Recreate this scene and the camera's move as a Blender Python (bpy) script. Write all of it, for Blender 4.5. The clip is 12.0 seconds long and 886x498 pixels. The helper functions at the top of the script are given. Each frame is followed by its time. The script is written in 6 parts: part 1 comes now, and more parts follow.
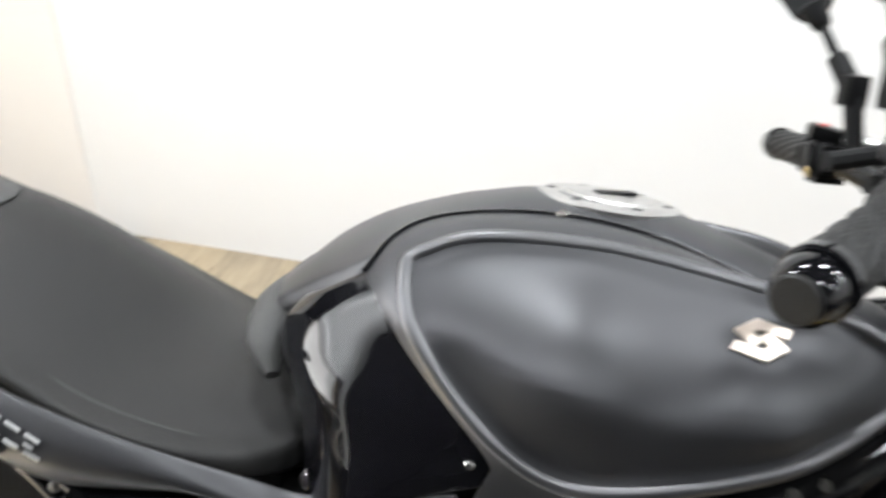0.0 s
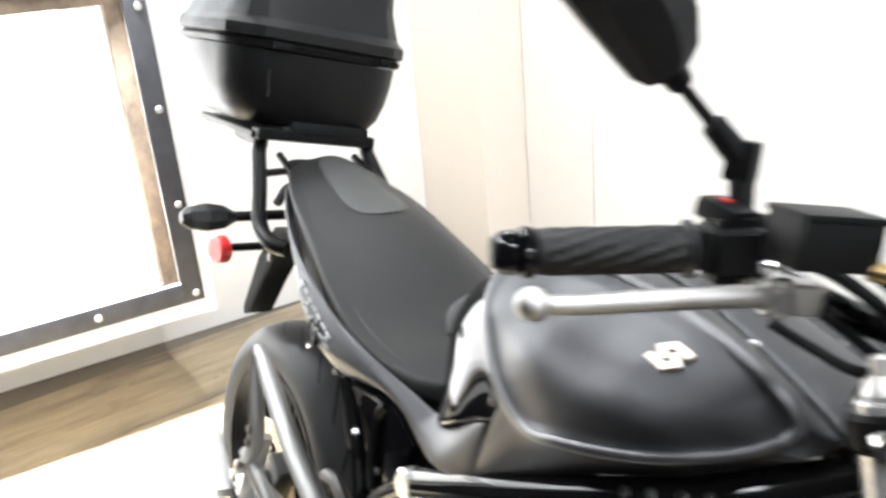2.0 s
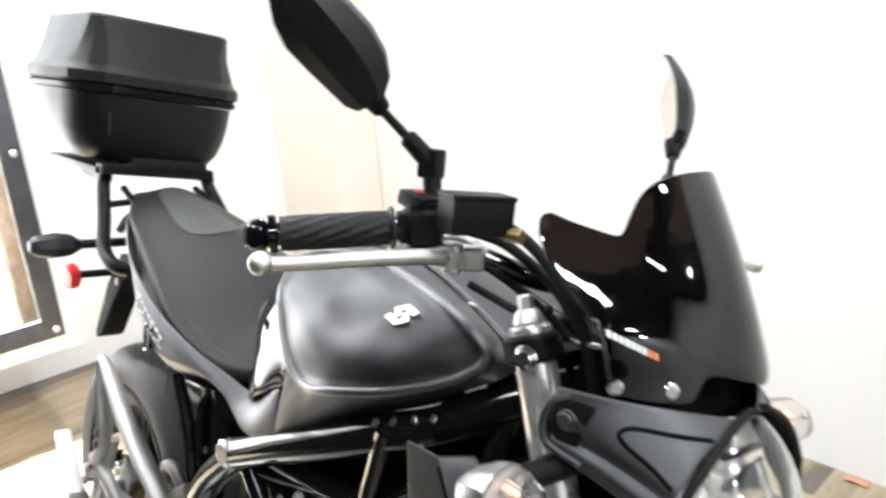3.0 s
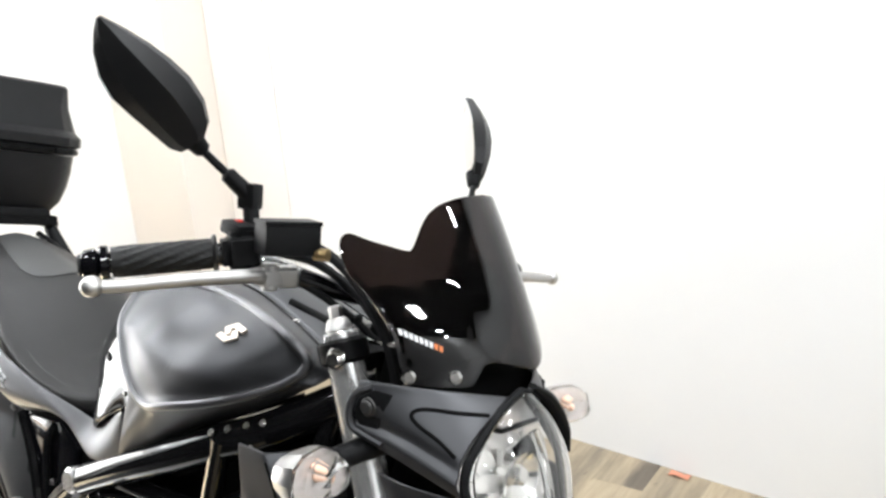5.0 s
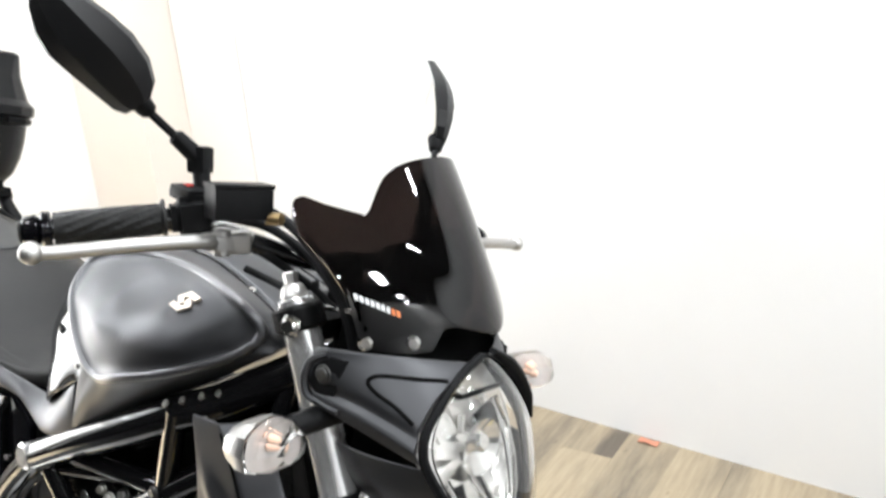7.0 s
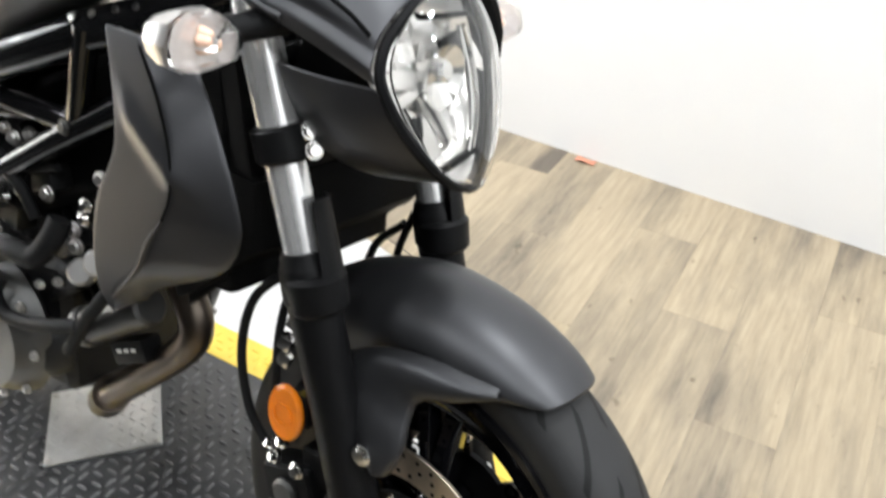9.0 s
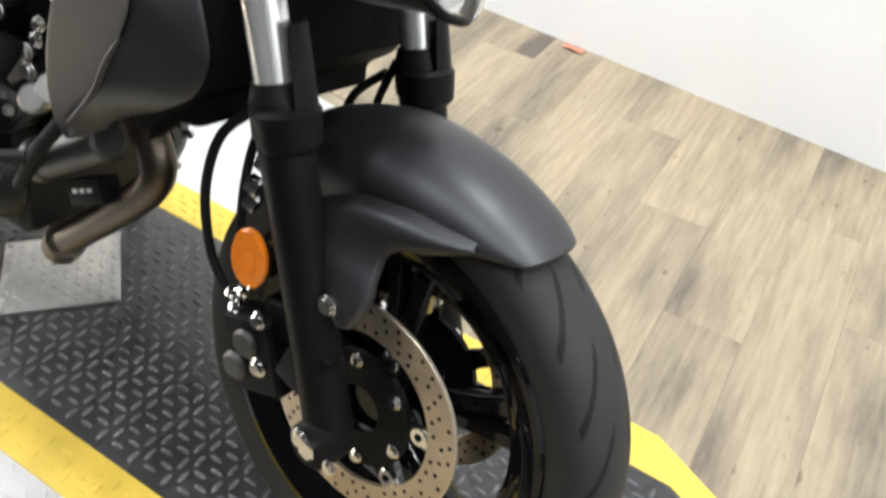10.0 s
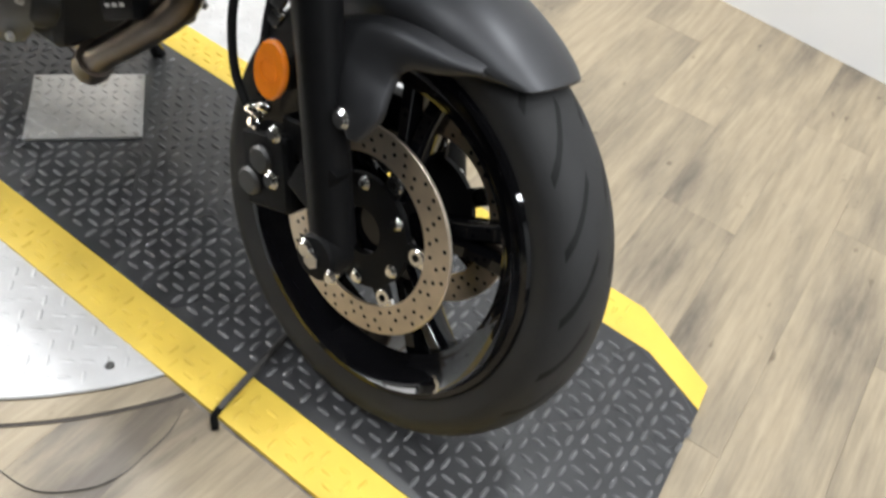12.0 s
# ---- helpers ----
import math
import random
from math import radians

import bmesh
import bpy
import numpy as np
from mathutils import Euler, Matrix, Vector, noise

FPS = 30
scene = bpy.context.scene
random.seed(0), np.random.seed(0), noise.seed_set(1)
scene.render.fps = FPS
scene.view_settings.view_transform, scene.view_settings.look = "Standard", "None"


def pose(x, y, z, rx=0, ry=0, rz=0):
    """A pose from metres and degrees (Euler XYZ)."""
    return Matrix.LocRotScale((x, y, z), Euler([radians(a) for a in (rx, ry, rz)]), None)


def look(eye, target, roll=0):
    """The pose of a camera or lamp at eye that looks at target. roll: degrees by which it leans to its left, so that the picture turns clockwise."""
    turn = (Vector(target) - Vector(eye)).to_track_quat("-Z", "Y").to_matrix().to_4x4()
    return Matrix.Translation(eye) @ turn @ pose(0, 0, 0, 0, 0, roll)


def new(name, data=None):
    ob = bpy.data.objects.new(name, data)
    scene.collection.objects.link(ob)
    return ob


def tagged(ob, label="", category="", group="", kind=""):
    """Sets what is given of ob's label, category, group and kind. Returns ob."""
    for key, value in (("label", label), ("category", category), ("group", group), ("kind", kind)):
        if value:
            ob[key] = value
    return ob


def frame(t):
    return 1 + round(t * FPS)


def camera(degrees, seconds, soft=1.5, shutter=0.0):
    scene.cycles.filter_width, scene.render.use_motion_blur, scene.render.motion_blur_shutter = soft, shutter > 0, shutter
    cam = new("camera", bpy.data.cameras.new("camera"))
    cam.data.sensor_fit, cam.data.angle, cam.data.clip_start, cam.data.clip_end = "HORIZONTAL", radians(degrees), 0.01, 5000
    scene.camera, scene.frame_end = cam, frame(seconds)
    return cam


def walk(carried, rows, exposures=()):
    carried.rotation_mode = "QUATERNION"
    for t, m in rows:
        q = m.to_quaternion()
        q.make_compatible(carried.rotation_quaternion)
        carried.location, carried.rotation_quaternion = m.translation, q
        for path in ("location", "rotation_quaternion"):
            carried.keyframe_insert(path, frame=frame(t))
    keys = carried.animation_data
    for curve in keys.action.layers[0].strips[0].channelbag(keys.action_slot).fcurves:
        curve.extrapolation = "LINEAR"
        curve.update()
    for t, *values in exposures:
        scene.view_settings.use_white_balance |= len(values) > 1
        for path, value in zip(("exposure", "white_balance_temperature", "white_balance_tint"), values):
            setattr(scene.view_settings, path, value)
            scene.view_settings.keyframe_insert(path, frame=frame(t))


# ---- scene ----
cam = camera(55.8, 12.0, soft=2.7, shutter=0.5)

PATH = [
    (0, (-0.508, -0.454, 1.301), (-0.948, 1.211, 0.284), 0.8),
    (0.5, (-0.474, -0.382, 1.245), (-1.328, 1.106, 0.218), -2.2),
    (1, (-0.379, -0.441, 1.255), (-1.511, 0.899, 0.295), -6.5),
    (1.5, (-0.23, -0.518, 1.306), (-1.635, 0.66, 0.509), -7.4),
    (2, (0.01, -0.445, 1.314), (-1.599, 0.522, 0.622), -5.2),
    (2.5, (0.17, -0.405, 1.315), (-1.439, 0.598, 0.678), -4.4),
    (3, (0.264, -0.471, 1.323), (-1.211, 0.729, 0.704), -5.1),
    (3.5, (0.352, -0.528, 1.331), (-1.032, 0.786, 0.735), -4.0),
    (3.7, (0.377, -0.535, 1.333), (-0.975, 0.822, 0.759), -3.7),
    (5.5, (0.411, -0.508, 1.334), (-0.846, 0.947, 0.78), -5.5),
    (6, (0.415, -0.499, 1.339), (-0.829, 0.965, 0.783), -6.2),
    (6.5, (0.414, -0.495, 1.334), (-0.824, 0.97, 0.769), -5.6),
    (8.5, (0.364, -0.485, 1.201), (-0.676, 0.89, 0.187), -2.1),
    (9, (0.349, -0.479, 1.164), (-0.587, 0.86, 0.01), 1.1),
    (9.5, (0.346, -0.472, 1.13), (-0.503, 0.847, -0.112), 4.3),
    (10, (0.341, -0.476, 1.091), (-0.446, 0.792, -0.24), 6.8),
    (10.5, (0.348, -0.5, 1.053), (-0.381, 0.726, -0.349), 11.1),
    (11, (0.376, -0.531, 1.016), (-0.295, 0.655, -0.448), 12.6),
    (11.5, (0.413, -0.558, 1.013), (-0.24, 0.62, -0.466), 12.9),
    (12, (0.419, -0.556, 1.057), (-0.295, 0.603, -0.408), 12.0),
]
walk(cam, [(t, look(eye, target, roll)) for t, eye, target, roll in PATH], exposures=[(0, 0.0), (3.5, 0.05), (5.5, -0.06), (9, 0.1), (10.5, 0.06), (12, -0.16)])

# ---- light ----
world = bpy.data.worlds.new("world")
scene.world = world
world.use_nodes = True
world.node_tree.nodes["Background"].inputs[0].default_value = (1.0, 0.97, 0.93, 1)
world.node_tree.nodes["Background"].inputs[1].default_value = 0.25


def lamp(name, place, target, size, watts, colour=(0.935, 0.972, 1.0)):
    data = bpy.data.lights.new(name, "AREA")
    data.shape, data.size, data.size_y, data.energy, data.color = "RECTANGLE", size[0], size[1], watts, colour
    ob = new(name, data)
    ob.matrix_world = look(place, target)
    return ob


# ---- helpers of the scene ----
LEAN_DEG = 13.0
ROOT = pose(-0.004, -0.034, 0.01, -LEAN_DEG, 0, 0.3)
V = Vector


def material(name, colour, rough=0.5, metal=0.0, vary=0.12, scale=20.0, bump=0.0, bump_scale=200.0, coat=0.0, spec=0.5, rough_vary=0.08, coat_rough=0.06):
    """A painted, cast or moulded surface: two scales of tone, fine relief and uneven gloss."""
    m = bpy.data.materials.new(name)
    m.use_nodes = True
    nt = m.node_tree
    b = nt.nodes["Principled BSDF"]
    co = nt.nodes.new("ShaderNodeTexCoord")
    n1 = nt.nodes.new("ShaderNodeTexNoise")
    n1.inputs["Scale"].default_value, n1.inputs["Detail"].default_value = scale, 6
    n2 = nt.nodes.new("ShaderNodeTexNoise")
    n2.inputs["Scale"].default_value, n2.inputs["Detail"].default_value = scale * 0.17, 3
    add = nt.nodes.new("ShaderNodeMath")
    add.operation = "ADD"
    nt.links.new(co.outputs["Object"], n1.inputs["Vector"])
    nt.links.new(co.outputs["Object"], n2.inputs["Vector"])
    nt.links.new(n1.outputs["Fac"], add.inputs[0])
    nt.links.new(n2.outputs["Fac"], add.inputs[1])
    ramp = nt.nodes.new("ShaderNodeMapRange")
    ramp.inputs["From Min"].default_value, ramp.inputs["From Max"].default_value = 0.6, 1.4
    ramp.inputs["To Min"].default_value, ramp.inputs["To Max"].default_value = 1 - vary, 1 + vary
    nt.links.new(add.outputs[0], ramp.inputs["Value"])
    mul = nt.nodes.new("ShaderNodeVectorMath")
    mul.operation = "SCALE"
    mul.inputs[0].default_value = colour
    nt.links.new(ramp.outputs[0], mul.inputs["Scale"])
    nt.links.new(mul.outputs[0], b.inputs["Base Color"])
    rr = nt.nodes.new("ShaderNodeMapRange")
    rr.inputs["From Min"].default_value, rr.inputs["From Max"].default_value = 0.3, 0.7
    rr.inputs["To Min"].default_value, rr.inputs["To Max"].default_value = max(0.02, rough - rough_vary), min(1, rough + rough_vary)
    nt.links.new(n2.outputs["Fac"], rr.inputs["Value"])
    nt.links.new(rr.outputs[0], b.inputs["Roughness"])
    b.inputs["Metallic"].default_value = metal
    b.inputs["Coat Weight"].default_value = coat
    b.inputs["Coat Roughness"].default_value = coat_rough
    b.inputs["Specular IOR Level"].default_value = spec
    if bump:
        n3 = nt.nodes.new("ShaderNodeTexNoise")
        n3.inputs["Scale"].default_value, n3.inputs["Detail"].default_value = bump_scale, 4
        nt.links.new(co.outputs["Object"], n3.inputs["Vector"])
        bp = nt.nodes.new("ShaderNodeBump")
        bp.inputs["Strength"].default_value, bp.inputs["Distance"].default_value = bump, 0.001
        nt.links.new(n3.outputs["Fac"], bp.inputs["Height"])
        nt.links.new(bp.outputs[0], b.inputs["Normal"])
    return m


def clear(name, colour, rough=0.02, ior=1.45):
    m = bpy.data.materials.new(name)
    m.use_nodes = True
    b = m.node_tree.nodes["Principled BSDF"]
    b.inputs["Base Color"].default_value = (*colour, 1)
    b.inputs["Transmission Weight"].default_value, b.inputs["Roughness"].default_value, b.inputs["IOR"].default_value = 1.0, rough, ior
    return m


def glow(name, colour, strength):
    m = bpy.data.materials.new(name)
    m.use_nodes = True
    b = m.node_tree.nodes["Principled BSDF"]
    b.inputs["Base Color"].default_value = (0.8, 0.8, 0.8, 1)
    b.inputs["Emission Color"].default_value, b.inputs["Emission Strength"].default_value = (*colour, 1), strength
    return m


PAINT = material("satin_graphite_paint", (0.063, 0.0635, 0.0675), 0.46, 0.85, 0.06, 6, 0.03, 900, coat=0.15, coat_rough=0.33)
# paler than the body paint: the highlight on the trim edge, put into the colour
TRIMHI = material("trim_highlight_grey", (0.14, 0.14, 0.146), 0.38, 0.85, 0.06, 6, 0.03, 900)
CASTSILVER = material("satin_cast_silver", (0.46, 0.455, 0.445), 0.5, 0.9, 0.15, 25, 0.3, 400)
GLOSS = material("gloss_black", (0.004, 0.004, 0.005), 0.04, 0.0, 0.1, 8, rough_vary=0.015, spec=0.36)
FRAMEP = material("gloss_black_frame", (0.006, 0.006, 0.0065), 0.07, 0.0, 0.2, 15, spec=0.4, rough_vary=0.03)
PLASTIC = material("black_plastic", (0.006, 0.006, 0.0064), 0.42, 0.0, 0.2, 30, 0.25, 700, spec=0.1)
CASE = material("grained_black_plastic", (0.0075, 0.0075, 0.008), 0.4, 0.0, 0.15, 25, 0.35, 800, spec=0.2)
VINYL = material("seat_vinyl", (0.019, 0.0187, 0.0185), 0.5, 0.0, 0.12, 12, 0.5, 1100, spec=0.22)
VINYL2 = material("grey_seat_vinyl", (0.05, 0.05, 0.0495), 0.55, 0.0, 0.1, 14, 0.6, 600, spec=0.35)
RUBBER = material("rubber", (0.012, 0.012, 0.0125), 0.6, 0.0, 0.25, 25, 0.5, 300, spec=0.09)
GRIPR = material("grip_rubber", (0.009, 0.009, 0.009), 0.55, 0.0, 0.15, 25, 0.6, 400, spec=0.3)
ALU = material("cast_aluminium", (0.5, 0.49, 0.475), 0.42, 1.0, 0.15, 30, 0.3, 500)
DULLALU = material("grey_cast_metal", (0.1, 0.099, 0.097), 0.42, 0.9, 0.35, 18, 0.4, 300)
CASTING = material("dark_cast_metal", (0.03, 0.03, 0.03), 0.45, 0.8, 0.35, 18, 0.4, 300)
CHROME = material("bright_steel", (0.78, 0.77, 0.75), 0.1, 1.0, 0.05, 20, rough_vary=0.04)
TUBE = material("satin_silver", (0.9, 0.895, 0.89), 0.2, 0.75, 0.06, 20, rough_vary=0.05)
PIPE = material("stained_exhaust_steel", (0.115, 0.095, 0.078), 0.36, 1.0, 0.55, 9, 0.2, 400)
DISC = material("brake_disc_steel", (0.68, 0.58, 0.46), 0.38, 0.85, 0.2, 40, 0.2, 900)
ORANGE = material("orange_reflector", (0.85, 0.23, 0.01), 0.16, 0.0, 0.15, 60, 0.4, 500, coat=0.5)
RED = material("red_reflector", (0.65, 0.03, 0.03), 0.18, 0.0, 0.15, 60, 0.4, 500, coat=0.5)
REDP = material("red_switch_plastic", (0.6, 0.03, 0.02), 0.4)
BRASS = material("brass", (0.55, 0.4, 0.2), 0.35, 1.0)
AMBER = material("amber_bulb", (0.7, 0.46, 0.34), 0.3, 0.0, coat=0.2)
LETTER = material("silver_lettering", (0.42, 0.42, 0.42), 0.4, 0.6)
EMBLEM = material("champagne_emblem", (0.62, 0.54, 0.47), 0.3, 0.85)
WHITEREF = material("white_reflector", (0.88, 0.86, 0.84), 0.16, 0.65)
SIGREF = material("pale_signal_reflector", (0.74, 0.68, 0.65), 0.2, 0.5)
WHITEP = material("white_print", (0.75, 0.75, 0.75), 0.4)
ORANGEP = material("orange_print", (0.7, 0.2, 0.06), 0.4)
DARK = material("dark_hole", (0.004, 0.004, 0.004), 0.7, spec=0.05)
SMOKE = clear("smoked_acrylic", (0.018, 0.012, 0.011), 0.03)
LENS = clear("clear_lens", (0.96, 0.96, 0.95), 0.02)
MIRROR = material("mirror_glass", (0.85, 0.86, 0.87), 0.03, 1.0, 0.0, 5, rough_vary=0.0)


def finish(bm, angle=0.65):
    bmesh.ops.recalc_face_normals(bm, faces=bm.faces)
    for f in bm.faces:
        f.smooth = True
    for e in bm.edges:
        if len(e.link_faces) == 2 and e.calc_face_angle(0) > angle:
            e.smooth = False


def part(name, bm, mat, parent, label="", subsurf=0, kind="", angle=0.65):
    """Links a bmesh as one mesh object under a thing or a part."""
    finish(bm, angle)
    me = bpy.data.meshes.new(name)
    bm.to_mesh(me)
    bm.free()
    me.materials.append(mat)
    ob = new(name, me)
    ob.parent = parent
    if label or kind:
        tagged(ob, label=label, kind=kind)
    if subsurf:
        s = ob.modifiers.new("subsurf", "SUBSURF")
        s.levels = s.render_levels = subsurf
    return ob


def thing(name, m, label, category, group=""):
    ob = new(name)
    ob.matrix_world = m
    return tagged(ob, label=label, category=category, group=group)


def B():
    return bmesh.new()


def ring_skin(bm, rings, closed=True, caps=True):
    """Skins rings of equal count, one after another."""
    vs = [[bm.verts.new(p) for p in r] for r in rings]
    n = len(vs[0])
    for a, b in zip(vs, vs[1:]):
        for i in range(n if closed else n - 1):
            j = (i + 1) % n
            bm.faces.new((a[i], a[j], b[j], b[i]))
    if caps and closed:
        bm.faces.new(vs[0])
        bm.faces.new(vs[-1][::-1])
    return bm


def smooth_path(pts, res=6):
    """A Catmull-Rom line through the points."""
    pts = [V(p) for p in pts]
    if len(pts) < 3:
        return pts
    out = []
    ext = [pts[0] * 2 - pts[1]] + pts + [pts[-1] * 2 - pts[-2]]
    for i in range(1, len(ext) - 2):
        a, b, c, d = ext[i - 1:i + 3]
        for k in range(res):
            t = k / res
            out.append(0.5 * (2 * b + (c - a) * t + (2 * a - 5 * b + 4 * c - d) * t * t + (3 * b - a - 3 * c + d) * t ** 3))
    out.append(pts[-1])
    return out


def tube(bm, pts, r, n=10, res=6, flat=1.0, closed=False):
    """A tube along the points; r is a radius or one a point."""
    path = smooth_path(pts, res)
    k = len(path)
    rad = [r] * k if not isinstance(r, (list, tuple)) else [np.interp(i / (k - 1) * (len(r) - 1), range(len(r)), r) for i in range(k)]
    rings, up = [], None
    for i, p in enumerate(path):
        if closed:
            d = (path[(i + 1) % k] - path[i - 1]).normalized()
        else:
            d = (path[min(i + 1, k - 1)] - path[max(i - 1, 0)]).normalized()
        if up is None:
            up = d.cross(V((0, 0, 1)))
            up = up if up.length > 0.05 else d.cross(V((0, 1, 0)))
        up = (up - d * up.dot(d)).normalized()
        side = d.cross(up)
        rings.append([p + (up * math.cos(2 * math.pi * j / n) + side * math.sin(2 * math.pi * j / n) * flat) * rad[i] for j in range(n)])
    if closed:
        rings.append(rings[0])
        ring_skin(bm, rings, caps=False)
        bmesh.ops.remove_doubles(bm, verts=bm.verts, dist=1e-6)
    else:
        ring_skin(bm, rings)
    return bm


def cyl(bm, p, q, r, r2=None, n=20, bevel=0.0):
    """A cylinder or cone from p to q, with softened rims."""
    p, q = V(p), V(q)
    d = (q - p).normalized()
    r2 = r if r2 is None else r2
    L = (q - p).length
    b = min(bevel, L * 0.3)
    prof = [(0, r)] if not b else [(0, max(r - b, r * 0.3)), (b, r)]
    prof += [(L, r2)] if not b else [(L - b, r2), (L, max(r2 - b, r2 * 0.3))]
    u = d.orthogonal().normalized()
    w = d.cross(u)
    rings = [[p + d * h + (u * math.cos(2 * math.pi * j / n) + w * math.sin(2 * math.pi * j / n)) * rr for j in range(n)] for h, rr in prof]
    return ring_skin(bm, rings)


def block(bm, centre, size, bevel=0.004, rot=None, seg=2):
    """A box with rounded edges; rot: a 3x3 or degrees about x, y, z."""
    m = Matrix.Translation(centre)
    if rot is not None:
        m = m @ pose(0, 0, 0, *rot)
    g = bmesh.ops.create_cube(bm, size=1, matrix=m @ Matrix.Diagonal((*size, 1)))
    if bevel:
        es = list({e for v in g["verts"] for e in v.link_edges})
        bmesh.ops.bevel(bm, geom=es, offset=bevel, segments=seg, profile=0.7, affect="EDGES")
    return bm


def lathe(bm, prof, n=48, axis="y", centre=(0, 0, 0)):
    """Turns a closed profile of (along, radius) about an axis."""
    c = V(centre)
    rings = []
    for k in range(n):
        a = 2 * math.pi * k / n
        ring = []
        for h, r in prof:
            ring.append(c + {"y": V((r * math.cos(a), h, r * math.sin(a))), "z": V((r * math.cos(a), r * math.sin(a), h)), "x": V((h, r * math.cos(a), r * math.sin(a)))}[axis])
        rings.append(ring)
    rings.append(rings[0])
    ring_skin(bm, rings, caps=False)
    bmesh.ops.remove_doubles(bm, verts=bm.verts, dist=1e-6)
    return bm


def plate(bm, outline, axis, thick, bevel=0.0):
    """A flat plate: a closed outline pushed along axis by thick."""
    a = V(axis).normalized() * thick
    lo = [bm.verts.new(V(p)) for p in outline]
    hi = [bm.verts.new(V(p) + a) for p in outline]
    n = len(lo)
    bm.faces.new(lo)
    bm.faces.new(hi[::-1])
    for i in range(n):
        bm.faces.new((lo[i], hi[i], hi[(i + 1) % n], lo[(i + 1) % n]))
    if bevel:
        bmesh.ops.recalc_face_normals(bm, faces=bm.faces)
        es = [e for e in bm.edges if e.calc_face_angle(0) > 0.9]
        bmesh.ops.bevel(bm, geom=es, offset=bevel, segments=2, profile=0.7, affect="EDGES")
    return bm


def shell(bm, grid, thick, centre=None):
    """A curved sheet over a grid of points, given thickness away from its normal."""
    nu, nv = len(grid), len(grid[0])
    P = [[V(p) for p in row] for row in grid]

    def nor(i, j):
        a = P[min(i + 1, nu - 1)][j] - P[max(i - 1, 0)][j]
        b = P[i][min(j + 1, nv - 1)] - P[i][max(j - 1, 0)]
        return a.cross(b).normalized()

    top = [[bm.verts.new(P[i][j]) for j in range(nv)] for i in range(nu)]
    bot = [[bm.verts.new(P[i][j] - nor(i, j) * thick) for j in range(nv)] for i in range(nu)]
    for i in range(nu - 1):
        for j in range(nv - 1):
            bm.faces.new((top[i][j], top[i + 1][j], top[i + 1][j + 1], top[i][j + 1]))
            bm.faces.new((bot[i][j], bot[i][j + 1], bot[i + 1][j + 1], bot[i + 1][j]))
    for i in range(nu - 1):
        for j in (0, nv - 1):
            bm.faces.new((top[i][j], top[i + 1][j], bot[i + 1][j], bot[i][j]))
    for j in range(nv - 1):
        for i in (0, nu - 1):
            bm.faces.new((top[i][j], bot[i][j], bot[i][j + 1], top[i][j + 1]))
    return bm


def table(rows, x):
    """Values between the rows, by their first number."""
    rows = sorted(rows)
    return [float(np.interp(x, [r[0] for r in rows], [r[k] for r in rows])) for k in range(1, len(rows[0]))]


def bolt(parent, p, d, r=0.008, h=0.006, mat=None, name="bolt"):
    bm = B()
    p, d = V(p), V(d).normalized()
    cyl(bm, p, p + d * h * 0.5, r * 1.15, n=14, bevel=0.001)
    cyl(bm, p + d * h * 0.45, p + d * h, r * 0.85, n=14, bevel=r * 0.2)
    return part(name, bm, mat or CHROME, parent)

# ---- the room ----
def wall_paint(name, colour):
    return material(name, colour, 0.6, 0.0, 0.025, 3.0, 0.15, 60)


WALLW = wall_paint("white_wall_paint", (0.82, 0.82, 0.82))
CEILP = wall_paint("ceiling_paint", (0.1, 0.098, 0.095))
# near-black for the unseen walls, so the gloss parts reflect darkness
GREYW = wall_paint("reflection_dark_wall", (0.02, 0.02, 0.02))
EASTW = wall_paint("pale_wall_paint", (0.82, 0.82, 0.82))
BEIGE = wall_paint("beige_wall", (0.78, 0.722, 0.665))
CREAM = wall_paint("cream_wall", (0.81, 0.785, 0.76))


def slab(name, centre, size, mat, label, bevel=0.0):
    bm = B()
    block(bm, centre, size, bevel)
    ob = part(name, bm, mat, None)
    return tagged(ob, label=label, kind="structure")


X0, X1, Y0, Y1, H = -2.97, 4.4, -4.6, 1.488, 2.9
BX = -2.35
slab("wall_north", ((X0 + X1) / 2, Y1 + 0.06, H / 2), (X1 - X0 + 0.3, 0.12, H), WALLW, "smooth white painted wall behind the motorcycle")
# the south and southwest walls are out of view, added dark to cut reflected light
slab("wall_south", ((X0 + X1) / 2, Y0 - 0.06, H / 2), (X1 - X0 + 0.3, 0.12, H), GREYW, "plain unseen wall, near-black to darken reflections")
slab("wall_east", (X1 + 0.06, (Y0 + Y1) / 2, H / 2), (0.12, Y1 - Y0 - 0.004, H), EASTW, "plain white painted wall")
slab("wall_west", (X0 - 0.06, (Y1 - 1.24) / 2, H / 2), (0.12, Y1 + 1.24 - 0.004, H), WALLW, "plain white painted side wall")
slab("wall_southwest", (X0 + 0.32, (Y0 - 1.24) / 2, H / 2), (0.64, -1.24 - Y0 - 0.004, H), GREYW, "plain unseen wall, near-black to darken reflections")
# wall colour steps from beige through cream to white away from the corner
slab("wall_return", ((X0 - 2.5) / 2, (1.28 + Y1) / 2, H / 2), (-2.5 - X0 - 0.004, Y1 - 1.28 - 0.004, H), BEIGE, "beige return of the wall in the corner")
slab("wall_panel", (-2.315, Y1 - 0.005, H / 2), (0.365, 0.006, H), CREAM, "cream strip of wall beside the corner")
slab("ceiling", ((X0 + X1) / 2, (Y0 + Y1) / 2, H + 0.06), (X1 - X0 + 0.3, Y1 - Y0 + 0.3, 0.12), CEILP, "plain dark grey ceiling")
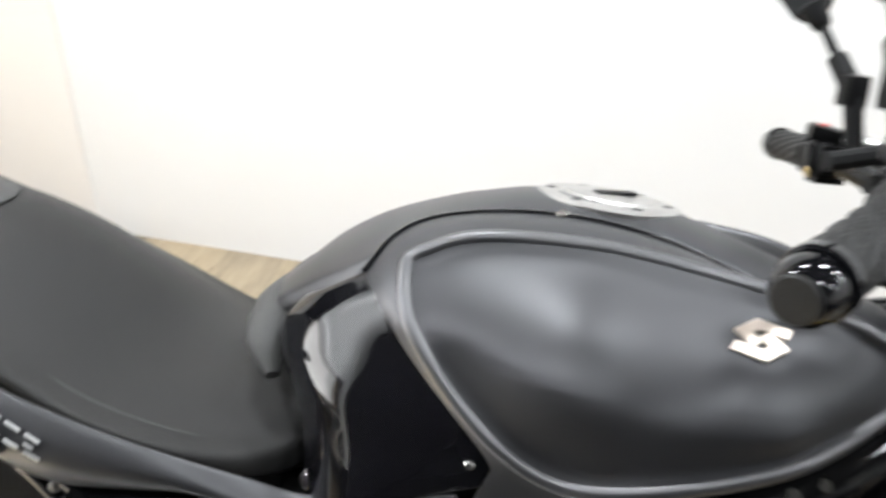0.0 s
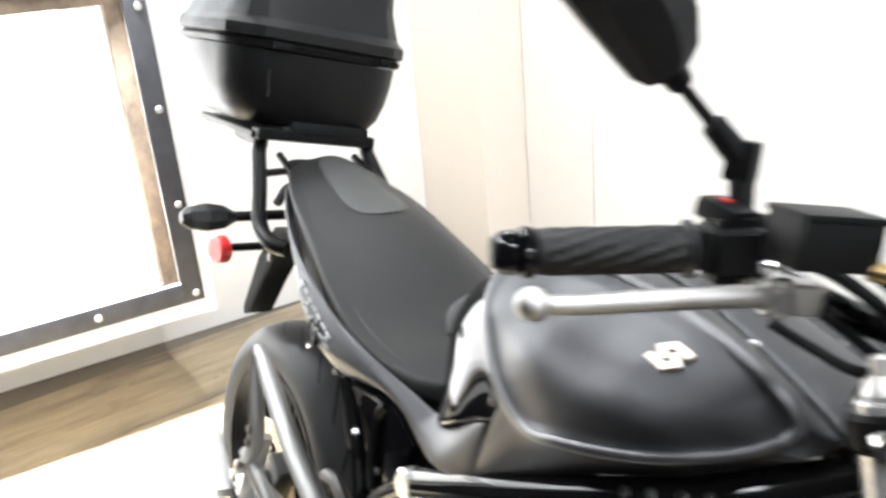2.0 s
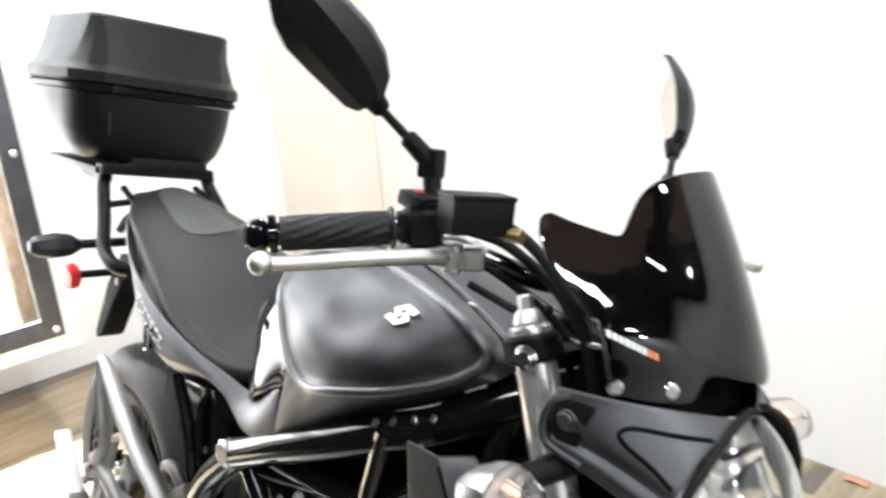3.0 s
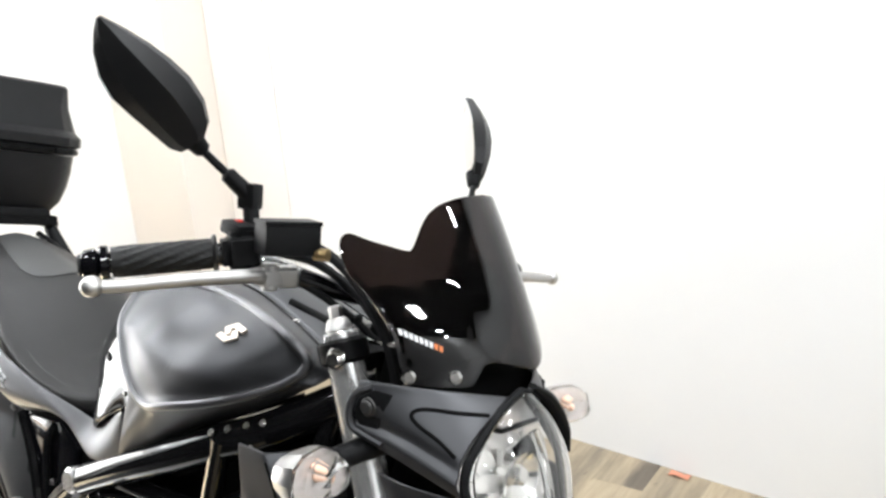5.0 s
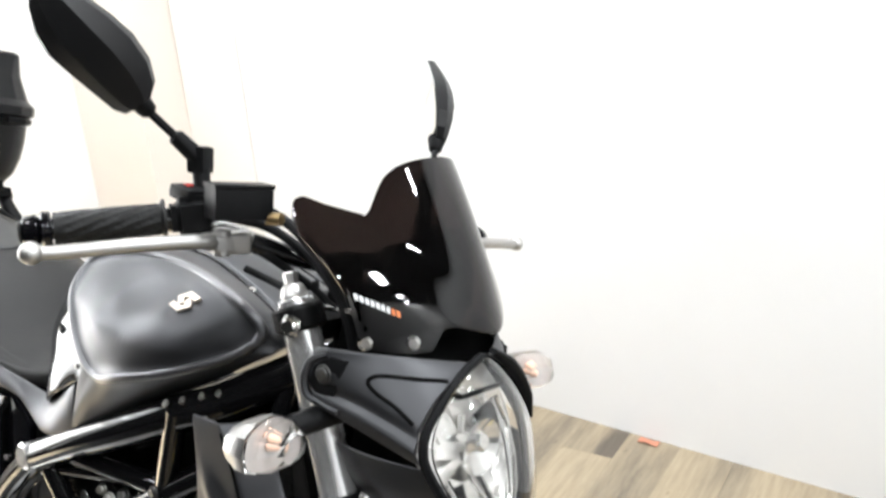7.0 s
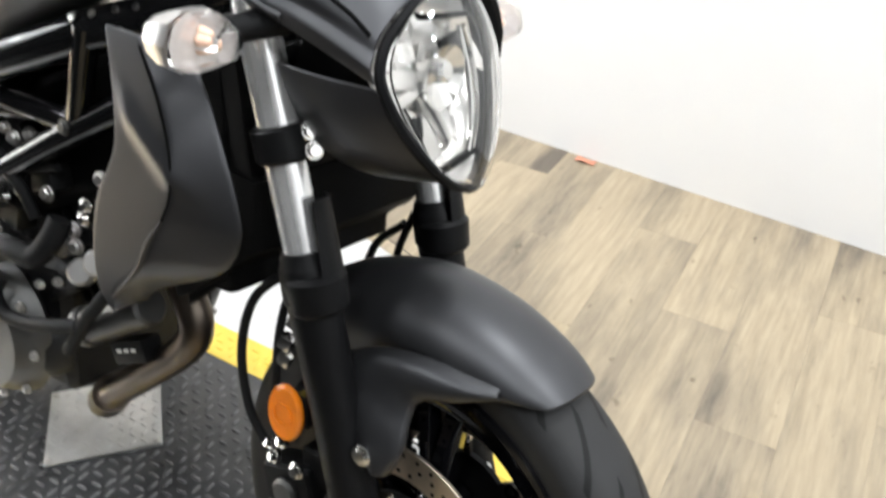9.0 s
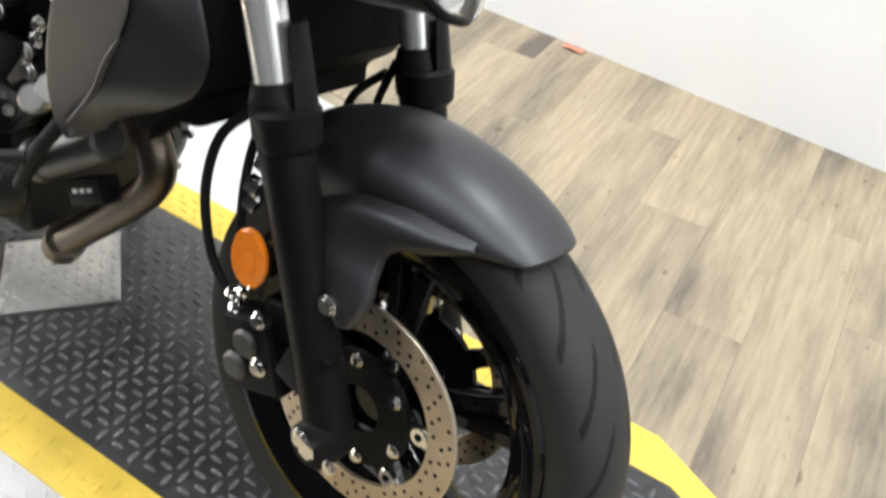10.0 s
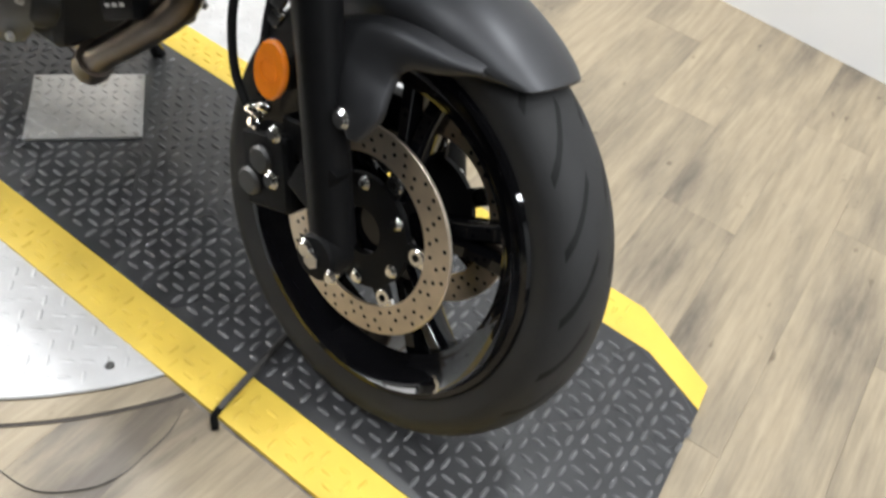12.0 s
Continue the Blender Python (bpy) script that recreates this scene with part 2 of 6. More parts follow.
slab("ground", ((X0 + X1) / 2, (Y0 + Y1) / 2, -0.055), (X1 - X0 + 0.3, Y1 - Y0 + 0.3, 0.1), material("screed", (0.16, 0.14, 0.12), 0.8), "dark screed under the floor boards")

# a boxed-out bay on the west wall, with its framed mesh opening
WY0, WY1, WZ0, WZ1 = -1.0, 0.069, 0.437, 1.27
bay = tagged(new("wall_bay"), label="white boxed-out bay with a framed mesh opening", kind="structure")
for y0, y1, z0, z1 in ((WY0 - 0.2, WY0, 0.33, H), (WY1, 0.16, 0.33, H), (WY0, WY1, 0.33, WZ0), (WY0, WY1, WZ1, H)):
    bm = B()
    block(bm, (BX - 0.02, (y0 + y1) / 2, (z0 + z1) / 2), (0.04, y1 - y0, z1 - z0), 0)
    part("front_board", bm, WALLW, bay)
for y in (WY0 - 0.18, 0.14):
    bm = B()
    block(bm, ((X0 + BX - 0.04) / 2, y, (0.33 + H) / 2), (BX - 0.04 - X0, 0.04, H - 0.33), 0)
    part("side_board", bm, WALLW, bay)
bm = B()
block(bm, ((X0 + BX - 0.04) / 2, (WY0 - 0.04) / 2, 0.35), (BX - 0.04 - X0, 0.116 - WY0 + 0.16, 0.04), 0)
part("bottom_board", bm, WALLW, bay)

STRIP = material("dark_steel_strip", (0.05, 0.05, 0.055), 0.4, 0.6, 0.3, 20, 0.2, 200)
PLY = material("worn_plywood_edge", (0.2, 0.15, 0.11), 0.8, 0.0, 0.6, 30, 0.8, 120)
MESHM = material("white_mesh", (0.75, 0.75, 0.74), 0.5)
win = tagged(new("window_1"), label="opening framed in dark steel strip over a worn plywood edge, with wire mesh", kind="structure")
FW = 0.06
for nm, y0, y1, z0, z1 in (("frame_strip", WY1, WY1 + FW, WZ0 - FW, WZ1 + FW), ("frame_strip", WY0 - FW, WY0, WZ0 - FW, WZ1 + FW), ("frame_strip", WY0, WY1, WZ0 - FW, WZ0), ("frame_strip", WY0, WY1, WZ1, WZ1 + FW)):
    bm = B()
    block(bm, (BX + 0.006, (y0 + y1) / 2, (z0 + z1) / 2), (0.012, y1 - y0, z1 - z0), 0.002)
    part(nm, bm, STRIP, win, "dark grey steel strip")
for nm, y0, y1, z0, z1 in (("plywood_edge", WY1 - 0.045, WY1 - 0.001, WZ0, WZ1), ("plywood_edge", WY0, WY0 + 0.045, WZ0, WZ1), ("plywood_edge", WY0 + 0.046, WY1 - 0.046, WZ1 - 0.04, WZ1 - 0.001), ("plywood_edge", WY0 + 0.046, WY1 - 0.046, WZ0, WZ0 + 0.012)):
    bm = B()
    block(bm, (BX - 0.03, (y0 + y1) / 2, (z0 + z1) / 2), (0.05, y1 - y0, z1 - z0), 0.003)
    part(nm, bm, PLY, win, "rough brown plywood edge")
for k in range(6):
    bolt(win, (BX + 0.012, WY1 + FW * 0.62, WZ0 - 0.035 + 0.272 * k if k < 5 else WZ1 + 0.03), (1, 0, 0), 0.009, 0.005, ALU, "screw")
    bolt(win, (BX + 0.012, WY1 - 0.24 - 0.27 * k, WZ0 - FW * 0.5), (1, 0, 0), 0.009, 0.005, ALU, "screw")
bm = B()
for k in range(92):
    for sgn in (-1, 1):
        y = WY0 - 0.4 + k * 0.036
        p, q = (y, WZ0), (y + sgn * (WZ1 - WZ0) * 0.6, WZ1)
        if min(p[0], q[0]) < WY0 + 0.02 or max(p[0], q[0]) > WY1 - 0.02:
            d = q[0] - p[0]
            ts = sorted([(WY0 + 0.02 - p[0]) / d, (WY1 - 0.02 - p[0]) / d])
            t0, t1 = max(0, ts[0]), min(1, ts[1])
            if t1 <= t0:
                continue
            p, q = (p[0] + d * t0, WZ0 + (WZ1 - WZ0) * t0), (p[0] + d * t1, WZ0 + (WZ1 - WZ0) * t1)
        cyl(bm, (BX - 0.045, p[0], p[1]), (BX - 0.045, q[0], q[1]), 0.0016, n=5)
part("wire_mesh", bm, MESHM, win, "thin white wire mesh", kind="stuff")
bm = B()
block(bm, (X0 + 0.02, WY0 / 2, 0.95), (0.02, -WY0, 1.1), 0)
tagged(part("backdrop", bm, glow("daylight_beyond", (1.0, 0.98, 0.95), 6.0), None), label="bright white daylight beyond the mesh opening", kind="structure")

# ---- lamps of the room, with two added floor fills ----
for row_y, watts in ((0.55, 29), (-1.1, 16)):
    for k in range(6):
        lamp("ceiling_strip", (-2.25 + 1.26 * k, row_y, 2.82), (-2.25 + 1.26 * k, row_y, 0), (0.34, 0.13), watts * (1.15 if k > 2 else 1.0))

# added narrow fill lamps, no known fixture, that brighten the floor by the opening
for x, y in ((-2.2, -0.2), (-2.15, -0.75)):
    lamp("floor_fill_lamp", (x, y, 2.82), (x, y, 0), (0.34, 0.13), 100).data.spread = 0.75
lamp("window_daylight", (BX + 0.02, (WY0 + WY1) / 2, (WZ0 + WZ1) / 2), (0, (WY0 + WY1) / 2, 0.5), (0.8, 1.0), 14, (0.97, 0.985, 1.0))

# ---- floor ----
WOOD = bpy.data.materials.new("vinyl_plank")
WOOD.use_nodes = True
nt = WOOD.node_tree
bs = nt.nodes["Principled BSDF"]
co = nt.nodes.new("ShaderNodeTexCoord")
info = nt.nodes.new("ShaderNodeObjectInfo")
off = nt.nodes.new("ShaderNodeVectorMath")
off.operation = "MULTIPLY_ADD"
off.inputs[1].default_value = (37.0, 91.0, 13.0)
nt.links.new(info.outputs["Random"], off.inputs[0])
nt.links.new(co.outputs["Object"], off.inputs[2])


def stretched(scale, detail, rough=0.55):
    mp = nt.nodes.new("ShaderNodeMapping")
    mp.inputs["Scale"].default_value = scale
    nt.links.new(off.outputs[0], mp.inputs["Vector"])
    n = nt.nodes.new("ShaderNodeTexNoise")
    n.inputs["Scale"].default_value, n.inputs["Detail"].default_value, n.inputs["Roughness"].default_value = 1.0, detail, rough
    nt.links.new(mp.outputs[0], n.inputs["Vector"])
    return n.outputs["Fac"]


def ramp(fac, stops):
    r = nt.nodes.new("ShaderNodeValToRGB")
    while len(r.color_ramp.elements) < len(stops):
        r.color_ramp.elements.new(0.5)
    for e, (p, c) in zip(r.color_ramp.elements, stops):
        e.position, e.color = p, (*c, 1)
    nt.links.new(fac, r.inputs["Fac"])
    return r.outputs["Color"]


def mix(a, b, fac, mode="MIX"):
    m = nt.nodes.new("ShaderNodeMix")
    m.data_type, m.blend_type = "RGBA", mode
    nt.links.new(a, m.inputs["A"])
    nt.links.new(b, m.inputs["B"])
    if isinstance(fac, float):
        m.inputs["Factor"].default_value = fac
    else:
        nt.links.new(fac, m.inputs["Factor"])
    return m.outputs["Result"]


wide = ramp(stretched((6.5, 1.3, 1), 7, 0.62), [(0.34, (0.125, 0.104, 0.081)), (0.44, (0.258, 0.213, 0.153)), (0.56, (0.37, 0.302, 0.208))])
fine = ramp(stretched((90, 5, 1), 6, 0.72), [(0.3, (0.75, 0.735, 0.72)), (0.62, (1.08, 1.075, 1.06))])
knots = ramp(stretched((30, 14, 1), 3, 0.5), [(0.25, (0.4, 0.37, 0.34)), (0.32, (1, 1, 1))])
c1 = mix(wide, fine, 1.0, "MULTIPLY")
c2 = mix(c1, knots, 0.8, "MULTIPLY")
tone = ramp(info.outputs["Random"], [(0, (0.96, 0.96, 0.96)), (0.5, (1, 1, 1)), (1, (1.04, 1.03, 1.0))])
nt.links.new(mix(c2, tone, 1.0, "MULTIPLY"), bs.inputs["Base Color"])
bs.inputs["Roughness"].default_value = 0.42
bpn = nt.nodes.new("ShaderNodeBump")
bpn.inputs["Strength"].default_value, bpn.inputs["Distance"].default_value = 0.25, 0.001
nt.links.new(stretched((150, 7, 1), 6, 0.7), bpn.inputs["Height"])
nt.links.new(bpn.outputs[0], bs.inputs["Normal"])

TREADALU = material("worn_aluminium_tread", (0.62, 0.615, 0.61), 0.5, 0.5, 0.14, 25, 0.3, 300)
PLATEALU = material("dull_aluminium_tread", (0.5, 0.5, 0.49), 0.4, 0.85, 0.2, 25, 0.3, 300)
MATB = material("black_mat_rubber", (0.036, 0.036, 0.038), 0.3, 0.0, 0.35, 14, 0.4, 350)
# same rubber, glossier and paler: the glints on the raised bars are in the colour
MATL = material("highlight_tread_rubber", (0.12, 0.12, 0.123), 0.2, 0.0, 0.35, 14, 0.3, 350)
MATY = material("yellow_mat_border", (0.77, 0.54, 0.075), 0.5, 0.0, 0.2, 10, 0.3, 300)


def lug(bm, x, y, z, a, length, width, height):
    """One raised bar of a tread pattern, lens-shaped."""
    c, s = math.cos(a), math.sin(a)
    pts = []
    for u, w in ((-0.5, 0), (-0.25, 0.42), (0.25, 0.42), (0.5, 0), (0.25, -0.42), (-0.25, -0.42)):
        pts.append((x + u * length * c - w * width * s, y + u * length * s + w * width * c))
    base = [bm.verts.new((px, py, z)) for px, py in pts]
    top = [bm.verts.new((x + (px - x) * 0.6, y + (py - y) * 0.6, z + height)) for px, py in pts]
    for i in range(6):
        j = (i + 1) % 6
        bm.faces.new((base[i], base[j], top[j], top[i]))
    bm.faces.new(top)


# mat: black tread with a yellow border on its two long sides, cut off at the front
MM = pose(-0.0075, 0.107, 0, 0, 0, 4.0)
mat_thing = thing("floor_mat", MM, "black rubber tread mat with yellow borders, lying under the motorcycle", "mat")
MXR, HALF, BORD, TH = -1.5, 0.301, 0.078, 0.011
bm = B()
plate(bm, [(MXR, -HALF + BORD, 0.001), (0.442, -HALF + BORD, 0.001), (0.429, 0.004, 0.001), (0.413, 0.176, 0.001), (0.303, HALF - BORD, 0.001), (MXR, HALF - BORD, 0.001)], (0, 0, 1), TH, 0.0015)
part("tread_field", bm, MATB, mat_thing, "black tread rubber")
bm = B()
plate(bm, [(MXR, -HALF, 0.001), (0.452, -HALF, 0.001), (0.444, -HALF + BORD - 0.0005, 0.001), (MXR, -HALF + BORD - 0.0005, 0.001)], (0, 0, 1), TH, 0.0035)
part("border", bm, MATY, mat_thing, "yellow border")
bm = B()
plate(bm, [(MXR, HALF - BORD + 0.0005, 0.001), (0.303, HALF - BORD + 0.0005, 0.001), (0.4135, 0.1765, 0.001), (0.4075, 0.229, 0.001), (0.256, HALF, 0.001), (MXR, HALF, 0.001)], (0, 0, 1), TH, 0.0035)
part("border", bm, MATY, mat_thing, "yellow border")
# the black field's bars take the paler rubber with the painted glints
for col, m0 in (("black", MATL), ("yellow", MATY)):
    bm = B()
    i = 0
    yy = -HALF + 0.018
    row = 0
    while yy < HALF - 0.012:
        xx = -1.48 + (row % 2) * 0.0165
        k = 0
        while xx < 0.42:
            yellow = abs(yy) > HALF - BORD + 0.004
            near = abs(abs(yy) - (HALF - BORD)) < 0.012
            cut = xx > 0.24 and yy > HALF - BORD - 0.014 - max(0, xx - 0.303) * 0.43
            if not near and not cut and yellow == (col == "yellow"):
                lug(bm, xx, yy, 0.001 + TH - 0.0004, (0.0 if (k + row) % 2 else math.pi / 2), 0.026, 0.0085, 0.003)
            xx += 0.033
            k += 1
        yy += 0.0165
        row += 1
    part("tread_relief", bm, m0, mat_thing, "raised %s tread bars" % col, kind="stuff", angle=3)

# turntable: an aluminium tread disc let into the floor, in a wood-look ring
TC, TR = (-0.852, 0.086), 0.708
tt = thing("turntable", pose(TC[0], TC[1], 0), "round aluminium tread-plate turntable let into the plank floor", "turntable")
bm = B()
cyl(bm, (0, 0, 0.001), (0, 0, 0.0078), TR, n=128, bevel=0.002)
part("tread_plate", bm, TREADALU, tt, "bright aluminium tread plate")
bm = B()
row, yy = 0, -0.7
while yy < 0.7:
    xx = -0.7 + (row % 2) * 0.019
    k = 0
    while xx < 0.7:
        if math.hypot(xx, yy) < TR - 0.02 and not (-0.27 < yy < 0.3 and xx < 0.6):
            lug(bm, xx, yy, 0.0076, math.pi / 4 if (k + row) % 2 else -math.pi / 4, 0.026, 0.0075, 0.0016)
        xx += 0.038
        k += 1
    yy += 0.019
    row += 1
part("tread_relief", bm, TREADALU, tt, "raised tread bars", kind="stuff", angle=3)
bm = B()
lathe(bm, [(0.0005, TR + 0.002), (0.0005, TR + 0.036), (0.003, TR + 0.036), (0.005, TR + 0.03), (0.005, TR + 0.004), (0.003, TR + 0.002)], 128, "z")
part("wood_ring", bm, WOOD, tt, "thin wood-look ring")
bm = B()
lathe(bm, [(0.0005, TR + 0.036), (0.0005, TR + 0.041), (0.0018, TR + 0.041), (0.0018, TR + 0.036)], 128, "z")
part("gap", bm, material("dirty_joint", (0.06, 0.05, 0.042), 0.8), tt, "dark dirty joint")
for a in (-0.53, -0.75, -0.95, 0.9, 1.2):
    bolt(tt, ((TR - 0.035) * math.cos(a), (TR - 0.035) * math.sin(a), 0.0078), (0, 0, 1), 0.006, 0.002, DULLALU, "screw")

# a worn board let into the floor beside the turntable, its open joint and the grime along the mat
bm = B()
plate(bm, [(-0.147, -0.224, 0.0004), (-0.128, -0.285, 0.0004), (-0.124, -0.343, 0.0004), (-0.11, -0.4, 0.0004), (-0.06, -0.5, 0.0004), (0.2, -0.42, 0.0004), (0.11, -0.185, 0.0004), (-0.056, -0.196, 0.0004), (-0.126, -0.207, 0.0004)], (0, 0, 1), 0.0012)
board = part("floor_patch", bm, WOOD, None)
tagged(board, label="worn wood-look floor board beside the turntable", kind="structure")
dirt = material("dirty_floor_joint", (0.075, 0.065, 0.055), 0.8, 0.0, 0.6, 40, 0.8, 200)
bm = B()
tube(bm, [(-0.147, -0.224, 0.0012), (-0.132, -0.259, 0.0014), (-0.126, -0.3, 0.0014), (-0.124, -0.343, 0.0014), (-0.14, -0.384, 0.0012), (-0.182, -0.428, 0.0012), (-0.25, -0.445, 0.0012)], [0.0008, 0.0012, 0.001, 0.0014, 0.0018, 0.0012, 0.0008], 8, 6)
part("open_joint", bm, dirt, board, "dark open joint")
bm = B()
tube(bm, [(-0.2, -0.203, 0.001), (-0.16, -0.202, 0.001), (-0.095, -0.197, 0.001), (-0.018, -0.193, 0.001), (0.09, -0.187, 0.001)], [0.004, 0.007, 0.009, 0.007, 0.005], 8, 5, flat=0.25)
part("grime", bm, material("grey_floor_grime", (0.2, 0.175, 0.15), 0.85, 0.0, 0.6, 60, 1.0, 160), board, "grey grime along the mat")

# the loose aluminium plate on the mat
pl = thing("tread_plate", pose(-0.765, 0.045, 0.0125, 0, 0, 52.0), "square aluminium tread plate lying on the black mat", "metal plate")
bm = B()
block(bm, (0, 0, 0.003), (0.197, 0.183, 0.006), 0.002)
part("sheet", bm, PLATEALU, pl)
bm = B()
row = 0
for iy in range(9):
    for ix in range(10):
        lug(bm, -0.088 + ix * 0.0195, -0.078 + iy * 0.0195, 0.0058, math.pi / 4 if (ix + iy) % 2 else -math.pi / 4, 0.02, 0.0065, 0.0016)
part("tread_relief", bm, PLATEALU, pl, kind="stuff", angle=3)
for sx in (-1, 1):
    for sy in (-1, 1):
        bolt(pl, (sx * 0.09, sy * 0.083, 0.006), (0, 0, 1), 0.005, 0.003, ALU, "screw")

# black strap on the mat
strap = thing("tie_strap", pose(0, 0, 0), "short black rubber tie strap lying across the mat border", "strap")
bm = B()
tube(bm, [(-0.142, 0.03, 0.02), (-0.135, -0.03, 0.021), (-0.118, -0.12, 0.021), (-0.104, -0.196, 0.02)], 0.0058, 8)
part("strap", bm, material("worn_black_tape", (0.035, 0.033, 0.031), 0.5, 0.0, 0.9, 60, 0.8, 150), strap)
bm = B()
tube(bm, [(-0.104, -0.196, 0.02), (-0.1, -0.208, 0.019), (-0.094, -0.212, 0.008), (-0.09, -0.215, 0.004)], 0.0055, 8)
part("hook", bm, DARK, strap, "black bent end")

# a scrap of paper by the wall
scrap = thing("paper_scrap", pose(-0.52, 1.462, 0.0), "small crumpled orange paper scrap on the floor by the wall", "litter")
bm = B()
shell(bm, [[(-0.03 + 0.02 * i, -0.012 + 0.012 * j, 0.003 + 0.006 * ((i * 3 + j * 5) % 4) / 3) for j in range(3)] for i in range(4)], 0.001)
part("scrap", bm, material("orange_paper", (0.6, 0.25, 0.16), 0.7), scrap)

# ---- the motorcycle ----
bike = thing("motorcycle", ROOT, "graphite naked motorcycle with black frame, leaning on its side stand", "motorcycle")


def tread_rubber():
    """Tyre rubber with slanted grooves cut into the tread, by the angle round the axle."""
    m = material("tyre_rubber", (0.024, 0.024, 0.0245), 0.62, 0.0, 0.25, 14, 0.0, spec=0.25)
    t = m.node_tree
    b = t.nodes["Principled BSDF"]
    co = t.nodes.new("ShaderNodeTexCoord")
    sep = t.nodes.new("ShaderNodeSeparateXYZ")
    t.links.new(co.outputs["Object"], sep.inputs[0])

    def op(kind, a, b2=None):
        n = t.nodes.new("ShaderNodeMath")
        n.operation = kind
        for k, v in ((0, a), (1, b2)):
            if v is None:
                continue
            if isinstance(v, (int, float)):
                n.inputs[k].default_value = v
            else:
                t.links.new(v, n.inputs[k])
        return n.outputs[0]

    ang = op("ARCTAN2", sep.outputs["X"], sep.outputs["Z"])
    ay = op("ABSOLUTE", sep.outputs["Y"])
    turns = op("ADD", op("MULTIPLY", ang, 22 / (2 * math.pi)), op("MULTIPLY", sep.outputs["Y"], 26.0))
    saw = op("FRACT", op("ADD", turns, 50.0))
    line = op("LESS_THAN", op("ABSOLUTE", op("SUBTRACT", saw, 0.5)), 0.085)
    band = op("MULTIPLY", op("GREATER_THAN", ay, 0.012), op("LESS_THAN", ay, 0.05))
    rad = op("GREATER_THAN", op("SQRT", op("ADD", op("MULTIPLY", sep.outputs["X"], sep.outputs["X"]), op("MULTIPLY", sep.outputs["Z"], sep.outputs["Z"]))), 0.275)
    cut = op("MULTIPLY", op("MULTIPLY", line, band), rad)
    n = t.nodes.new("ShaderNodeTexNoise")
    n.inputs["Scale"].default_value = 260
    t.links.new(co.outputs["Object"], n.inputs["Vector"])
    hgt = op("SUBTRACT", op("MULTIPLY", n.outputs["Fac"], 0.15), op("MULTIPLY", cut, 2.5))
    bp = t.nodes.new("ShaderNodeBump")
    bp.inputs["Strength"].default_value, bp.inputs["Distance"].default_value = 0.8, 0.0012
    t.links.new(hgt, bp.inputs["Height"])
    t.links.new(bp.outputs[0], b.inputs["Normal"])
    old = b.inputs["Base Color"].links[0].from_socket
    mx = t.nodes.new("ShaderNodeMix")
    mx.data_type = "RGBA"
    mx.inputs["B"].default_value = (0.004, 0.004, 0.004, 1)
    t.links.new(old, mx.inputs["A"])
    t.links.new(cut, mx.inputs["Factor"])
    t.links.new(mx.outputs["Result"], b.inputs["Base Color"])
    return m


TYRE = tread_rubber()


def wheel(name, m, R, half, r_rim, rim_mat, spokes, twin):
    """A cast wheel with tyre; the rim is the part, the rest hang on it."""
    bm = B()
    prof = [(-half * 0.86, r_rim + 0.006), (-half * 0.93, r_rim + 0.003), (-half * 0.93, r_rim - 0.004), (-half * 0.75, r_rim - 0.012), (-half * 0.55, r_rim - 0.034), (-half * 0.5, r_rim - 0.042)]
    prof = prof + [(-h, r) for h, r in prof[::-1]]
    inner = [(half * 0.45, r_rim - 0.048), (-half * 0.45, r_rim - 0.048)]
    lathe(bm, prof + inner, 72)
    w = part(name, bm, rim_mat, bike)
    w.matrix_basis = m
    bm = B()
    cyl(bm, (0, -half * 0.95, 0), (0, half * 0.95, 0), 0.036, n=28, bevel=0.004)
    part("hub", bm, rim_mat, w)
    for k in range(spokes):
        a = 2 * math.pi * (k + 0.3) / spokes
        for s in (-1, 1):
            bm = B()
            rings = []
            for t in (0, 0.35, 0.7, 1.0):
                r = 0.03 + (r_rim - 0.07) * t
                b = a + s * 0.13 * (1 - t * 0.15) * (0.4 + 0.75 * t)
                wd, h = 0.013 - 0.003 * t + 0.004 * (t == 1), half * (0.42 - 0.12 * t)
                c = V((math.cos(b), 0, math.sin(b)))
                d = V((-math.sin(b), 0, math.cos(b)))
                y = V((0, 1, 0))
                rings.append([c * r + d * wd * u + y * h * v for u, v in ((-1, -0.6), (-0.6, -1), (0.6, -1), (1, -0.6), (1, 0.6), (0.6, 1), (-0.6, 1), (-1, 0.6))])
            ring_skin(bm, rings)
            part("spoke", bm, rim_mat, w)
    bm = B()
    n = 13
    prof = [(-half * 0.84, r_rim + 0.003)]
    for i in range(n):
        t = i / (n - 1)
        a = math.pi * (t - 0.5)
        hh = math.sin(a)
        y = half * (abs(hh) ** 0.9) * (1 if hh > 0 else -1)
        prof.append((y, R - (R - r_rim - 0.028) * (1 - abs(math.cos(a)) ** 0.85)))
    prof.append((half * 0.84, r_rim + 0.003))
    lathe(bm, prof, 120)
    part("tyre", bm, TYRE, w, "black rubber tyre with slanted tread grooves")
    return w


FC = (-0.021, 0.01, 0.3)
WF = pose(*FC, -1.0, 0, -3.6)
fw = wheel("front_wheel", WF, 0.294, 0.054, 0.226, GLOSS, 5, True)
RC = (-1.42, 0, 0.312)
rw = wheel("rear_wheel", pose(*RC), 0.31, 0.078, 0.222, PLASTIC, 5, False)


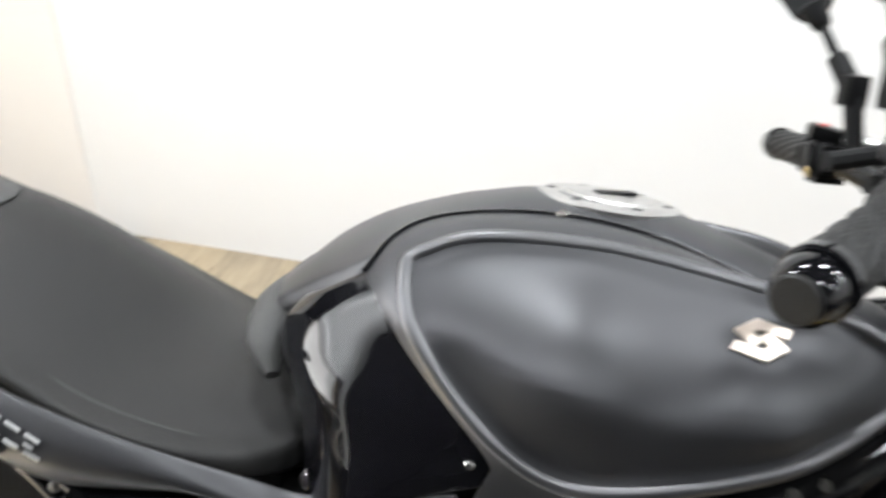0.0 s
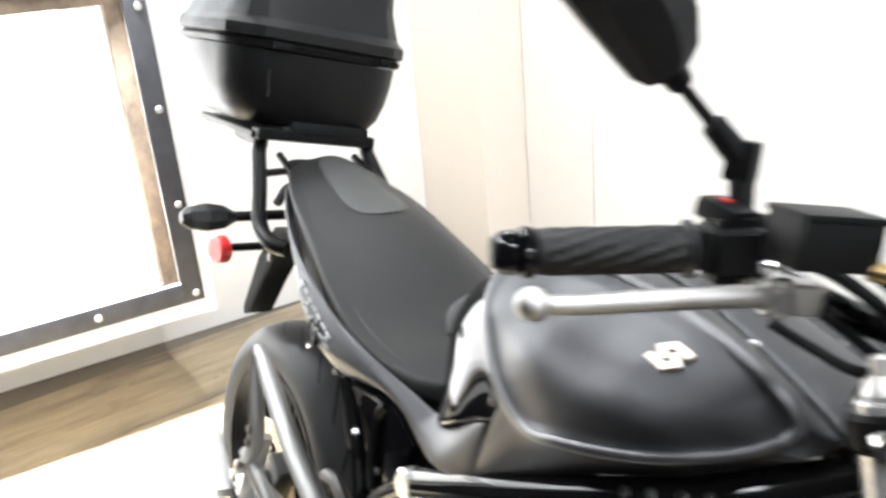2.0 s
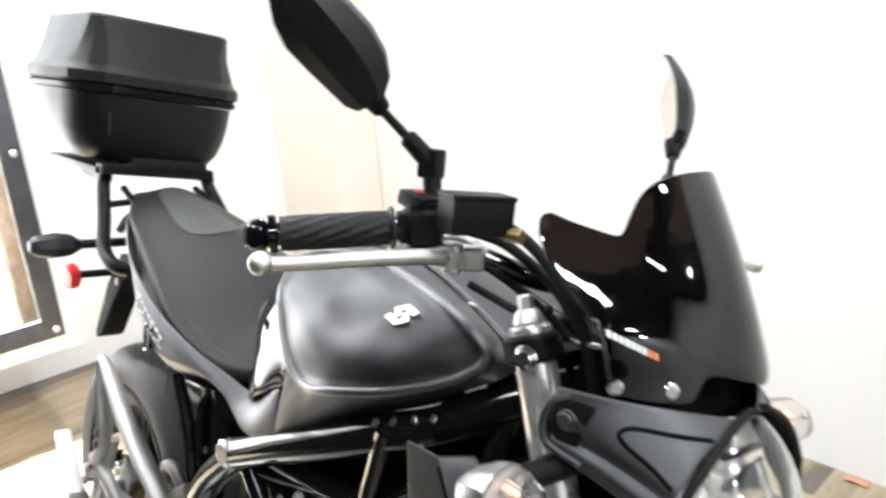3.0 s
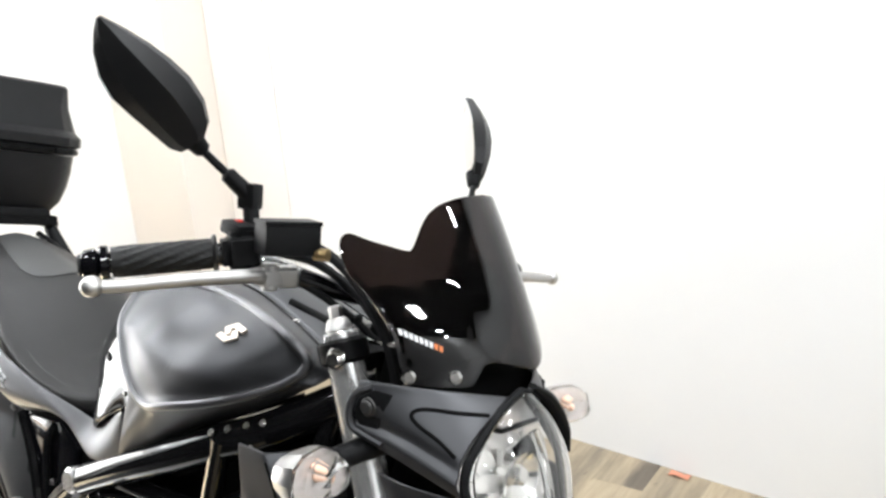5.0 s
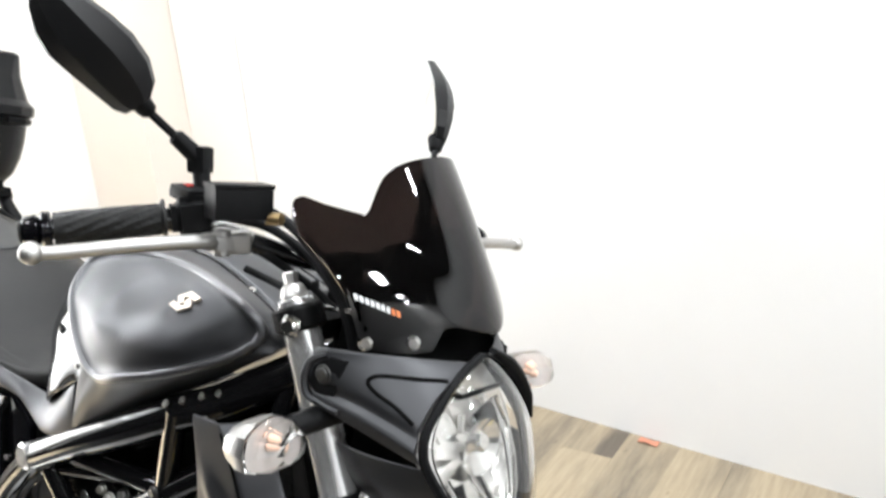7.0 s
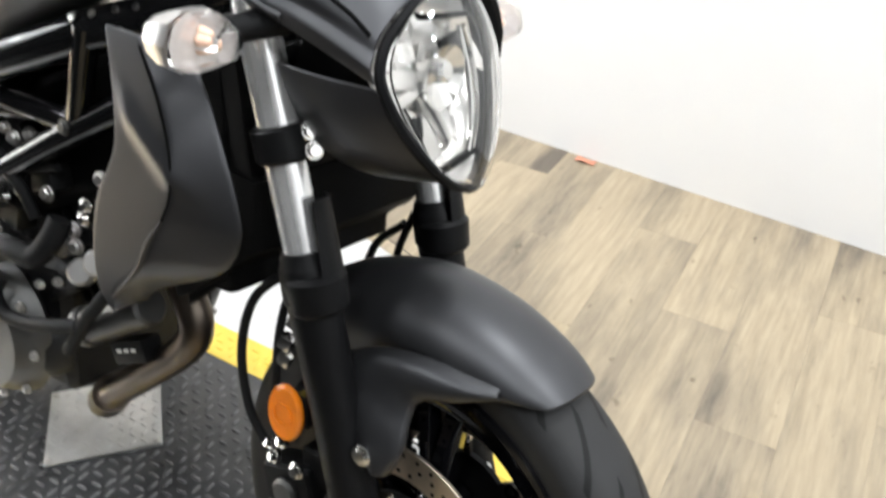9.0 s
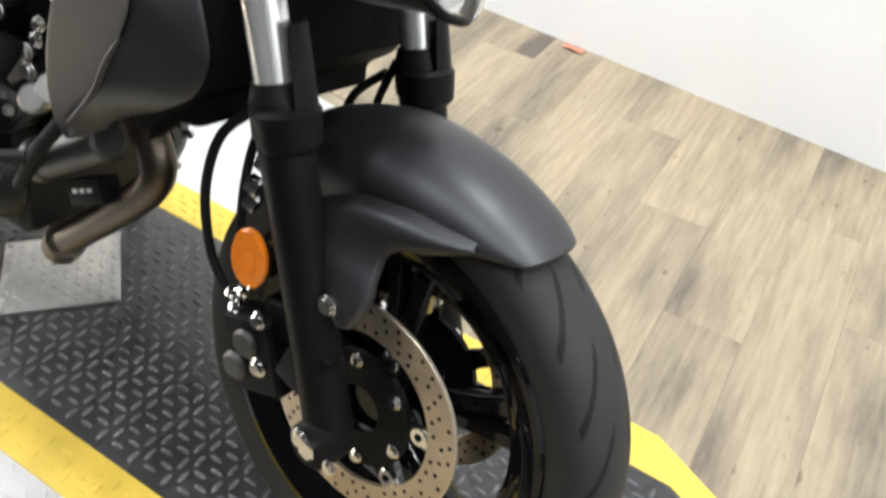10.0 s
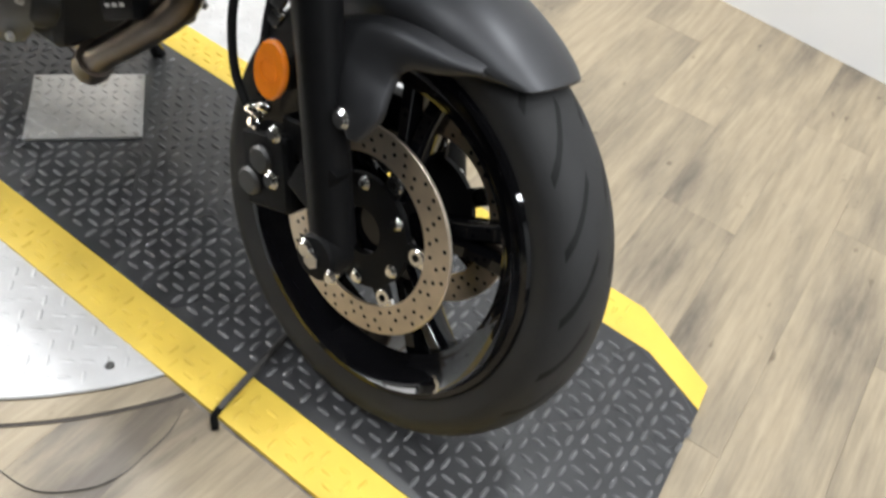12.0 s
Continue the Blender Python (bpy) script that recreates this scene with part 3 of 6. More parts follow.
def disc(parent, y, side, ro, ri, rb, first, n=5):
    bm = B()
    lathe(bm, [(y - 0.0025, ri), (y - 0.0025, ro - 0.001), (y - 0.0015, ro), (y + 0.0015, ro), (y + 0.0025, ro - 0.001), (y + 0.0025, ri)], 84)
    d = part("brake_disc", bm, DISC, parent, "drilled brake disc of browned steel")
    bm = B()
    for k in range(40):
        for q, (r, o) in enumerate(((ri + 0.008, 0), ((ri + ro) / 2, 0.33), (ro - 0.008, 0.66))):
            a = 2 * math.pi * (k + o) / 40
            if (k * 3 + q) % 4 == 3:
                continue
            c = V((r * math.cos(a), y, r * math.sin(a)))
            cyl(bm, c - V((0, 0.0028, 0)), c + V((0, 0.0028, 0)), 0.0027, n=8)
    part("drilling", bm, DARK, parent, kind="stuff")
    for k in range(n):
        bm = B()
        a = math.radians(first) + 2 * math.pi * k / n
        c, t = V((math.cos(a), 0, math.sin(a))), V((-math.sin(a), 0, math.cos(a)))
        rings = []
        for r, w in ((0.034, 0.022), (0.06, 0.013), (rb + 0.004, 0.012)):
            o = V((0, y, 0))
            rings.append([o + c * r + t * w + V((0, -0.003, 0)), o + c * r - t * w + V((0, -0.003, 0)), o + c * r - t * w + V((0, 0.003, 0)), o + c * r + t * w + V((0, 0.003, 0))])
        ring_skin(bm, rings)
        part("carrier_arm", bm, PLASTIC, parent)
    bm = B()
    lathe(bm, [(y - 0.004, 0.03), (y - 0.004, rb * 0.84), (y + 0.004, rb * 0.84), (y + 0.004, 0.03)], 40)
    part("disc_carrier", bm, PLASTIC, parent, "black disc carrier")
    for k in range(n):
        a = math.radians(first) + 2 * math.pi * k / n
        c = V((math.cos(a), 0, math.sin(a)))
        bm = B()
        o = V((0, y, 0)) + c * rb
        ring_skin(bm, [[o + c * (0.026 * (1 if q in (1, 2) else -0.1)) + V((-math.sin(a), 0, math.cos(a))) * (0.012 if q < 2 else -0.012) + V((0, dy, 0)) for q in range(4)] for dy in (-0.0022, 0.0022)])
        cyl(bm, o + V((0, -0.004, 0)), o + V((0, 0.004, 0)), 0.0115, n=18, bevel=0.001)
        part("disc_button", bm, CHROME, parent, "bright floating-disc button")
        bm = B()
        cyl(bm, o + V((0, -0.0048, 0)), o + V((0, 0.0048, 0)), 0.0048, n=12)
        part("button_hole", bm, DARK, parent)
        a2 = a + math.pi / n
        o2 = V((rb * 0.73 * math.cos(a2), y + side * 0.004, rb * 0.73 * math.sin(a2)))
        bolt(parent, o2, (0, side, 0), 0.0075, 0.007)
    return d


disc(fw, -0.0624, -1, 0.1365, 0.099, 0.087, 13, 6)
disc(fw, 0.0624, 1, 0.1365, 0.099, 0.087, 40, 6)
disc(rw, -0.07, -1, 0.12, 0.085, 0.072, 20)

# fork
FT, FB = V((-0.262, 0, 1.005)), V((-0.028, 0, 0.285))
FD = (FB - FT).normalized()


def fork_at(z, y=0.0, fwd=0.0):
    t = (z - FT.z) / (FB.z - FT.z)
    p = FT.lerp(FB, t)
    n = V((-FD.z, 0, FD.x))
    return V((p.x + 0.004, y + 0.012 - 0.039 * (z - 0.285) / 0.69, p.z)) + n * fwd


for s in (-1, 1):
    y = 0.113 * s
    bm = B()
    cyl(bm, fork_at(0.6, y), fork_at(0.985, y), 0.0205, n=28, bevel=0.002)
    ft = part("fork_tube", bm, TUBE, bike, "bright silver fork tube")
    bm = B()
    cyl(bm, fork_at(0.985, y), fork_at(1.0, y), 0.0155, 0.012, 24, 0.003)
    cyl(bm, fork_at(0.999, y), fork_at(1.013, y), 0.008, n=6, bevel=0.002)
    part("fork_cap", bm, ALU, ft, "silver fork cap")
    bm = B()
    tube(bm, [fork_at(z, y) for z in (0.63, 0.6, 0.5, 0.36, 0.30)], [0.0285, 0.0275, 0.0265, 0.0265, 0.0275], 24, 4)
    leg = part("fork_leg", bm, PLASTIC, bike, "satin black fork leg")
    bm = B()
    lathe(bm, [(-0.017, 0.02), (-0.017, 0.0295), (0.017, 0.0295), (0.019, 0.0285), (0.034, 0.0245), (0.034, 0.02)], 28, "z")
    bmesh.ops.transform(bm, matrix=Matrix.Translation(fork_at(0.63, y)) @ (-FD).to_track_quat("Z", "Y").to_matrix().to_4x4(), verts=bm.verts)
    part("dust_seal", bm, PLASTIC, leg, "black seal collar")
    bm = B()
    cyl(bm, fork_at(0.602, y, 0.006), fork_at(0.642, y, 0.008), 0.031, 0.033, 24, 0.005)
    part("guard_clamp", bm, PLASTIC, leg, "black guard clamp")
    bm = B()
    cyl(bm, (FB.x, y - 0.02, FB.z + 0.005), (FB.x, y + 0.02, FB.z + 0.005), 0.03, n=26, bevel=0.004)
    part("axle_clamp", bm, PLASTIC, leg)
    bm = B()
    block(bm, (FB.x - 0.035, y, FB.z + 0.09), (0.05, 0.026, 0.07), 0.006, (0, 18, 0))
    part("caliper_lug", bm, PLASTIC, leg)
    bolt(leg, (FB.x - 0.012, y + s * 0.02, FB.z + 0.012), (0, s, 0), 0.011, 0.007)
    bolt(leg, (FB.x + 0.03, y + s * 0.018, FB.z - 0.002), (0, s, 0), 0.008, 0.007)
    bolt(leg, (-0.117, y + s * 0.012, 0.342), (0, s, 0), 0.010, 0.009)
    bolt(leg, (-0.128, y + s * 0.01, 0.398), (0, s, 0), 0.009, 0.008)
    # plastic guard in front of the tube
    bm = B()
    grid = []
    for i in range(5):
        z = 0.712 - 0.08 * i / 4
        w = 0.75 + 0.05 * i
        row = []
        for j in range(7):
            a = (j / 6 - 0.5) * 2 * w + (-0.5 if s < 0 else -0.5)
            row.append(fork_at(z, y) + V((-FD.z, 0, FD.x)) * 0.033 * math.cos(a) + V((0, -0.033 * math.sin(a), 0)))
        grid.append(row)
    shell(bm, grid, 0.003)
    part("fork_guard", bm, PLASTIC, leg, "black plastic fork guard")
    bm = B()
    cyl(bm, (FB.x, y + s * 0.019, FB.z + 0.004), (FB.x, y + s * 0.026, FB.z + 0.004), 0.012, n=6, bevel=0.001)
    part("axle_end", bm, CHROME, leg)

for z, h, nm in ((0.965, 0.026, "upper_clamp"), (0.765, 0.034, "lower_clamp")):
    bm = B()
    for s in (-1, 1):
        cyl(bm, fork_at(z - h / 2, 0.113 * s), fork_at(z + h / 2, 0.113 * s), 0.028, n=26, bevel=0.004)
    block(bm, fork_at(z, 0, -0.012), (0.06, 0.19, h * 0.9), 0.006, (0, 18, 0))
    tc = part(nm, bm, PLASTIC, bike, "black fork clamp")
for s in (-1, 1):
    for z in (0.756, 0.774):
        bolt(tc, fork_at(z, s * 0.105, 0.031), V((-FD.z, 0, FD.x)) + V((0, 0.5 * s, 0)), 0.0085, 0.008)
    bolt(tc, fork_at(0.958, s * 0.135, 0.012), (0.25, s, 0), 0.0105, 0.01)

# front mudguard
bm = B()
C = V(FC)
STEER = Matrix.Rotation(math.radians(-3.6), 3, "Z")
grid = []
NU, NV = 22, 17
for i in range(NU):
    u = i / (NU - 1)
    a = math.radians(61 + 71 * u)
    wid = float(np.interp(u, [0, 0.08, 0.3, 0.55, 0.8, 1], [0.05, 0.064, 0.075, 0.079, 0.077, 0.07]))
    top = float(np.interp(u, [0, 0.1, 0.35, 0.55, 0.8, 1], [0.311, 0.318, 0.328, 0.337, 0.336, 0.33]))
    skirt = float(np.interp(u, [0, 0.1, 0.35, 0.6, 0.8, 1], [0.02, 0.04, 0.06, 0.07, 0.07, 0.066]))
    row = []
    for j in range(NV):
        v = j / (NV - 1) * 2 - 1
        k = abs(v)
        q = max(0.0, (k - 0.625) / 0.375)
        th = min(k / 0.625, 1.0) * math.radians(82)
        y = wid * (math.sin(th) - 0.09 * q * min(1, skirt / 0.05)) * (1 if v > 0 else -1)
        drop = skirt * (1 - math.cos(th) + 0.4 * q)
        r = top - drop
        a = math.radians(61 + 71 * u + 6.0 * (1 - u) ** 5 * k ** 2)
        row.append(C + STEER @ V((r * math.cos(a), y * (1 + 0.05 * k), r * math.sin(a))))
    grid.append(row)
shell(bm, grid, -0.004)
# edges of the painted panel that runs down from the mudguard to its bolt
LEG_REAR = [(0.066, -0.062, 0.569), (0.034, -0.074, 0.568), (-0.008, -0.081, 0.568), (-0.05, -0.083, 0.562), (-0.083, -0.085, 0.551), (-0.114, -0.09, 0.532), (-0.109, -0.094, 0.522), (-0.085, -0.105, 0.496), (-0.051, -0.116, 0.462), (-0.033, -0.117, 0.448)]
LEG_FRONT = [(0.068, -0.062, 0.567), (0.045, -0.072, 0.557), (0.023, -0.081, 0.548), (0.001, -0.086, 0.542), (-0.01, -0.089, 0.534), (-0.016, -0.093, 0.525), (-0.016, -0.098, 0.512), (-0.014, -0.105, 0.498), (-0.011, -0.111, 0.479), (-0.019, -0.117, 0.451)]
mud = part("front_mudguard", bm, PAINT, bike, "graphite satin front mudguard", subsurf=1)
for s in (-1, 1):
    bm = B()
    la, ra = smooth_path(LEG_REAR, 3), smooth_path(LEG_FRONT, 3)
    grid = []
    for p, q in zip(la, ra):
        row = [p + V((0, 0.016, 0.006))]
        for v in np.linspace(0, 1, 7):
            row.append(p.lerp(q, float(v)) - V((0, 0.004 * math.sin(math.pi * v), 0)))
        grid.append([V((c.x, -s * c.y, c.z)) for c in row + [q + V((0, 0.012, 0.002))]])
    shell(bm, grid, 0.004 * s)
    part("mount_leg", bm, PAINT, mud, subsurf=1)
    bolt(mud, (-0.046, s * 0.121, 0.465), (0, s, 0), 0.0105, 0.006)

# calipers, reflectors and hoses
for s in (-1, 1):
    bm = B()
    block(bm, (-0.145, s * 0.088, 0.33), (0.075, 0.045, 0.1), 0.012, (0, -20, 0), 3)
    block(bm, (-0.12, s * 0.082, 0.385), (0.05, 0.03, 0.05), 0.008, (0, -10, 0), 3)
    cal = part("brake_caliper", bm, PLASTIC, bike, "black front brake caliper")
    for dz in (-0.018, 0.02):
        bm = B()
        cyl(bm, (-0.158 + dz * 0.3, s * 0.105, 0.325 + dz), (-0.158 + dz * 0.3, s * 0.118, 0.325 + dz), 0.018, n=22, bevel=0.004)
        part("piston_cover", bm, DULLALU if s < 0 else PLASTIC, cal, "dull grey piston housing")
    for p in ((-0.175, 0.112, 0.378), (-0.185, 0.11, 0.392), (-0.165, 0.112, 0.405)):
        bolt(cal, (p[0], s * (p[1] - 0.01), p[2]), (-0.5, s, 0.3), 0.007, 0.013)
    bm = B()
    cyl(bm, (-0.143, s * 0.128, 0.473), (-0.143, s * 0.137, 0.473), 0.031, n=36, bevel=0.004)
    bmesh.ops.scale(bm, vec=(0.78, 1, 1.12), space=Matrix.Translation((0.143, 0, -0.473)), verts=bm.verts)
    rf = part("side_reflector", bm, ORANGE, bike, "oval orange reflector")
    bm = B()
    lathe(bm, [(s * 0.137, 0.012), (s * 0.137, 0.0135), (s * 0.1385, 0.0135), (s * 0.1385, 0.012)], 28, "y", (-0.143, 0, 0.473))
    part("reflector_ring", bm, ORANGE, rf)
    bm = B()
    block(bm, (-0.132, s * 0.122, 0.475), (0.03, 0.012, 0.03), 0.003)
    part("reflector_bracket", bm, PLASTIC, rf)
    bm = B()
    tube(bm, [(-0.18, s * 0.1, 0.62), (-0.225, s * 0.105, 0.57), (-0.238, s * 0.108, 0.5), (-0.222, s * 0.108, 0.43), (-0.192, s * 0.106, 0.39)], 0.0055, 9)
    part("brake_hose", bm, RUBBER, bike, "black rubber brake hose")
    bm = B()
    tube(bm, [(-0.165, s * 0.095, 0.64), (-0.186, s * 0.1, 0.57), (-0.184, s * 0.108, 0.5), (-0.176, s * 0.108, 0.42)], 0.005, 9)
    part("brake_hose", bm, RUBBER, bike, "black rubber brake hose")
    for z in (0.565, 0.535, 0.515):
        bm = B()
        block(bm, (-0.165 - 0.01 * (z < 0.55), s * 0.104, z), (0.016, 0.012, 0.018), 0.003, (0, 20, 10))
        part("hose_clip", bm, CHROME, bike, "bright hose clip")

# headlamp: bowl, reflector, lens
HC = V((-0.04, -0.046, 0.85))
HT = math.radians(17)


def head_pt(u, w, d):
    """A place on the lamp: u across, w up the face, d forward of it; the sides wrap back."""
    f, up = V((math.cos(HT), 0, math.sin(HT))), V((-math.sin(HT), 0, math.cos(HT)))
    u = u if u < 0 else u * 0.78
    return HC + V((0, u, 0)) + up * w + f * (d - 0.022 * (u / 0.092) ** 2)


def head_half(w):
    """Half the lens's width at the height w."""
    return float(np.interp(w, [-0.097, -0.09, -0.075, -0.05, -0.02, 0.012, 0.04, 0.065, 0.085, 0.095], [0.005, 0.026, 0.046, 0.067, 0.083, 0.092, 0.084, 0.061, 0.032, 0.005]))


WS = [-0.097, -0.09, -0.078, -0.06, -0.035, -0.01, 0.015, 0.038, 0.058, 0.074, 0.087, 0.095]


def head_grid(scale, depth, bulge, inset=0.0):
    g = []
    for w in WS:
        h = head_half(w) * scale
        g.append([head_pt(h * v, w * scale, depth + bulge * (1 - 0.8 * v * v) * (1 - (w / 0.115) ** 2) - inset * v * v) for v in np.linspace(-1, 1, 13)])
    return g


bm = B()
shell(bm, head_grid(1.0, 0.0, 0.024), 0.003)
hl = part("headlamp", bm, LENS, bike, "clear teardrop headlamp lens", subsurf=1)
hl.visible_shadow = False
bm = B()
g = head_grid(0.97, -0.01, -0.045)
shell(bm, g, 0.003)
part("reflector_bowl", bm, WHITEREF, hl, "bright faceted reflector")
bm = B()
for i, w in enumerate(np.linspace(-0.075, 0.07, 8)):
    h = head_half(w) * 0.88
    for j in range(5):
        v = -0.8 + 0.4 * j
        p = head_pt(h * v, w, -0.03 - 0.012 * (1 - v * v))
        block(bm, p, (0.006, h * 0.36, 0.019), 0.002, (13 * ((i * 7 + j * 3) % 5 - 2), -20 + 9 * ((i * 5 + j * 2) % 5 - 2), 12 * ((i + 2 * j) % 5 - 2)))
part("reflector_facets", bm, WHITEREF, hl, "bright reflector facets")
bm = B()
lathe(bm, [(0.0, 0.001), (0.012, 0.024), (0.018, 0.03), (0.02, 0.03), (0.014, 0.022), (0.004, 0.001)], 28, "x", head_pt(-0.012, 0.012, -0.03))
cyl(bm, head_pt(-0.012, 0.012, -0.04), head_pt(-0.012, 0.012, -0.008), 0.011, n=18, bevel=0.003)
part("bulb", bm, CHROME, hl, "bulb with bright shield")
bm = B()
block(bm, head_pt(-0.022, -0.034, -0.026), (0.004, 0.06, 0.056), 0.002, (8, -34, 14))
part("reflector_panel", bm, CHROME, hl, "plain bright lower reflector")
for u in (0.03, 0.046):
    bm = B()
    tube(bm, [head_pt(u * k, w, -0.012) for w, k in ((0.05, 0.8), (0.02, 1.2), (-0.015, 1.3), (-0.045, 1.05), (-0.065, 0.6))], 0.003, 8, 4)
    part("reflector_rib", bm, CHROME, hl, "bright reflector rib")
bm = B()
block(bm, head_pt(-0.046, -0.04, -0.014), (0.004, 0.007, 0.036), 0.001, (0, -17, 24))
part("bulb_holder", bm, PLASTIC, hl, "dark lamp fitting")
bm = B()
block(bm, head_pt(0.022, 0.028, -0.022), (0.006, 0.03, 0.03), 0.002, (15, -20, 0))
part("bulb_holder", bm, PLASTIC, hl, "dark lamp fitting")
bm = B()
block(bm, head_pt(0.012, 0.06, -0.02), (0.01, 0.07, 0.005), 0.001, (0, -20, 0))
part("bulb_holder", bm, PLASTIC, hl, "dark lamp fitting")
bm = B()
block(bm, head_pt(0.004, -0.07, -0.014), (0.008, 0.05, 0.006), 0.001, (10, -20, 0))
part("bulb_holder", bm, PLASTIC, hl, "dark lamp fitting")
# rim of the lamp
bm = B()
rim = [head_pt(-head_half(w), w, -0.002) for w in WS] + [head_pt(head_half(w), w, -0.002) for w in WS[::-1]]
tube(bm, rim, 0.0055, 8, 3, closed=True)
part("lamp_rim", bm, PLASTIC, hl, "black lamp rim")
bm = B()
tube(bm, [head_pt(head_half(w) + 0.008 + 0.05 * (0.095 - w), w + 0.006, 0.006) for w in (0.094, 0.08, 0.06, 0.035, 0.01)], [0.006, 0.011, 0.012, 0.011, 0.004], 10, 4, flat=0.6)
part("lamp_brow", bm, PLASTIC, bike, "black brow beside the lamp")

YC = -0.046
for s in (-1, 1):
    # lower cowl of the lamp
    bm = B()
    grid = []
    for t0 in np.linspace(0, 1, 13):
        w = -0.095 + 0.1 * t0
        p0 = head_pt(s * (head_half(w) + 0.002), w, -0.004)
        bx, by, bz = table([(0, -0.05, 0.012, 0.752), (0.2, -0.105, 0.048, 0.749), (0.4, -0.141, 0.062, 0.761), (0.6, -0.176, 0.068, 0.787), (0.8, -0.212, 0.072, 0.812), (1, -0.236, 0.074, 0.842)], t0)
        back = V((bx, YC + s * by, bz))
        row = []
        for t in np.linspace(0, 1, 9):
            q = p0.lerp(back, t)
            q.y += s * 0.016 * math.sin(math.pi * t) * min(1, t0 * 1.6)
            row.append(q)
        grid.append(row)
    shell(bm, grid, 0.0035 * -s)
    cw = part("lamp_cowl", bm, PAINT, bike, "graphite satin lower lamp cowl", subsurf=1)
    # upper cover, from the lens's rim back to its bolted boss
    low_mid, low_end, top_mid, top_end = (V((x, YC + s * y, z)) for x, y, z in ((-0.135, 0.126, 0.882), (-0.186, 0.13, 0.893), (-0.12, 0.097, 0.951), (-0.181, 0.13, 0.953)))

    def arm_at(t, t0, out=0.0):
        p0 = head_pt(s * (head_half(0.005 + 0.089 * t0) + 0.003), 0.005 + 0.089 * t0, -0.002)
        pm, pe = low_mid.lerp(top_mid, t0), low_end.lerp(top_end, t0)
        q = p0 * (1 - t) * (1 - 2 * t) + pm * 4 * t * (1 - t) + pe * t * (2 * t - 1)
        bulge = 0.01 * math.sin(math.pi * t0) + 0.004 * math.exp(-((t0 - 0.2) / 0.07) ** 2) - 0.004 * math.exp(-((t0 - 0.33) / 0.07) ** 2)
        q.y += s * (bulge + out)
        return q

    bm = B()
    shell(bm, [[arm_at(t, t0) for t in np.linspace(0, 1, 17)] for t0 in np.linspace(0, 1, 17)], 0.0035 * -s)
    arm = part("lamp_arm", bm, PAINT, bike, "graphite satin lamp bracket cover", subsurf=1)
    bm = B()
    tube(bm, [arm_at(t, t0, -0.0003) for t, t0 in ((0.03, 0.84), (0.2, 0.8), (0.4, 0.76), (0.47, 0.70), (0.46, 0.62), (0.36, 0.55), (0.2, 0.5), (0.05, 0.44))], 0.0022, 8, 4)
    part("slot", bm, DARK, arm, "dark slot line")
    bm = B()
    tube(bm, [arm_at(t, t0, 0.0) for t, t0 in ((0.86, 0.9), (0.97, 0.78), (1.0, 0.5), (0.95, 0.22), (0.82, 0.12), (0.6, 0.1))], 0.0045, 8, 4)
    part("bracket_rib", bm, PAINT, arm)
    bm = B()
    plate(bm, [arm_at(t, t0, 0.0) for t, t0 in ((0.68, 0.85), (0.82, 0.88), (0.92, 0.72), (0.93, 0.45), (0.86, 0.28), (0.68, 0.3))], (0, s, 0), 0.004, 0.0015)
    part("bolt_boss", bm, PLASTIC, arm, "dark recessed boss")
    bolt(arm, arm_at(0.8, 0.62, 0.004), (0.1, s, 0), 0.0085, 0.006, DULLALU)
    # turn signal
    bm = B()
    cyl(bm, (-0.168, YC + s * 0.1, 0.885), (-0.178, YC + s * 0.17, 0.876), 0.014, 0.012, 16, 0.003)
    st = part("turn_signal", bm, PLASTIC, bike, "front turn signal on a black stalk")
    c = V((-0.155 + 0.014 * s, YC + s * 0.203, 0.874))
    f = V((0.94, -0.3 * s, 0.02)).normalized()
    sd = V((0, 0, 1)).cross(f).normalized()
    up = f.cross(sd)

    def signal_ring(d, a, b, n=10):
        return [c + f * d + sd * a * math.copysign(abs(math.cos(2 * math.pi * k / n)) ** 0.8, math.cos(2 * math.pi * k / n)) + up * b * math.copysign(abs(math.sin(2 * math.pi * k / n)) ** 0.8, math.sin(2 * math.pi * k / n)) for k in range(n)]

    bm = B()
    ring_skin(bm, [signal_ring(d, a, b) for d, a, b in ((-0.034, 0.012, 0.008), (-0.026, 0.026, 0.016), (-0.01, 0.037, 0.023), (0.0, 0.04, 0.025), (0.002, 0.04, 0.025))])
    part("signal_shell", bm, ALU, st, "silver-grey signal housing", angle=0.3)
    bm = B()
    ring_skin(bm, [signal_ring(d, a, b) for d, a, b in ((0.002, 0.039, 0.0245), (0.016, 0.036, 0.022), (0.034, 0.02, 0.012), (0.036, 0.002, 0.002))])
    ln = part("signal_lens", bm, LENS, st, "clear faceted signal lens", angle=0.2)
    ln.visible_shadow = False
    bm = B()
    cyl(bm, c + f * 0.003, c + f * 0.016, 0.0055, 0.004, 16, 0.002)
    part("signal_bulb", bm, AMBER, st, "amber bulb")
    bm = B()
    ring_skin(bm, [signal_ring(d, a, b) for d, a, b in ((0.0015, 0.033, 0.02), (0.0022, 0.032, 0.019))])
    part("signal_reflector", bm, SIGREF, st, "bright signal reflector")

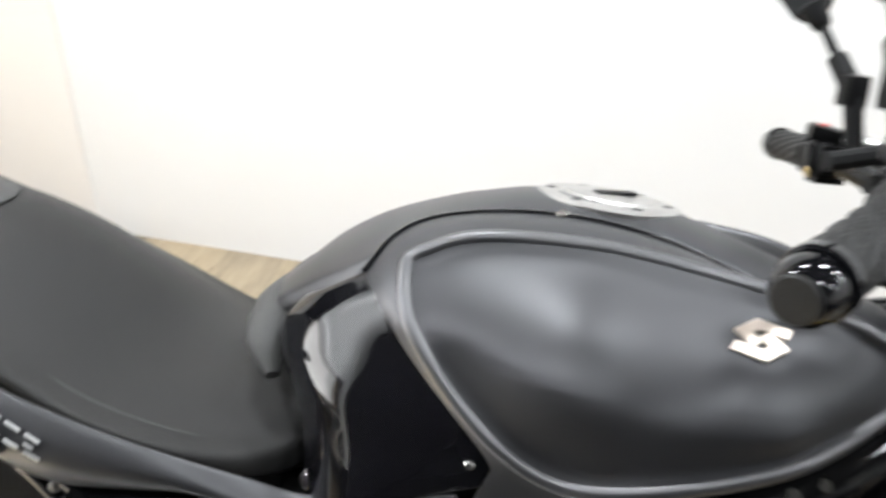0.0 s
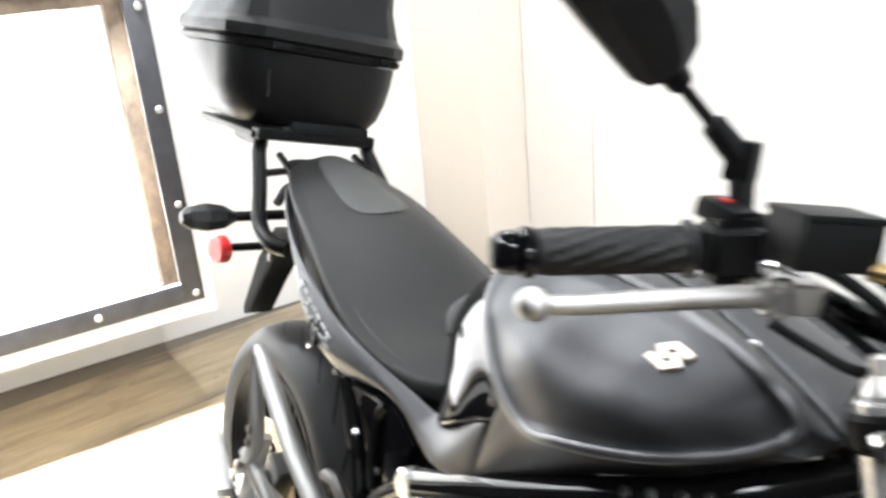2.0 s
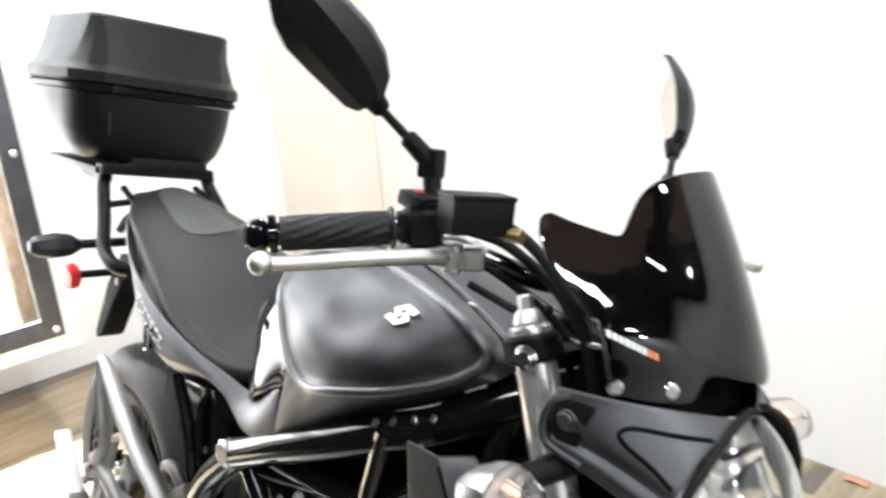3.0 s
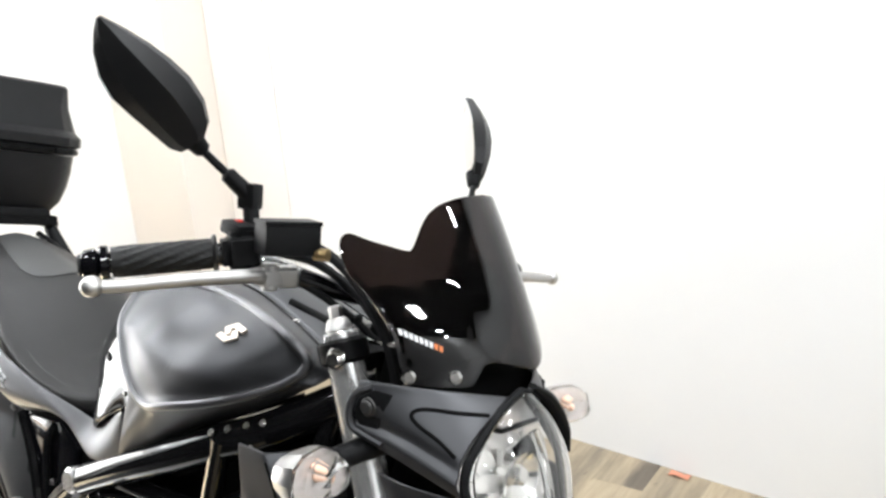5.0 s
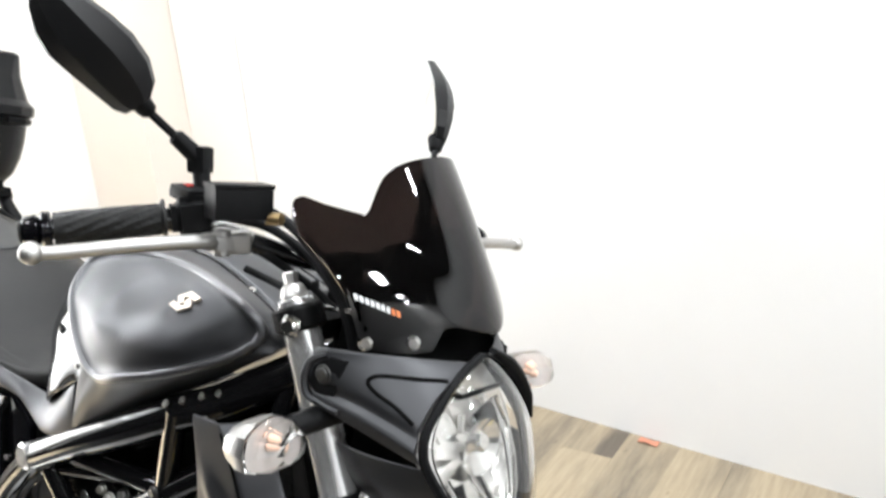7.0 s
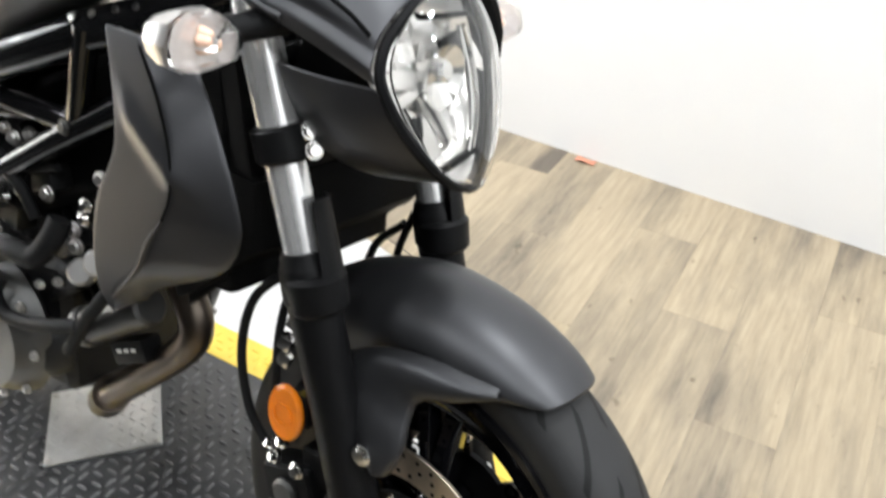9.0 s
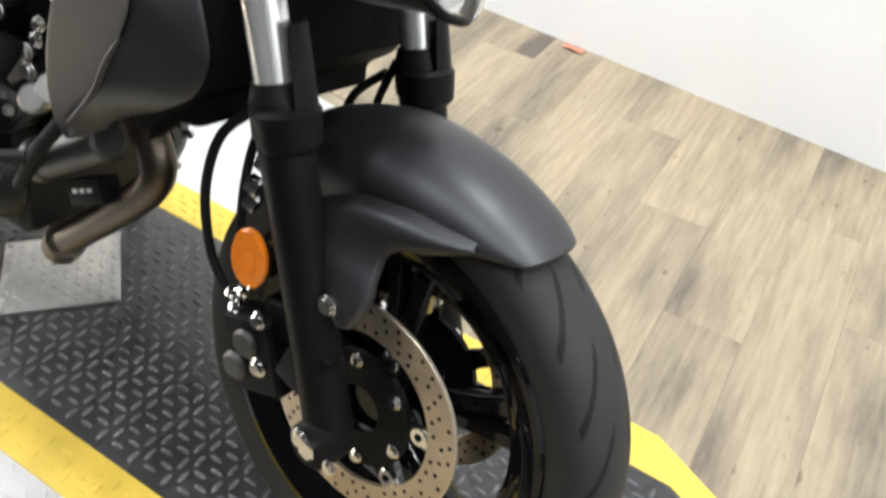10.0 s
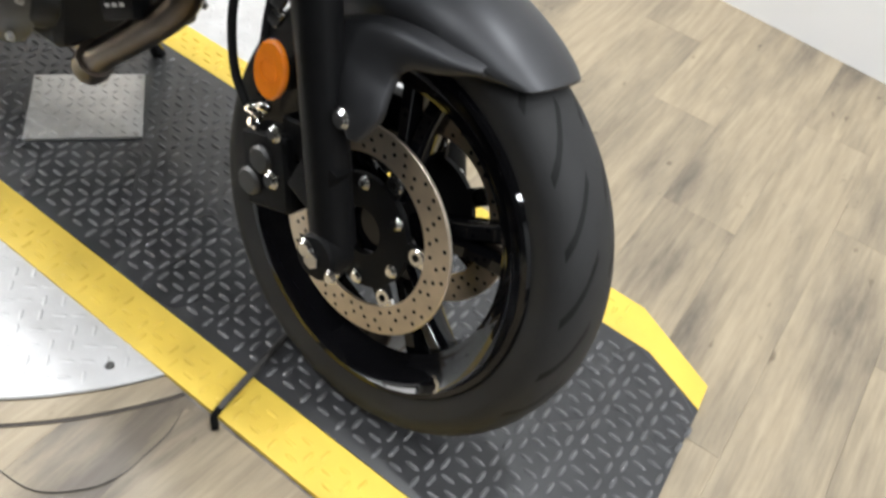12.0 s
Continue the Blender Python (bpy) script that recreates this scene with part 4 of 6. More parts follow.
# windscreen, smoked
bm = B()
grid = []
TOPZ = [(0, 1.143), (0.03, 1.141), (0.05, 1.137), (0.065, 1.131), (0.08, 1.119), (0.092, 1.098), (0.1, 1.081), (0.107, 1.08), (0.12, 1.084), (0.14, 1.09), (0.16, 1.098), (0.172, 1.094), (0.178, 1.076)]
LOWZ = [(0, 0.955), (0.03, 0.962), (0.06, 0.970), (0.075, 0.967), (0.085, 0.947), (0.12, 0.943), (0.146, 0.945), (0.152, 0.985), (0.165, 1.03), (0.178, 1.06)]


def screen_fall(k, z):
    """How far the screen lies behind its middle line: a rounded nose panel, then a flat wing from the crease on."""
    yc = float(np.interp(z, [0.955, 0.965, 1.08], [0.012, 0.014, 0.1]))
    fc = float(np.interp(z, [0.955, 0.97, 1.0, 1.02, 1.04, 1.06, 1.08], [0.0006, 0.0012, 0.0095, 0.0185, 0.032, 0.0485, 0.068]))
    if k <= yc:
        return fc * (k / yc) ** 2
    outer, bow = [float(np.interp(z, [0.957, 1.0, 1.078], c)) for c in ([0.135, 0.102, 0.116], [-0.024, -0.008, 0.003])]
    s = (k - yc) / (0.178 - yc)
    return fc + (outer - fc) * s + bow * 4 * s * (1 - s)


def screen_x(y, z):
    """How far forward the screen lies; it is turned a little with the steering."""
    fall = sum(screen_fall(abs(y + dy), z + dz) for dy in (-0.007, 0, 0.007) for dz in (-0.006, 0, 0.006)) / 9
    return -0.084 - 0.485 * (z - 0.955) - 0.19 * y - fall + 0.006 * (1 - ((z - 1.049) / 0.094) ** 2)


for j in range(61):
    y = -0.178 + 0.356 * j / 60
    k = abs(y)
    z0, z1 = table(LOWZ, k)[0], table(TOPZ, k)[0]
    row = []
    for i in range(25):
        z = z0 + (z1 - z0) * i / 24
        row.append((screen_x(y, z), y, z))
    grid.append(row)
shell(bm, grid, -0.003)
ws = part("windscreen", bm, SMOKE, bike, "dark smoked acrylic windscreen", subsurf=1)
for s in (-1, 1):
    for p in ((-0.137, 0.142, 0.957), (-0.103, 0.104, 0.957)):
        bolt(ws, (screen_x(s * p[1], p[2]) + 0.001, s * p[1], p[2]), (0.7, s * 0.7, 0.15), 0.0068, 0.006, CHROME, "screen_screw")
for k in range(9):
    t0, t1 = k / 9, (k + 0.82) / 9
    tm = (t0 + t1) / 2
    py, pz = -0.152 + 0.040 * tm, 1.004 - 0.019 * tm
    e = 0.0024
    p, pu, pv = V((screen_x(py, pz), py, pz)), V((screen_x(py + e, pz), py + e, pz)), V((screen_x(py, pz + e), py, pz + e))
    u, w = (pu - p).normalized(), (pv - p).normalized()
    n = w.cross(u).normalized()
    n = n if n.x > 0 else -n
    u = (u - w * 0.38).normalized()
    bm = B()
    plate(bm, [p + n * 0.002 + u * a * 0.0021 + w * b * 0.0032 for a, b in ((-1, -1), (1, -1), (1, 1), (-1, 1))], n, 0.0012)
    part("print_bar", bm, WHITEP if k < 7 else ORANGEP, ws, "white printed mark" if k < 7 else "orange printed mark")


# ---- tank, seat and covers ----
# lines on the right flank of the bike, as x, half width, z
TRIM = [(-0.663, 0.143, 0.967), (-0.618, 0.128, 0.984), (-0.538, 0.114, 0.986), (-0.464, 0.116, 0.981), (-0.389, 0.132, 0.974), (-0.332, 0.136, 0.957), (-0.311, 0.132, 0.934), (-0.335, 0.15, 0.908), (-0.39, 0.19, 0.884), (-0.469, 0.212, 0.863), (-0.532, 0.207, 0.851), (-0.591, 0.197, 0.878), (-0.646, 0.174, 0.931)]
SEAM = [(-0.697, 0.13, 0.95), (-0.683, 0.105, 0.972), (-0.655, 0.085, 0.986), (-0.6, 0.073, 0.995), (-0.54, 0.07, 0.996), (-0.48, 0.07, 0.987), (-0.42, 0.073, 0.968), (-0.35, 0.083, 0.945), (-0.291, 0.097, 0.926)]
GLOSS_FRONT = [(-0.697, 0.13, 0.95), (-0.676, 0.157, 0.935), (-0.644, 0.178, 0.907), (-0.604, 0.198, 0.878), (-0.577, 0.203, 0.849), (-0.583, 0.203, 0.832), (-0.604, 0.2, 0.821)]
GLOSS_REAR = [(-0.757, 0.1, 0.913), (-0.776, 0.108, 0.888), (-0.768, 0.128, 0.866), (-0.75, 0.142, 0.84), (-0.74, 0.148, 0.81), (-0.738, 0.148, 0.75)]
LOWER = [(-0.303, 0.129, 0.91), (-0.387, 0.155, 0.862), (-0.476, 0.178, 0.822), (-0.545, 0.19, 0.785), (-0.606, 0.2, 0.758)]
CREASE = [(-0.625, 0.187, 0.931), (-0.55, 0.203, 0.917), (-0.47, 0.208, 0.907), (-0.39, 0.196, 0.906), (-0.335, 0.163, 0.915)]
INNER = [(-0.431, 0.18, 0.948), (-0.53, 0.182, 0.95)]


class Sheet:
    """The half width over x and z, as a thin plate bent through the lines."""

    def __init__(self, firm, loose):
        p = np.array([tuple(q) for q in firm + loose])
        self.xz, n = p[:, [0, 2]], len(p)
        a = np.zeros((n + 3, n + 3))
        a[:n, :n] = self.kernel(self.xz, self.xz) + np.diag([4e-5] * len(firm) + [8e-4] * len(loose))
        a[:n, n], a[:n, n + 1:] = 1, self.xz
        a[n:, :n] = a[:n, n:].T
        self.w = np.linalg.solve(a, np.concatenate([p[:, 1], np.zeros(3)]))

    @staticmethod
    def kernel(a, b):
        r2 = ((a[:, None] - b[None]) ** 2).sum(2) + 1e-12
        return 0.5 * r2 * np.log(r2)

    def __call__(self, x, z):
        q = np.array([[x, z]])
        return float(self.kernel(q, self.xz)[0] @ self.w[:-3] + self.w[-3] + q[0] @ self.w[-2:])


flank = Sheet(smooth_path(TRIM + TRIM[:1], 4)[:-1], CREASE + INNER)
KC, KZ = (-0.475, 0.924), 2.2


def polar(lines):
    """Places of a closed line round the middle of the knee panel, by the angle."""
    line = [p for rows in lines for p in smooth_path(rows, 8)]
    a = np.array([math.atan2((p.z - KC[1]) * KZ, p.x - KC[0]) for p in line])
    o = np.argsort(a)
    a, q = a[o], np.array([tuple(line[i]) for i in o])
    aa, qq = np.concatenate([a - 2 * math.pi, a, a + 2 * math.pi]), np.tile(q, (3, 1))
    return lambda t: V([float(np.interp((t + math.pi) % (2 * math.pi) - math.pi, aa, qq[:, k])) for k in range(3)])


trim_at = polar([TRIM + TRIM[:1]])
edge_at = polar([SEAM, LOWER, GLOSS_FRONT])
crease_line = [(p.x, p.z) for p in smooth_path(CREASE, 8)]


def knee_pt(t, k, out=0.0):
    """A place on the tank's side: t turns round the knee panel; k is 0 in its middle, 1 on the trim, 2 on the outer edge."""
    p = trim_at(t)
    if k <= 1:
        x, z = KC[0] + (p.x - KC[0]) * k, KC[1] + (p.z - KC[1]) * k
        off = (1 - k) * math.hypot(p.x - KC[0], p.z - KC[1])
        y = flank(x, z) + (p.y - flank(p.x, p.z)) * k ** 3
        y -= 0.0012 * min(1, max(0, off - 0.008) / 0.02)
        q = V((x, y, z))
    else:
        e = edge_at(t)
        q = p.lerp(e, k - 1)
        off = (q - p).length
        away = V((0, 1, 0)) if e.z < 0.94 else V((0, 0.5, 0.85))
        join = min(1, math.hypot(e.x + 0.605, e.z - 0.79) / 0.07)
        q = q + away * 0.12 * (e - p).length * math.sin(math.pi * (k - 1)) * (0.5 * join if e.z < 0.94 else 0.8)
    up = min(1, max(0, (p.z - 0.96) / 0.03))
    q = q + V((0, 1 - 0.5 * up, 0.8 * up)) * 0.0045 * math.exp(-(off / 0.008) ** 2)
    return V((q.x, q.y + out, q.z))


# top of the tank: x, z in the middle, half width, z at the edge
TOP = [(-0.85, 0.848, 0.03, 0.84), (-0.82, 0.882, 0.06, 0.868), (-0.79, 0.91, 0.085, 0.89), (-0.757, 0.94, 0.1, 0.913), (-0.725, 0.96, 0.117, 0.934), (-0.697, 0.972, 0.13, 0.95), (-0.683, 0.977, 0.105, 0.972), (-0.655, 0.986, 0.085, 0.986), (-0.6, 0.999, 0.073, 0.995),
       (-0.54, 1.002, 0.07, 0.996), (-0.48, 0.995, 0.07, 0.987), (-0.42, 0.976, 0.073, 0.968), (-0.35, 0.952, 0.083, 0.945), (-0.291, 0.932, 0.097, 0.926)]


def far_side(p):
    """The far half of tank and seat lies a little lower and closer in."""
    return V((p.x, p.y * 0.84, p.z - 0.2 * min(p.y, 0.16))) if p.y > 0 else p


bm = B()
rings = []
for x in np.linspace(-0.85, -0.291, 44):
    zt, ys, zs = table(TOP, float(x))
    rings.append([far_side(V((x, ys * v, zs + (zt - zs) * (1 - abs(v) ** 2.4) + 0.002 * math.sin(math.pi * abs(v))))) for v in np.linspace(-1, 1, 19)] + [V((x, ys * v * 0.8, zs - 0.05)) for v in (0.95, 0.5, -0.5, -0.95)])
ring_skin(bm, rings)
tank = part("fuel_tank", bm, PAINT, bike, "satin graphite fuel tank with raised side trims", subsurf=1, angle=1.0)
NT = 128
KS = [0.03, 0.08, 0.14, 0.2, 0.26, 0.32, 0.38, 0.44, 0.5, 0.56, 0.62, 0.68, 0.74, 0.79, 0.84, 0.885, 0.92, 0.945, 0.965, 0.98, 0.99, 1.0, 1.06, 1.12, 1.2, 1.3, 1.45, 1.65, 1.85, 2.0]
# the panel's face, with one soft ridge across it
face = np.array([[knee_pt(2 * math.pi * i / NT, k) for i in range(NT)] for k in KS])
inside = sum(k < 0.93 for k in KS)
for j in range(inside):
    for i in range(NT):
        dc = min(math.hypot(face[j, i, 0] - c[0], face[j, i, 2] - c[1]) for c in crease_line)
        face[j, i, 1] += 0.0028 * math.exp(-math.sqrt(dc * dc + 2e-5) / 0.016) * min(1, max(0, (0.97 - KS[j]) / 0.3))
for s in (-1, 1):
    bm = B()
    ring_skin(bm, [[far_side(V((p[0], s * p[1], p[2]))) for p in row] for row in face], caps=False)
    inner = [far_side(V((p[0], s * (p[1] - 0.008), p[2]))) for p in face[-1]]
    bm.verts.ensure_lookup_table()
    vs = bm.verts[:]
    vi = [bm.verts.new(p) for p in inner]
    for i in range(NT):
        j = (i + 1) % NT
        bm.faces.new((vs[-NT + i], vs[-NT + j], vi[j], vi[i]))
    bm.faces.new(vs[:NT])
    knee = part("knee_panel", bm, PAINT, tank, "satin graphite tank side with a raised trim line", angle=1.0)
    # strip in a lighter grey that paints the highlight along the trim
    bm = B()
    line = []
    for i in range(0, NT, 2):
        p = face[KS.index(1.0)][i]
        line.append(far_side(V((p[0], s * (p[1] - 0.0035), p[2] - 0.001))))
    tube(bm, line, 0.0062, 10, 2, closed=True)
    part("trim_highlight", bm, TRIMHI, knee, "lighter grey strip, a painted highlight along the trim edge")
    bm = B()
    tube(bm, [far_side(V((x, s * (y + 0.001), z))) for x, y, z in SEAM], 0.0026, 8, 5)
    part("seam", bm, GLOSS, tank, "dark seam line")
    bolt(tank, far_side(V((-0.56, s * 0.071, 0.996))), (0, s * 0.5, 1), 0.005, 0.004)
    bolt(tank, far_side(V((-0.4, s * 0.076, 0.962))), (0, s * 0.3, 1), 0.0045, 0.004)

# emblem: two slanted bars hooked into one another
bm = B()
E0 = V((-0.416, -flank(-0.416, 0.955) + 0.001, 0.955))
ex = (V((-0.40, -flank(-0.40, 0.948), 0.948)) - V((-0.46, -flank(-0.46, 0.948), 0.948))).normalized()
ez = (V((-0.43, -flank(-0.43, 0.965), 0.965)) - V((-0.43, -flank(-0.43, 0.93), 0.93))).normalized()
en = ex.cross(ez).normalized()
en = en if en.y < 0 else -en
HALF_S = [(-0.026, 0.006), (-0.008, 0.018), (0.026, 0.011), (0.023, 0.003), (-0.003, 0.0085), (-0.009, 0.0055), (0.001, -0.0025), (-0.007, -0.007)]
for sg in (1, -1):
    outline = [(sg * a, sg * b) for a, b in HALF_S]
    plate(bm, [E0 - en * 0.0005 + ex * (a * 0.68 + b * 0.12) + ez * b * 0.88 for a, b in outline], en, 0.0034)
part("emblem", bm, EMBLEM, tank, "champagne metal tank emblem")
# filler cap
capm = pose(-0.53, 0.004, 0.9935, -5, 3, 0)
bm = B()
lathe(bm, [(-0.004, 0.0005), (-0.004, 0.06), (0.002, 0.06), (0.0045, 0.056), (0.0045, 0.04), (0.007, 0.037), (0.0085, 0.0005)], 40, "z")
bmesh.ops.transform(bm, matrix=capm, verts=bm.verts)
fc = part("filler_cap", bm, ALU, tank, "grey metal filler cap")
for a in range(6):
    bolt(fc, capm @ V((0.049 * math.cos(a * 1.047), 0.049 * math.sin(a * 1.047), 0.004)), (0, 0, 1), 0.0045, 0.001, PLASTIC)
bm = B()
block(bm, capm @ V((0.005, 0, 0.0088)), (0.036, 0.012, 0.003), 0.001, (-3, 2, 30))
part("key_flap", bm, PLASTIC, fc, "dark key flap")
# ignition and top yoke cover ahead of the tank
bm = B()
block(bm, (-0.225, 0, 0.965), (0.09, 0.16, 0.025), 0.008, (0, 14, 0), 3)
part("yoke_cover", bm, PLASTIC, bike, "black top yoke cover")
bm = B()
rings = []
for x, w, z0, z1 in ((-0.21, 0.07, 0.955, 0.975), (-0.19, 0.085, 0.96, 1.03), (-0.165, 0.08, 0.965, 1.05), (-0.15, 0.06, 0.97, 1.035)):
    rings.append([V((x, w * u - 0.015, z0 + (z1 - z0) * v)) for u, v in ((-1, 0), (-0.98, 0.6), (-0.75, 1), (0.75, 1), (0.98, 0.6), (1, 0))])
ring_skin(bm, rings)
part("instrument_pod", bm, PLASTIC, bike, "black instrument pod")

# gloss black panels between tank and seat
gf, gr_ = smooth_path(GLOSS_FRONT, 6), smooth_path(GLOSS_REAR, 6)


def along(line, t):
    """A place on a line, by its share of the points."""
    f = t * (len(line) - 1)
    i = min(int(f), len(line) - 2)
    return line[i].lerp(line[i + 1], f - i)


for s in (-1, 1):
    bm = B()
    grid = []
    for t in np.linspace(0, 1, 21):
        a, b = along(gf, float(t)), along(gr_, float(t))
        row = []
        for q in np.linspace(-0.03, 1, 14):
            p = a.lerp(b, float(q))
            row.append(V((p.x, s * (p.y - 0.003 + 0.06 * max(q, 0) * (1 - abs(q) ** 3) * (0.35 + 0.65 * t)), p.z)))
        grid.append(row)
    shell(bm, grid, 0.006 * s)
    gp = part("side_panel", bm, GLOSS, bike, "gloss black panel between tank and seat", subsurf=1)
    bolt(gp, (-0.592, s * 0.2, 0.846), (0, s, 0.1), 0.0032, 0.002)
    bolt(gp, (-0.728, s * 0.155, 0.775), (0, s, 0.3), 0.0075, 0.005)

# flank covers from under the tank to the tail: x, upper z, lower z, half width above, half width below
COVER = [(-0.598, 0.822, 0.762, 0.2, 0.2), (-0.62, 0.812, 0.75, 0.197, 0.203), (-0.65, 0.798, 0.736, 0.188, 0.207), (-0.69, 0.78, 0.73, 0.172, 0.208), (-0.73, 0.768, 0.742, 0.165, 0.206), (-0.77, 0.778, 0.758, 0.172, 0.204), (-0.82, 0.79, 0.761, 0.184, 0.202), (-0.87, 0.801, 0.751, 0.191, 0.202), (-0.93, 0.815, 0.741, 0.195, 0.203),
         (-0.97, 0.824, 0.745, 0.195, 0.203), (-1.01, 0.835, 0.76, 0.192, 0.202), (-1.055, 0.848, 0.79, 0.188, 0.198), (-1.09, 0.858, 0.824, 0.184, 0.193), (-1.13, 0.869, 0.852, 0.178, 0.184), (-1.18, 0.888, 0.876, 0.168, 0.172), (-1.23, 0.91, 0.895, 0.154, 0.158), (-1.3, 0.935, 0.918, 0.124, 0.128)]


def cover_at(x, q, s, out=0.0):
    """A place on a flank cover: q runs from its upper to its lower edge."""
    zu, zl, yu, yl = table(COVER, float(x))
    bow = 0.012 * math.sin(math.pi * min(1, q * 0.95)) * min(1, (zu - zl) / 0.07) * min(1, max(0.15, (-0.66 - x) / 0.15))
    y = yu + (yl - yu) * q + bow - float(np.interp(x, [-0.76, -0.6], [0.018, 0.0])) * q ** 3 + out
    return V((x, s * y * (1 if s < 0 else 0.62), zu + (zl - zu) * q - (0 if s < 0 else 0.03)))


for s in (-1, 1):
    bm = B()
    grid = [[cover_at(x, float(q), s) for q in np.linspace(0, 1, 11)] for x in np.linspace(-0.598, -1.3, 44)]
    shell(bm, grid, -0.005 * s)
    cv = part("flank_cover", bm, PAINT, bike, "satin graphite flank cover under the seat", subsurf=1)
    bolt(cv, (-0.935, s * (0.194 if s < 0 else 0.12), 0.745), (0, s, -0.3), 0.005, 0.004, DULLALU)
    if s > 0:
        continue
    # oval hole in the cover
    bm = B()
    cyl(bm, (-0.986, s * 0.2, 0.785), (-0.986, s * 0.2125, 0.785), 0.02, n=24, bevel=0.002)
    bmesh.ops.scale(bm, vec=(0.55, 1, 1), space=Matrix.Translation((0.986, 0, 0)), verts=bm.verts)
    part("hole", bm, DARK, cv, "dark oval hole")
    bm = B()
    tube(bm, [(-0.986 + 0.011 * math.cos(a), s * 0.213, 0.785 + 0.021 * math.sin(a)) for a in np.linspace(-2.2, 0.9, 8)], 0.0025, 6, 3)
    part("hole_rim", bm, TUBE, cv, "bright hole rim")
    # raised lettering, shown as bars
    for k in range(7):
        for h in ((-1, 1) if k % 2 else (-1, 0, 1)):
            x0, x1 = -1.06 + 0.0186 * k, -1.06 + 0.0186 * k + (0.0135 if h else 0.008)
            pts = []
            for x in (x0, x1):
                zu, zl = table(COVER, x)[:2]
                z = float(np.interp(x, [-1.062, -0.93], [0.831, 0.784])) + h * 0.007
                pts.append(cover_at(x, (zu - z) / (zu - zl), s, 0.0008))
            bm = B()
            tube(bm, [pts[0], pts[0].lerp(pts[1], 0.5), pts[1]], 0.0019, 6, 2)
            part("letter_bar", bm, LETTER, cv, "silver raised mark")

# seat: x, top z at the middle, half width, edge z
SEAT = [(-0.725, 0.84, 0.05, 0.785), (-0.735, 0.848, 0.11, 0.772), (-0.76, 0.842, 0.15, 0.768), (-0.80, 0.825, 0.174, 0.774), (-0.86, 0.813, 0.184, 0.789), (-0.908, 0.818, 0.189, 0.802), (-0.945, 0.838, 0.19, 0.812), (-0.98, 0.866, 0.188, 0.823), (-1.02, 0.893, 0.183, 0.836), (-1.06, 0.914, 0.177, 0.85), (-1.1, 0.927, 0.17, 0.866), (-1.15, 0.936, 0.162, 0.886),
        (-1.2, 0.945, 0.153, 0.908), (-1.25, 0.958, 0.142, 0.925), (-1.3, 0.97, 0.126, 0.938), (-1.345, 0.977, 0.1, 0.951), (-1.375, 0.976, 0.06, 0.961), (-1.385, 0.97, 0.02, 0.965)]
bm = B()
rings = []
for x, zt, w, ze in SEAT:
    prof = [(0, zt), (0.35, zt - 0.1 * (zt - ze)), (0.65, zt - 0.4 * (zt - ze)), (0.86, zt - 0.7 * (zt - ze)), (0.97, ze + 0.3 * (zt - ze)), (1.0, ze + 0.005), (0.97, ze - 0.008), (0.8, ze - 0.012)]
    rings.append([V((x, -w * a, z)) for a, z in prof] + [V((x, w * a * 0.76, z - 0.02 * a)) for a, z in prof[::-1][:-1]])
ring_skin(bm, rings)
seat = part("seat", bm, VINYL, bike, "dark grey vinyl dual seat", subsurf=2, angle=2)


def seat_z(x, y):
    zt, w, ze = table(SEAT, x)
    prof = [(0, zt), (0.35, zt - 0.1 * (zt - ze)), (0.65, zt - 0.4 * (zt - ze)), (0.86, zt - 0.7 * (zt - ze)), (1.0, ze)]
    return float(np.interp(abs(y) / (w if y < 0 else 0.76 * w), [p[0] for p in prof], [p[1] for p in prof])) - 0.02 * max(0, y) / (0.76 * w)


bm = B()
grid = []
for i in range(15):
    t = i / 14
    x = -1.345 + 0.24 * t
    h = float(np.interp(t, [0, 0.1, 0.4, 0.75, 0.93, 1], [0.012, 0.03, 0.044, 0.054, 0.046, 0.014]))
    grid.append([V((x, y - 0.03, seat_z(x, y - 0.03) - 0.0012)) for y in np.linspace(-h, h, 9)])
shell(bm, grid, -0.0025)
part("grip_panel", bm, VINYL2, seat, "lighter grey textured seat panel", subsurf=1)
bm = B()
ring_skin(bm, [[V((x, -w * 0.95, ze - 0.004)), V((x, 0.6 * w, ze - 0.02)), V((x, 0.5 * w, ze - 0.09)), V((x, -w * 0.9, ze - 0.075))] for x, zt, w, ze in SEAT[2:-3]])
part("seat_base", bm, DARK, seat, "black seat base")
bm = B()
tube(bm, [(-0.775, -0.125, 0.845), (-0.79, -0.1, 0.862), (-0.80, -0.05, 0.868), (-0.80, 0.0, 0.868), (-0.80, 0.05, 0.868), (-0.79, 0.1, 0.862)], [0.006, 0.02, 0.026, 0.026, 0.026, 0.01], 14, 5)
part("seat_nose", bm, VINYL2, seat, "lighter grey seat nose")
bm = B()
tube(bm, [V((x, -(table(SEAT, x)[1] * 0.86), seat_z(x, -table(SEAT, x)[1] * 0.86) + 0.0006)) for x in (-0.77, -0.82, -0.88, -0.94, -1.0)], 0.0012, 6, 4)
part("seat_seam", bm, VINYL2, seat, "stitched seam line")

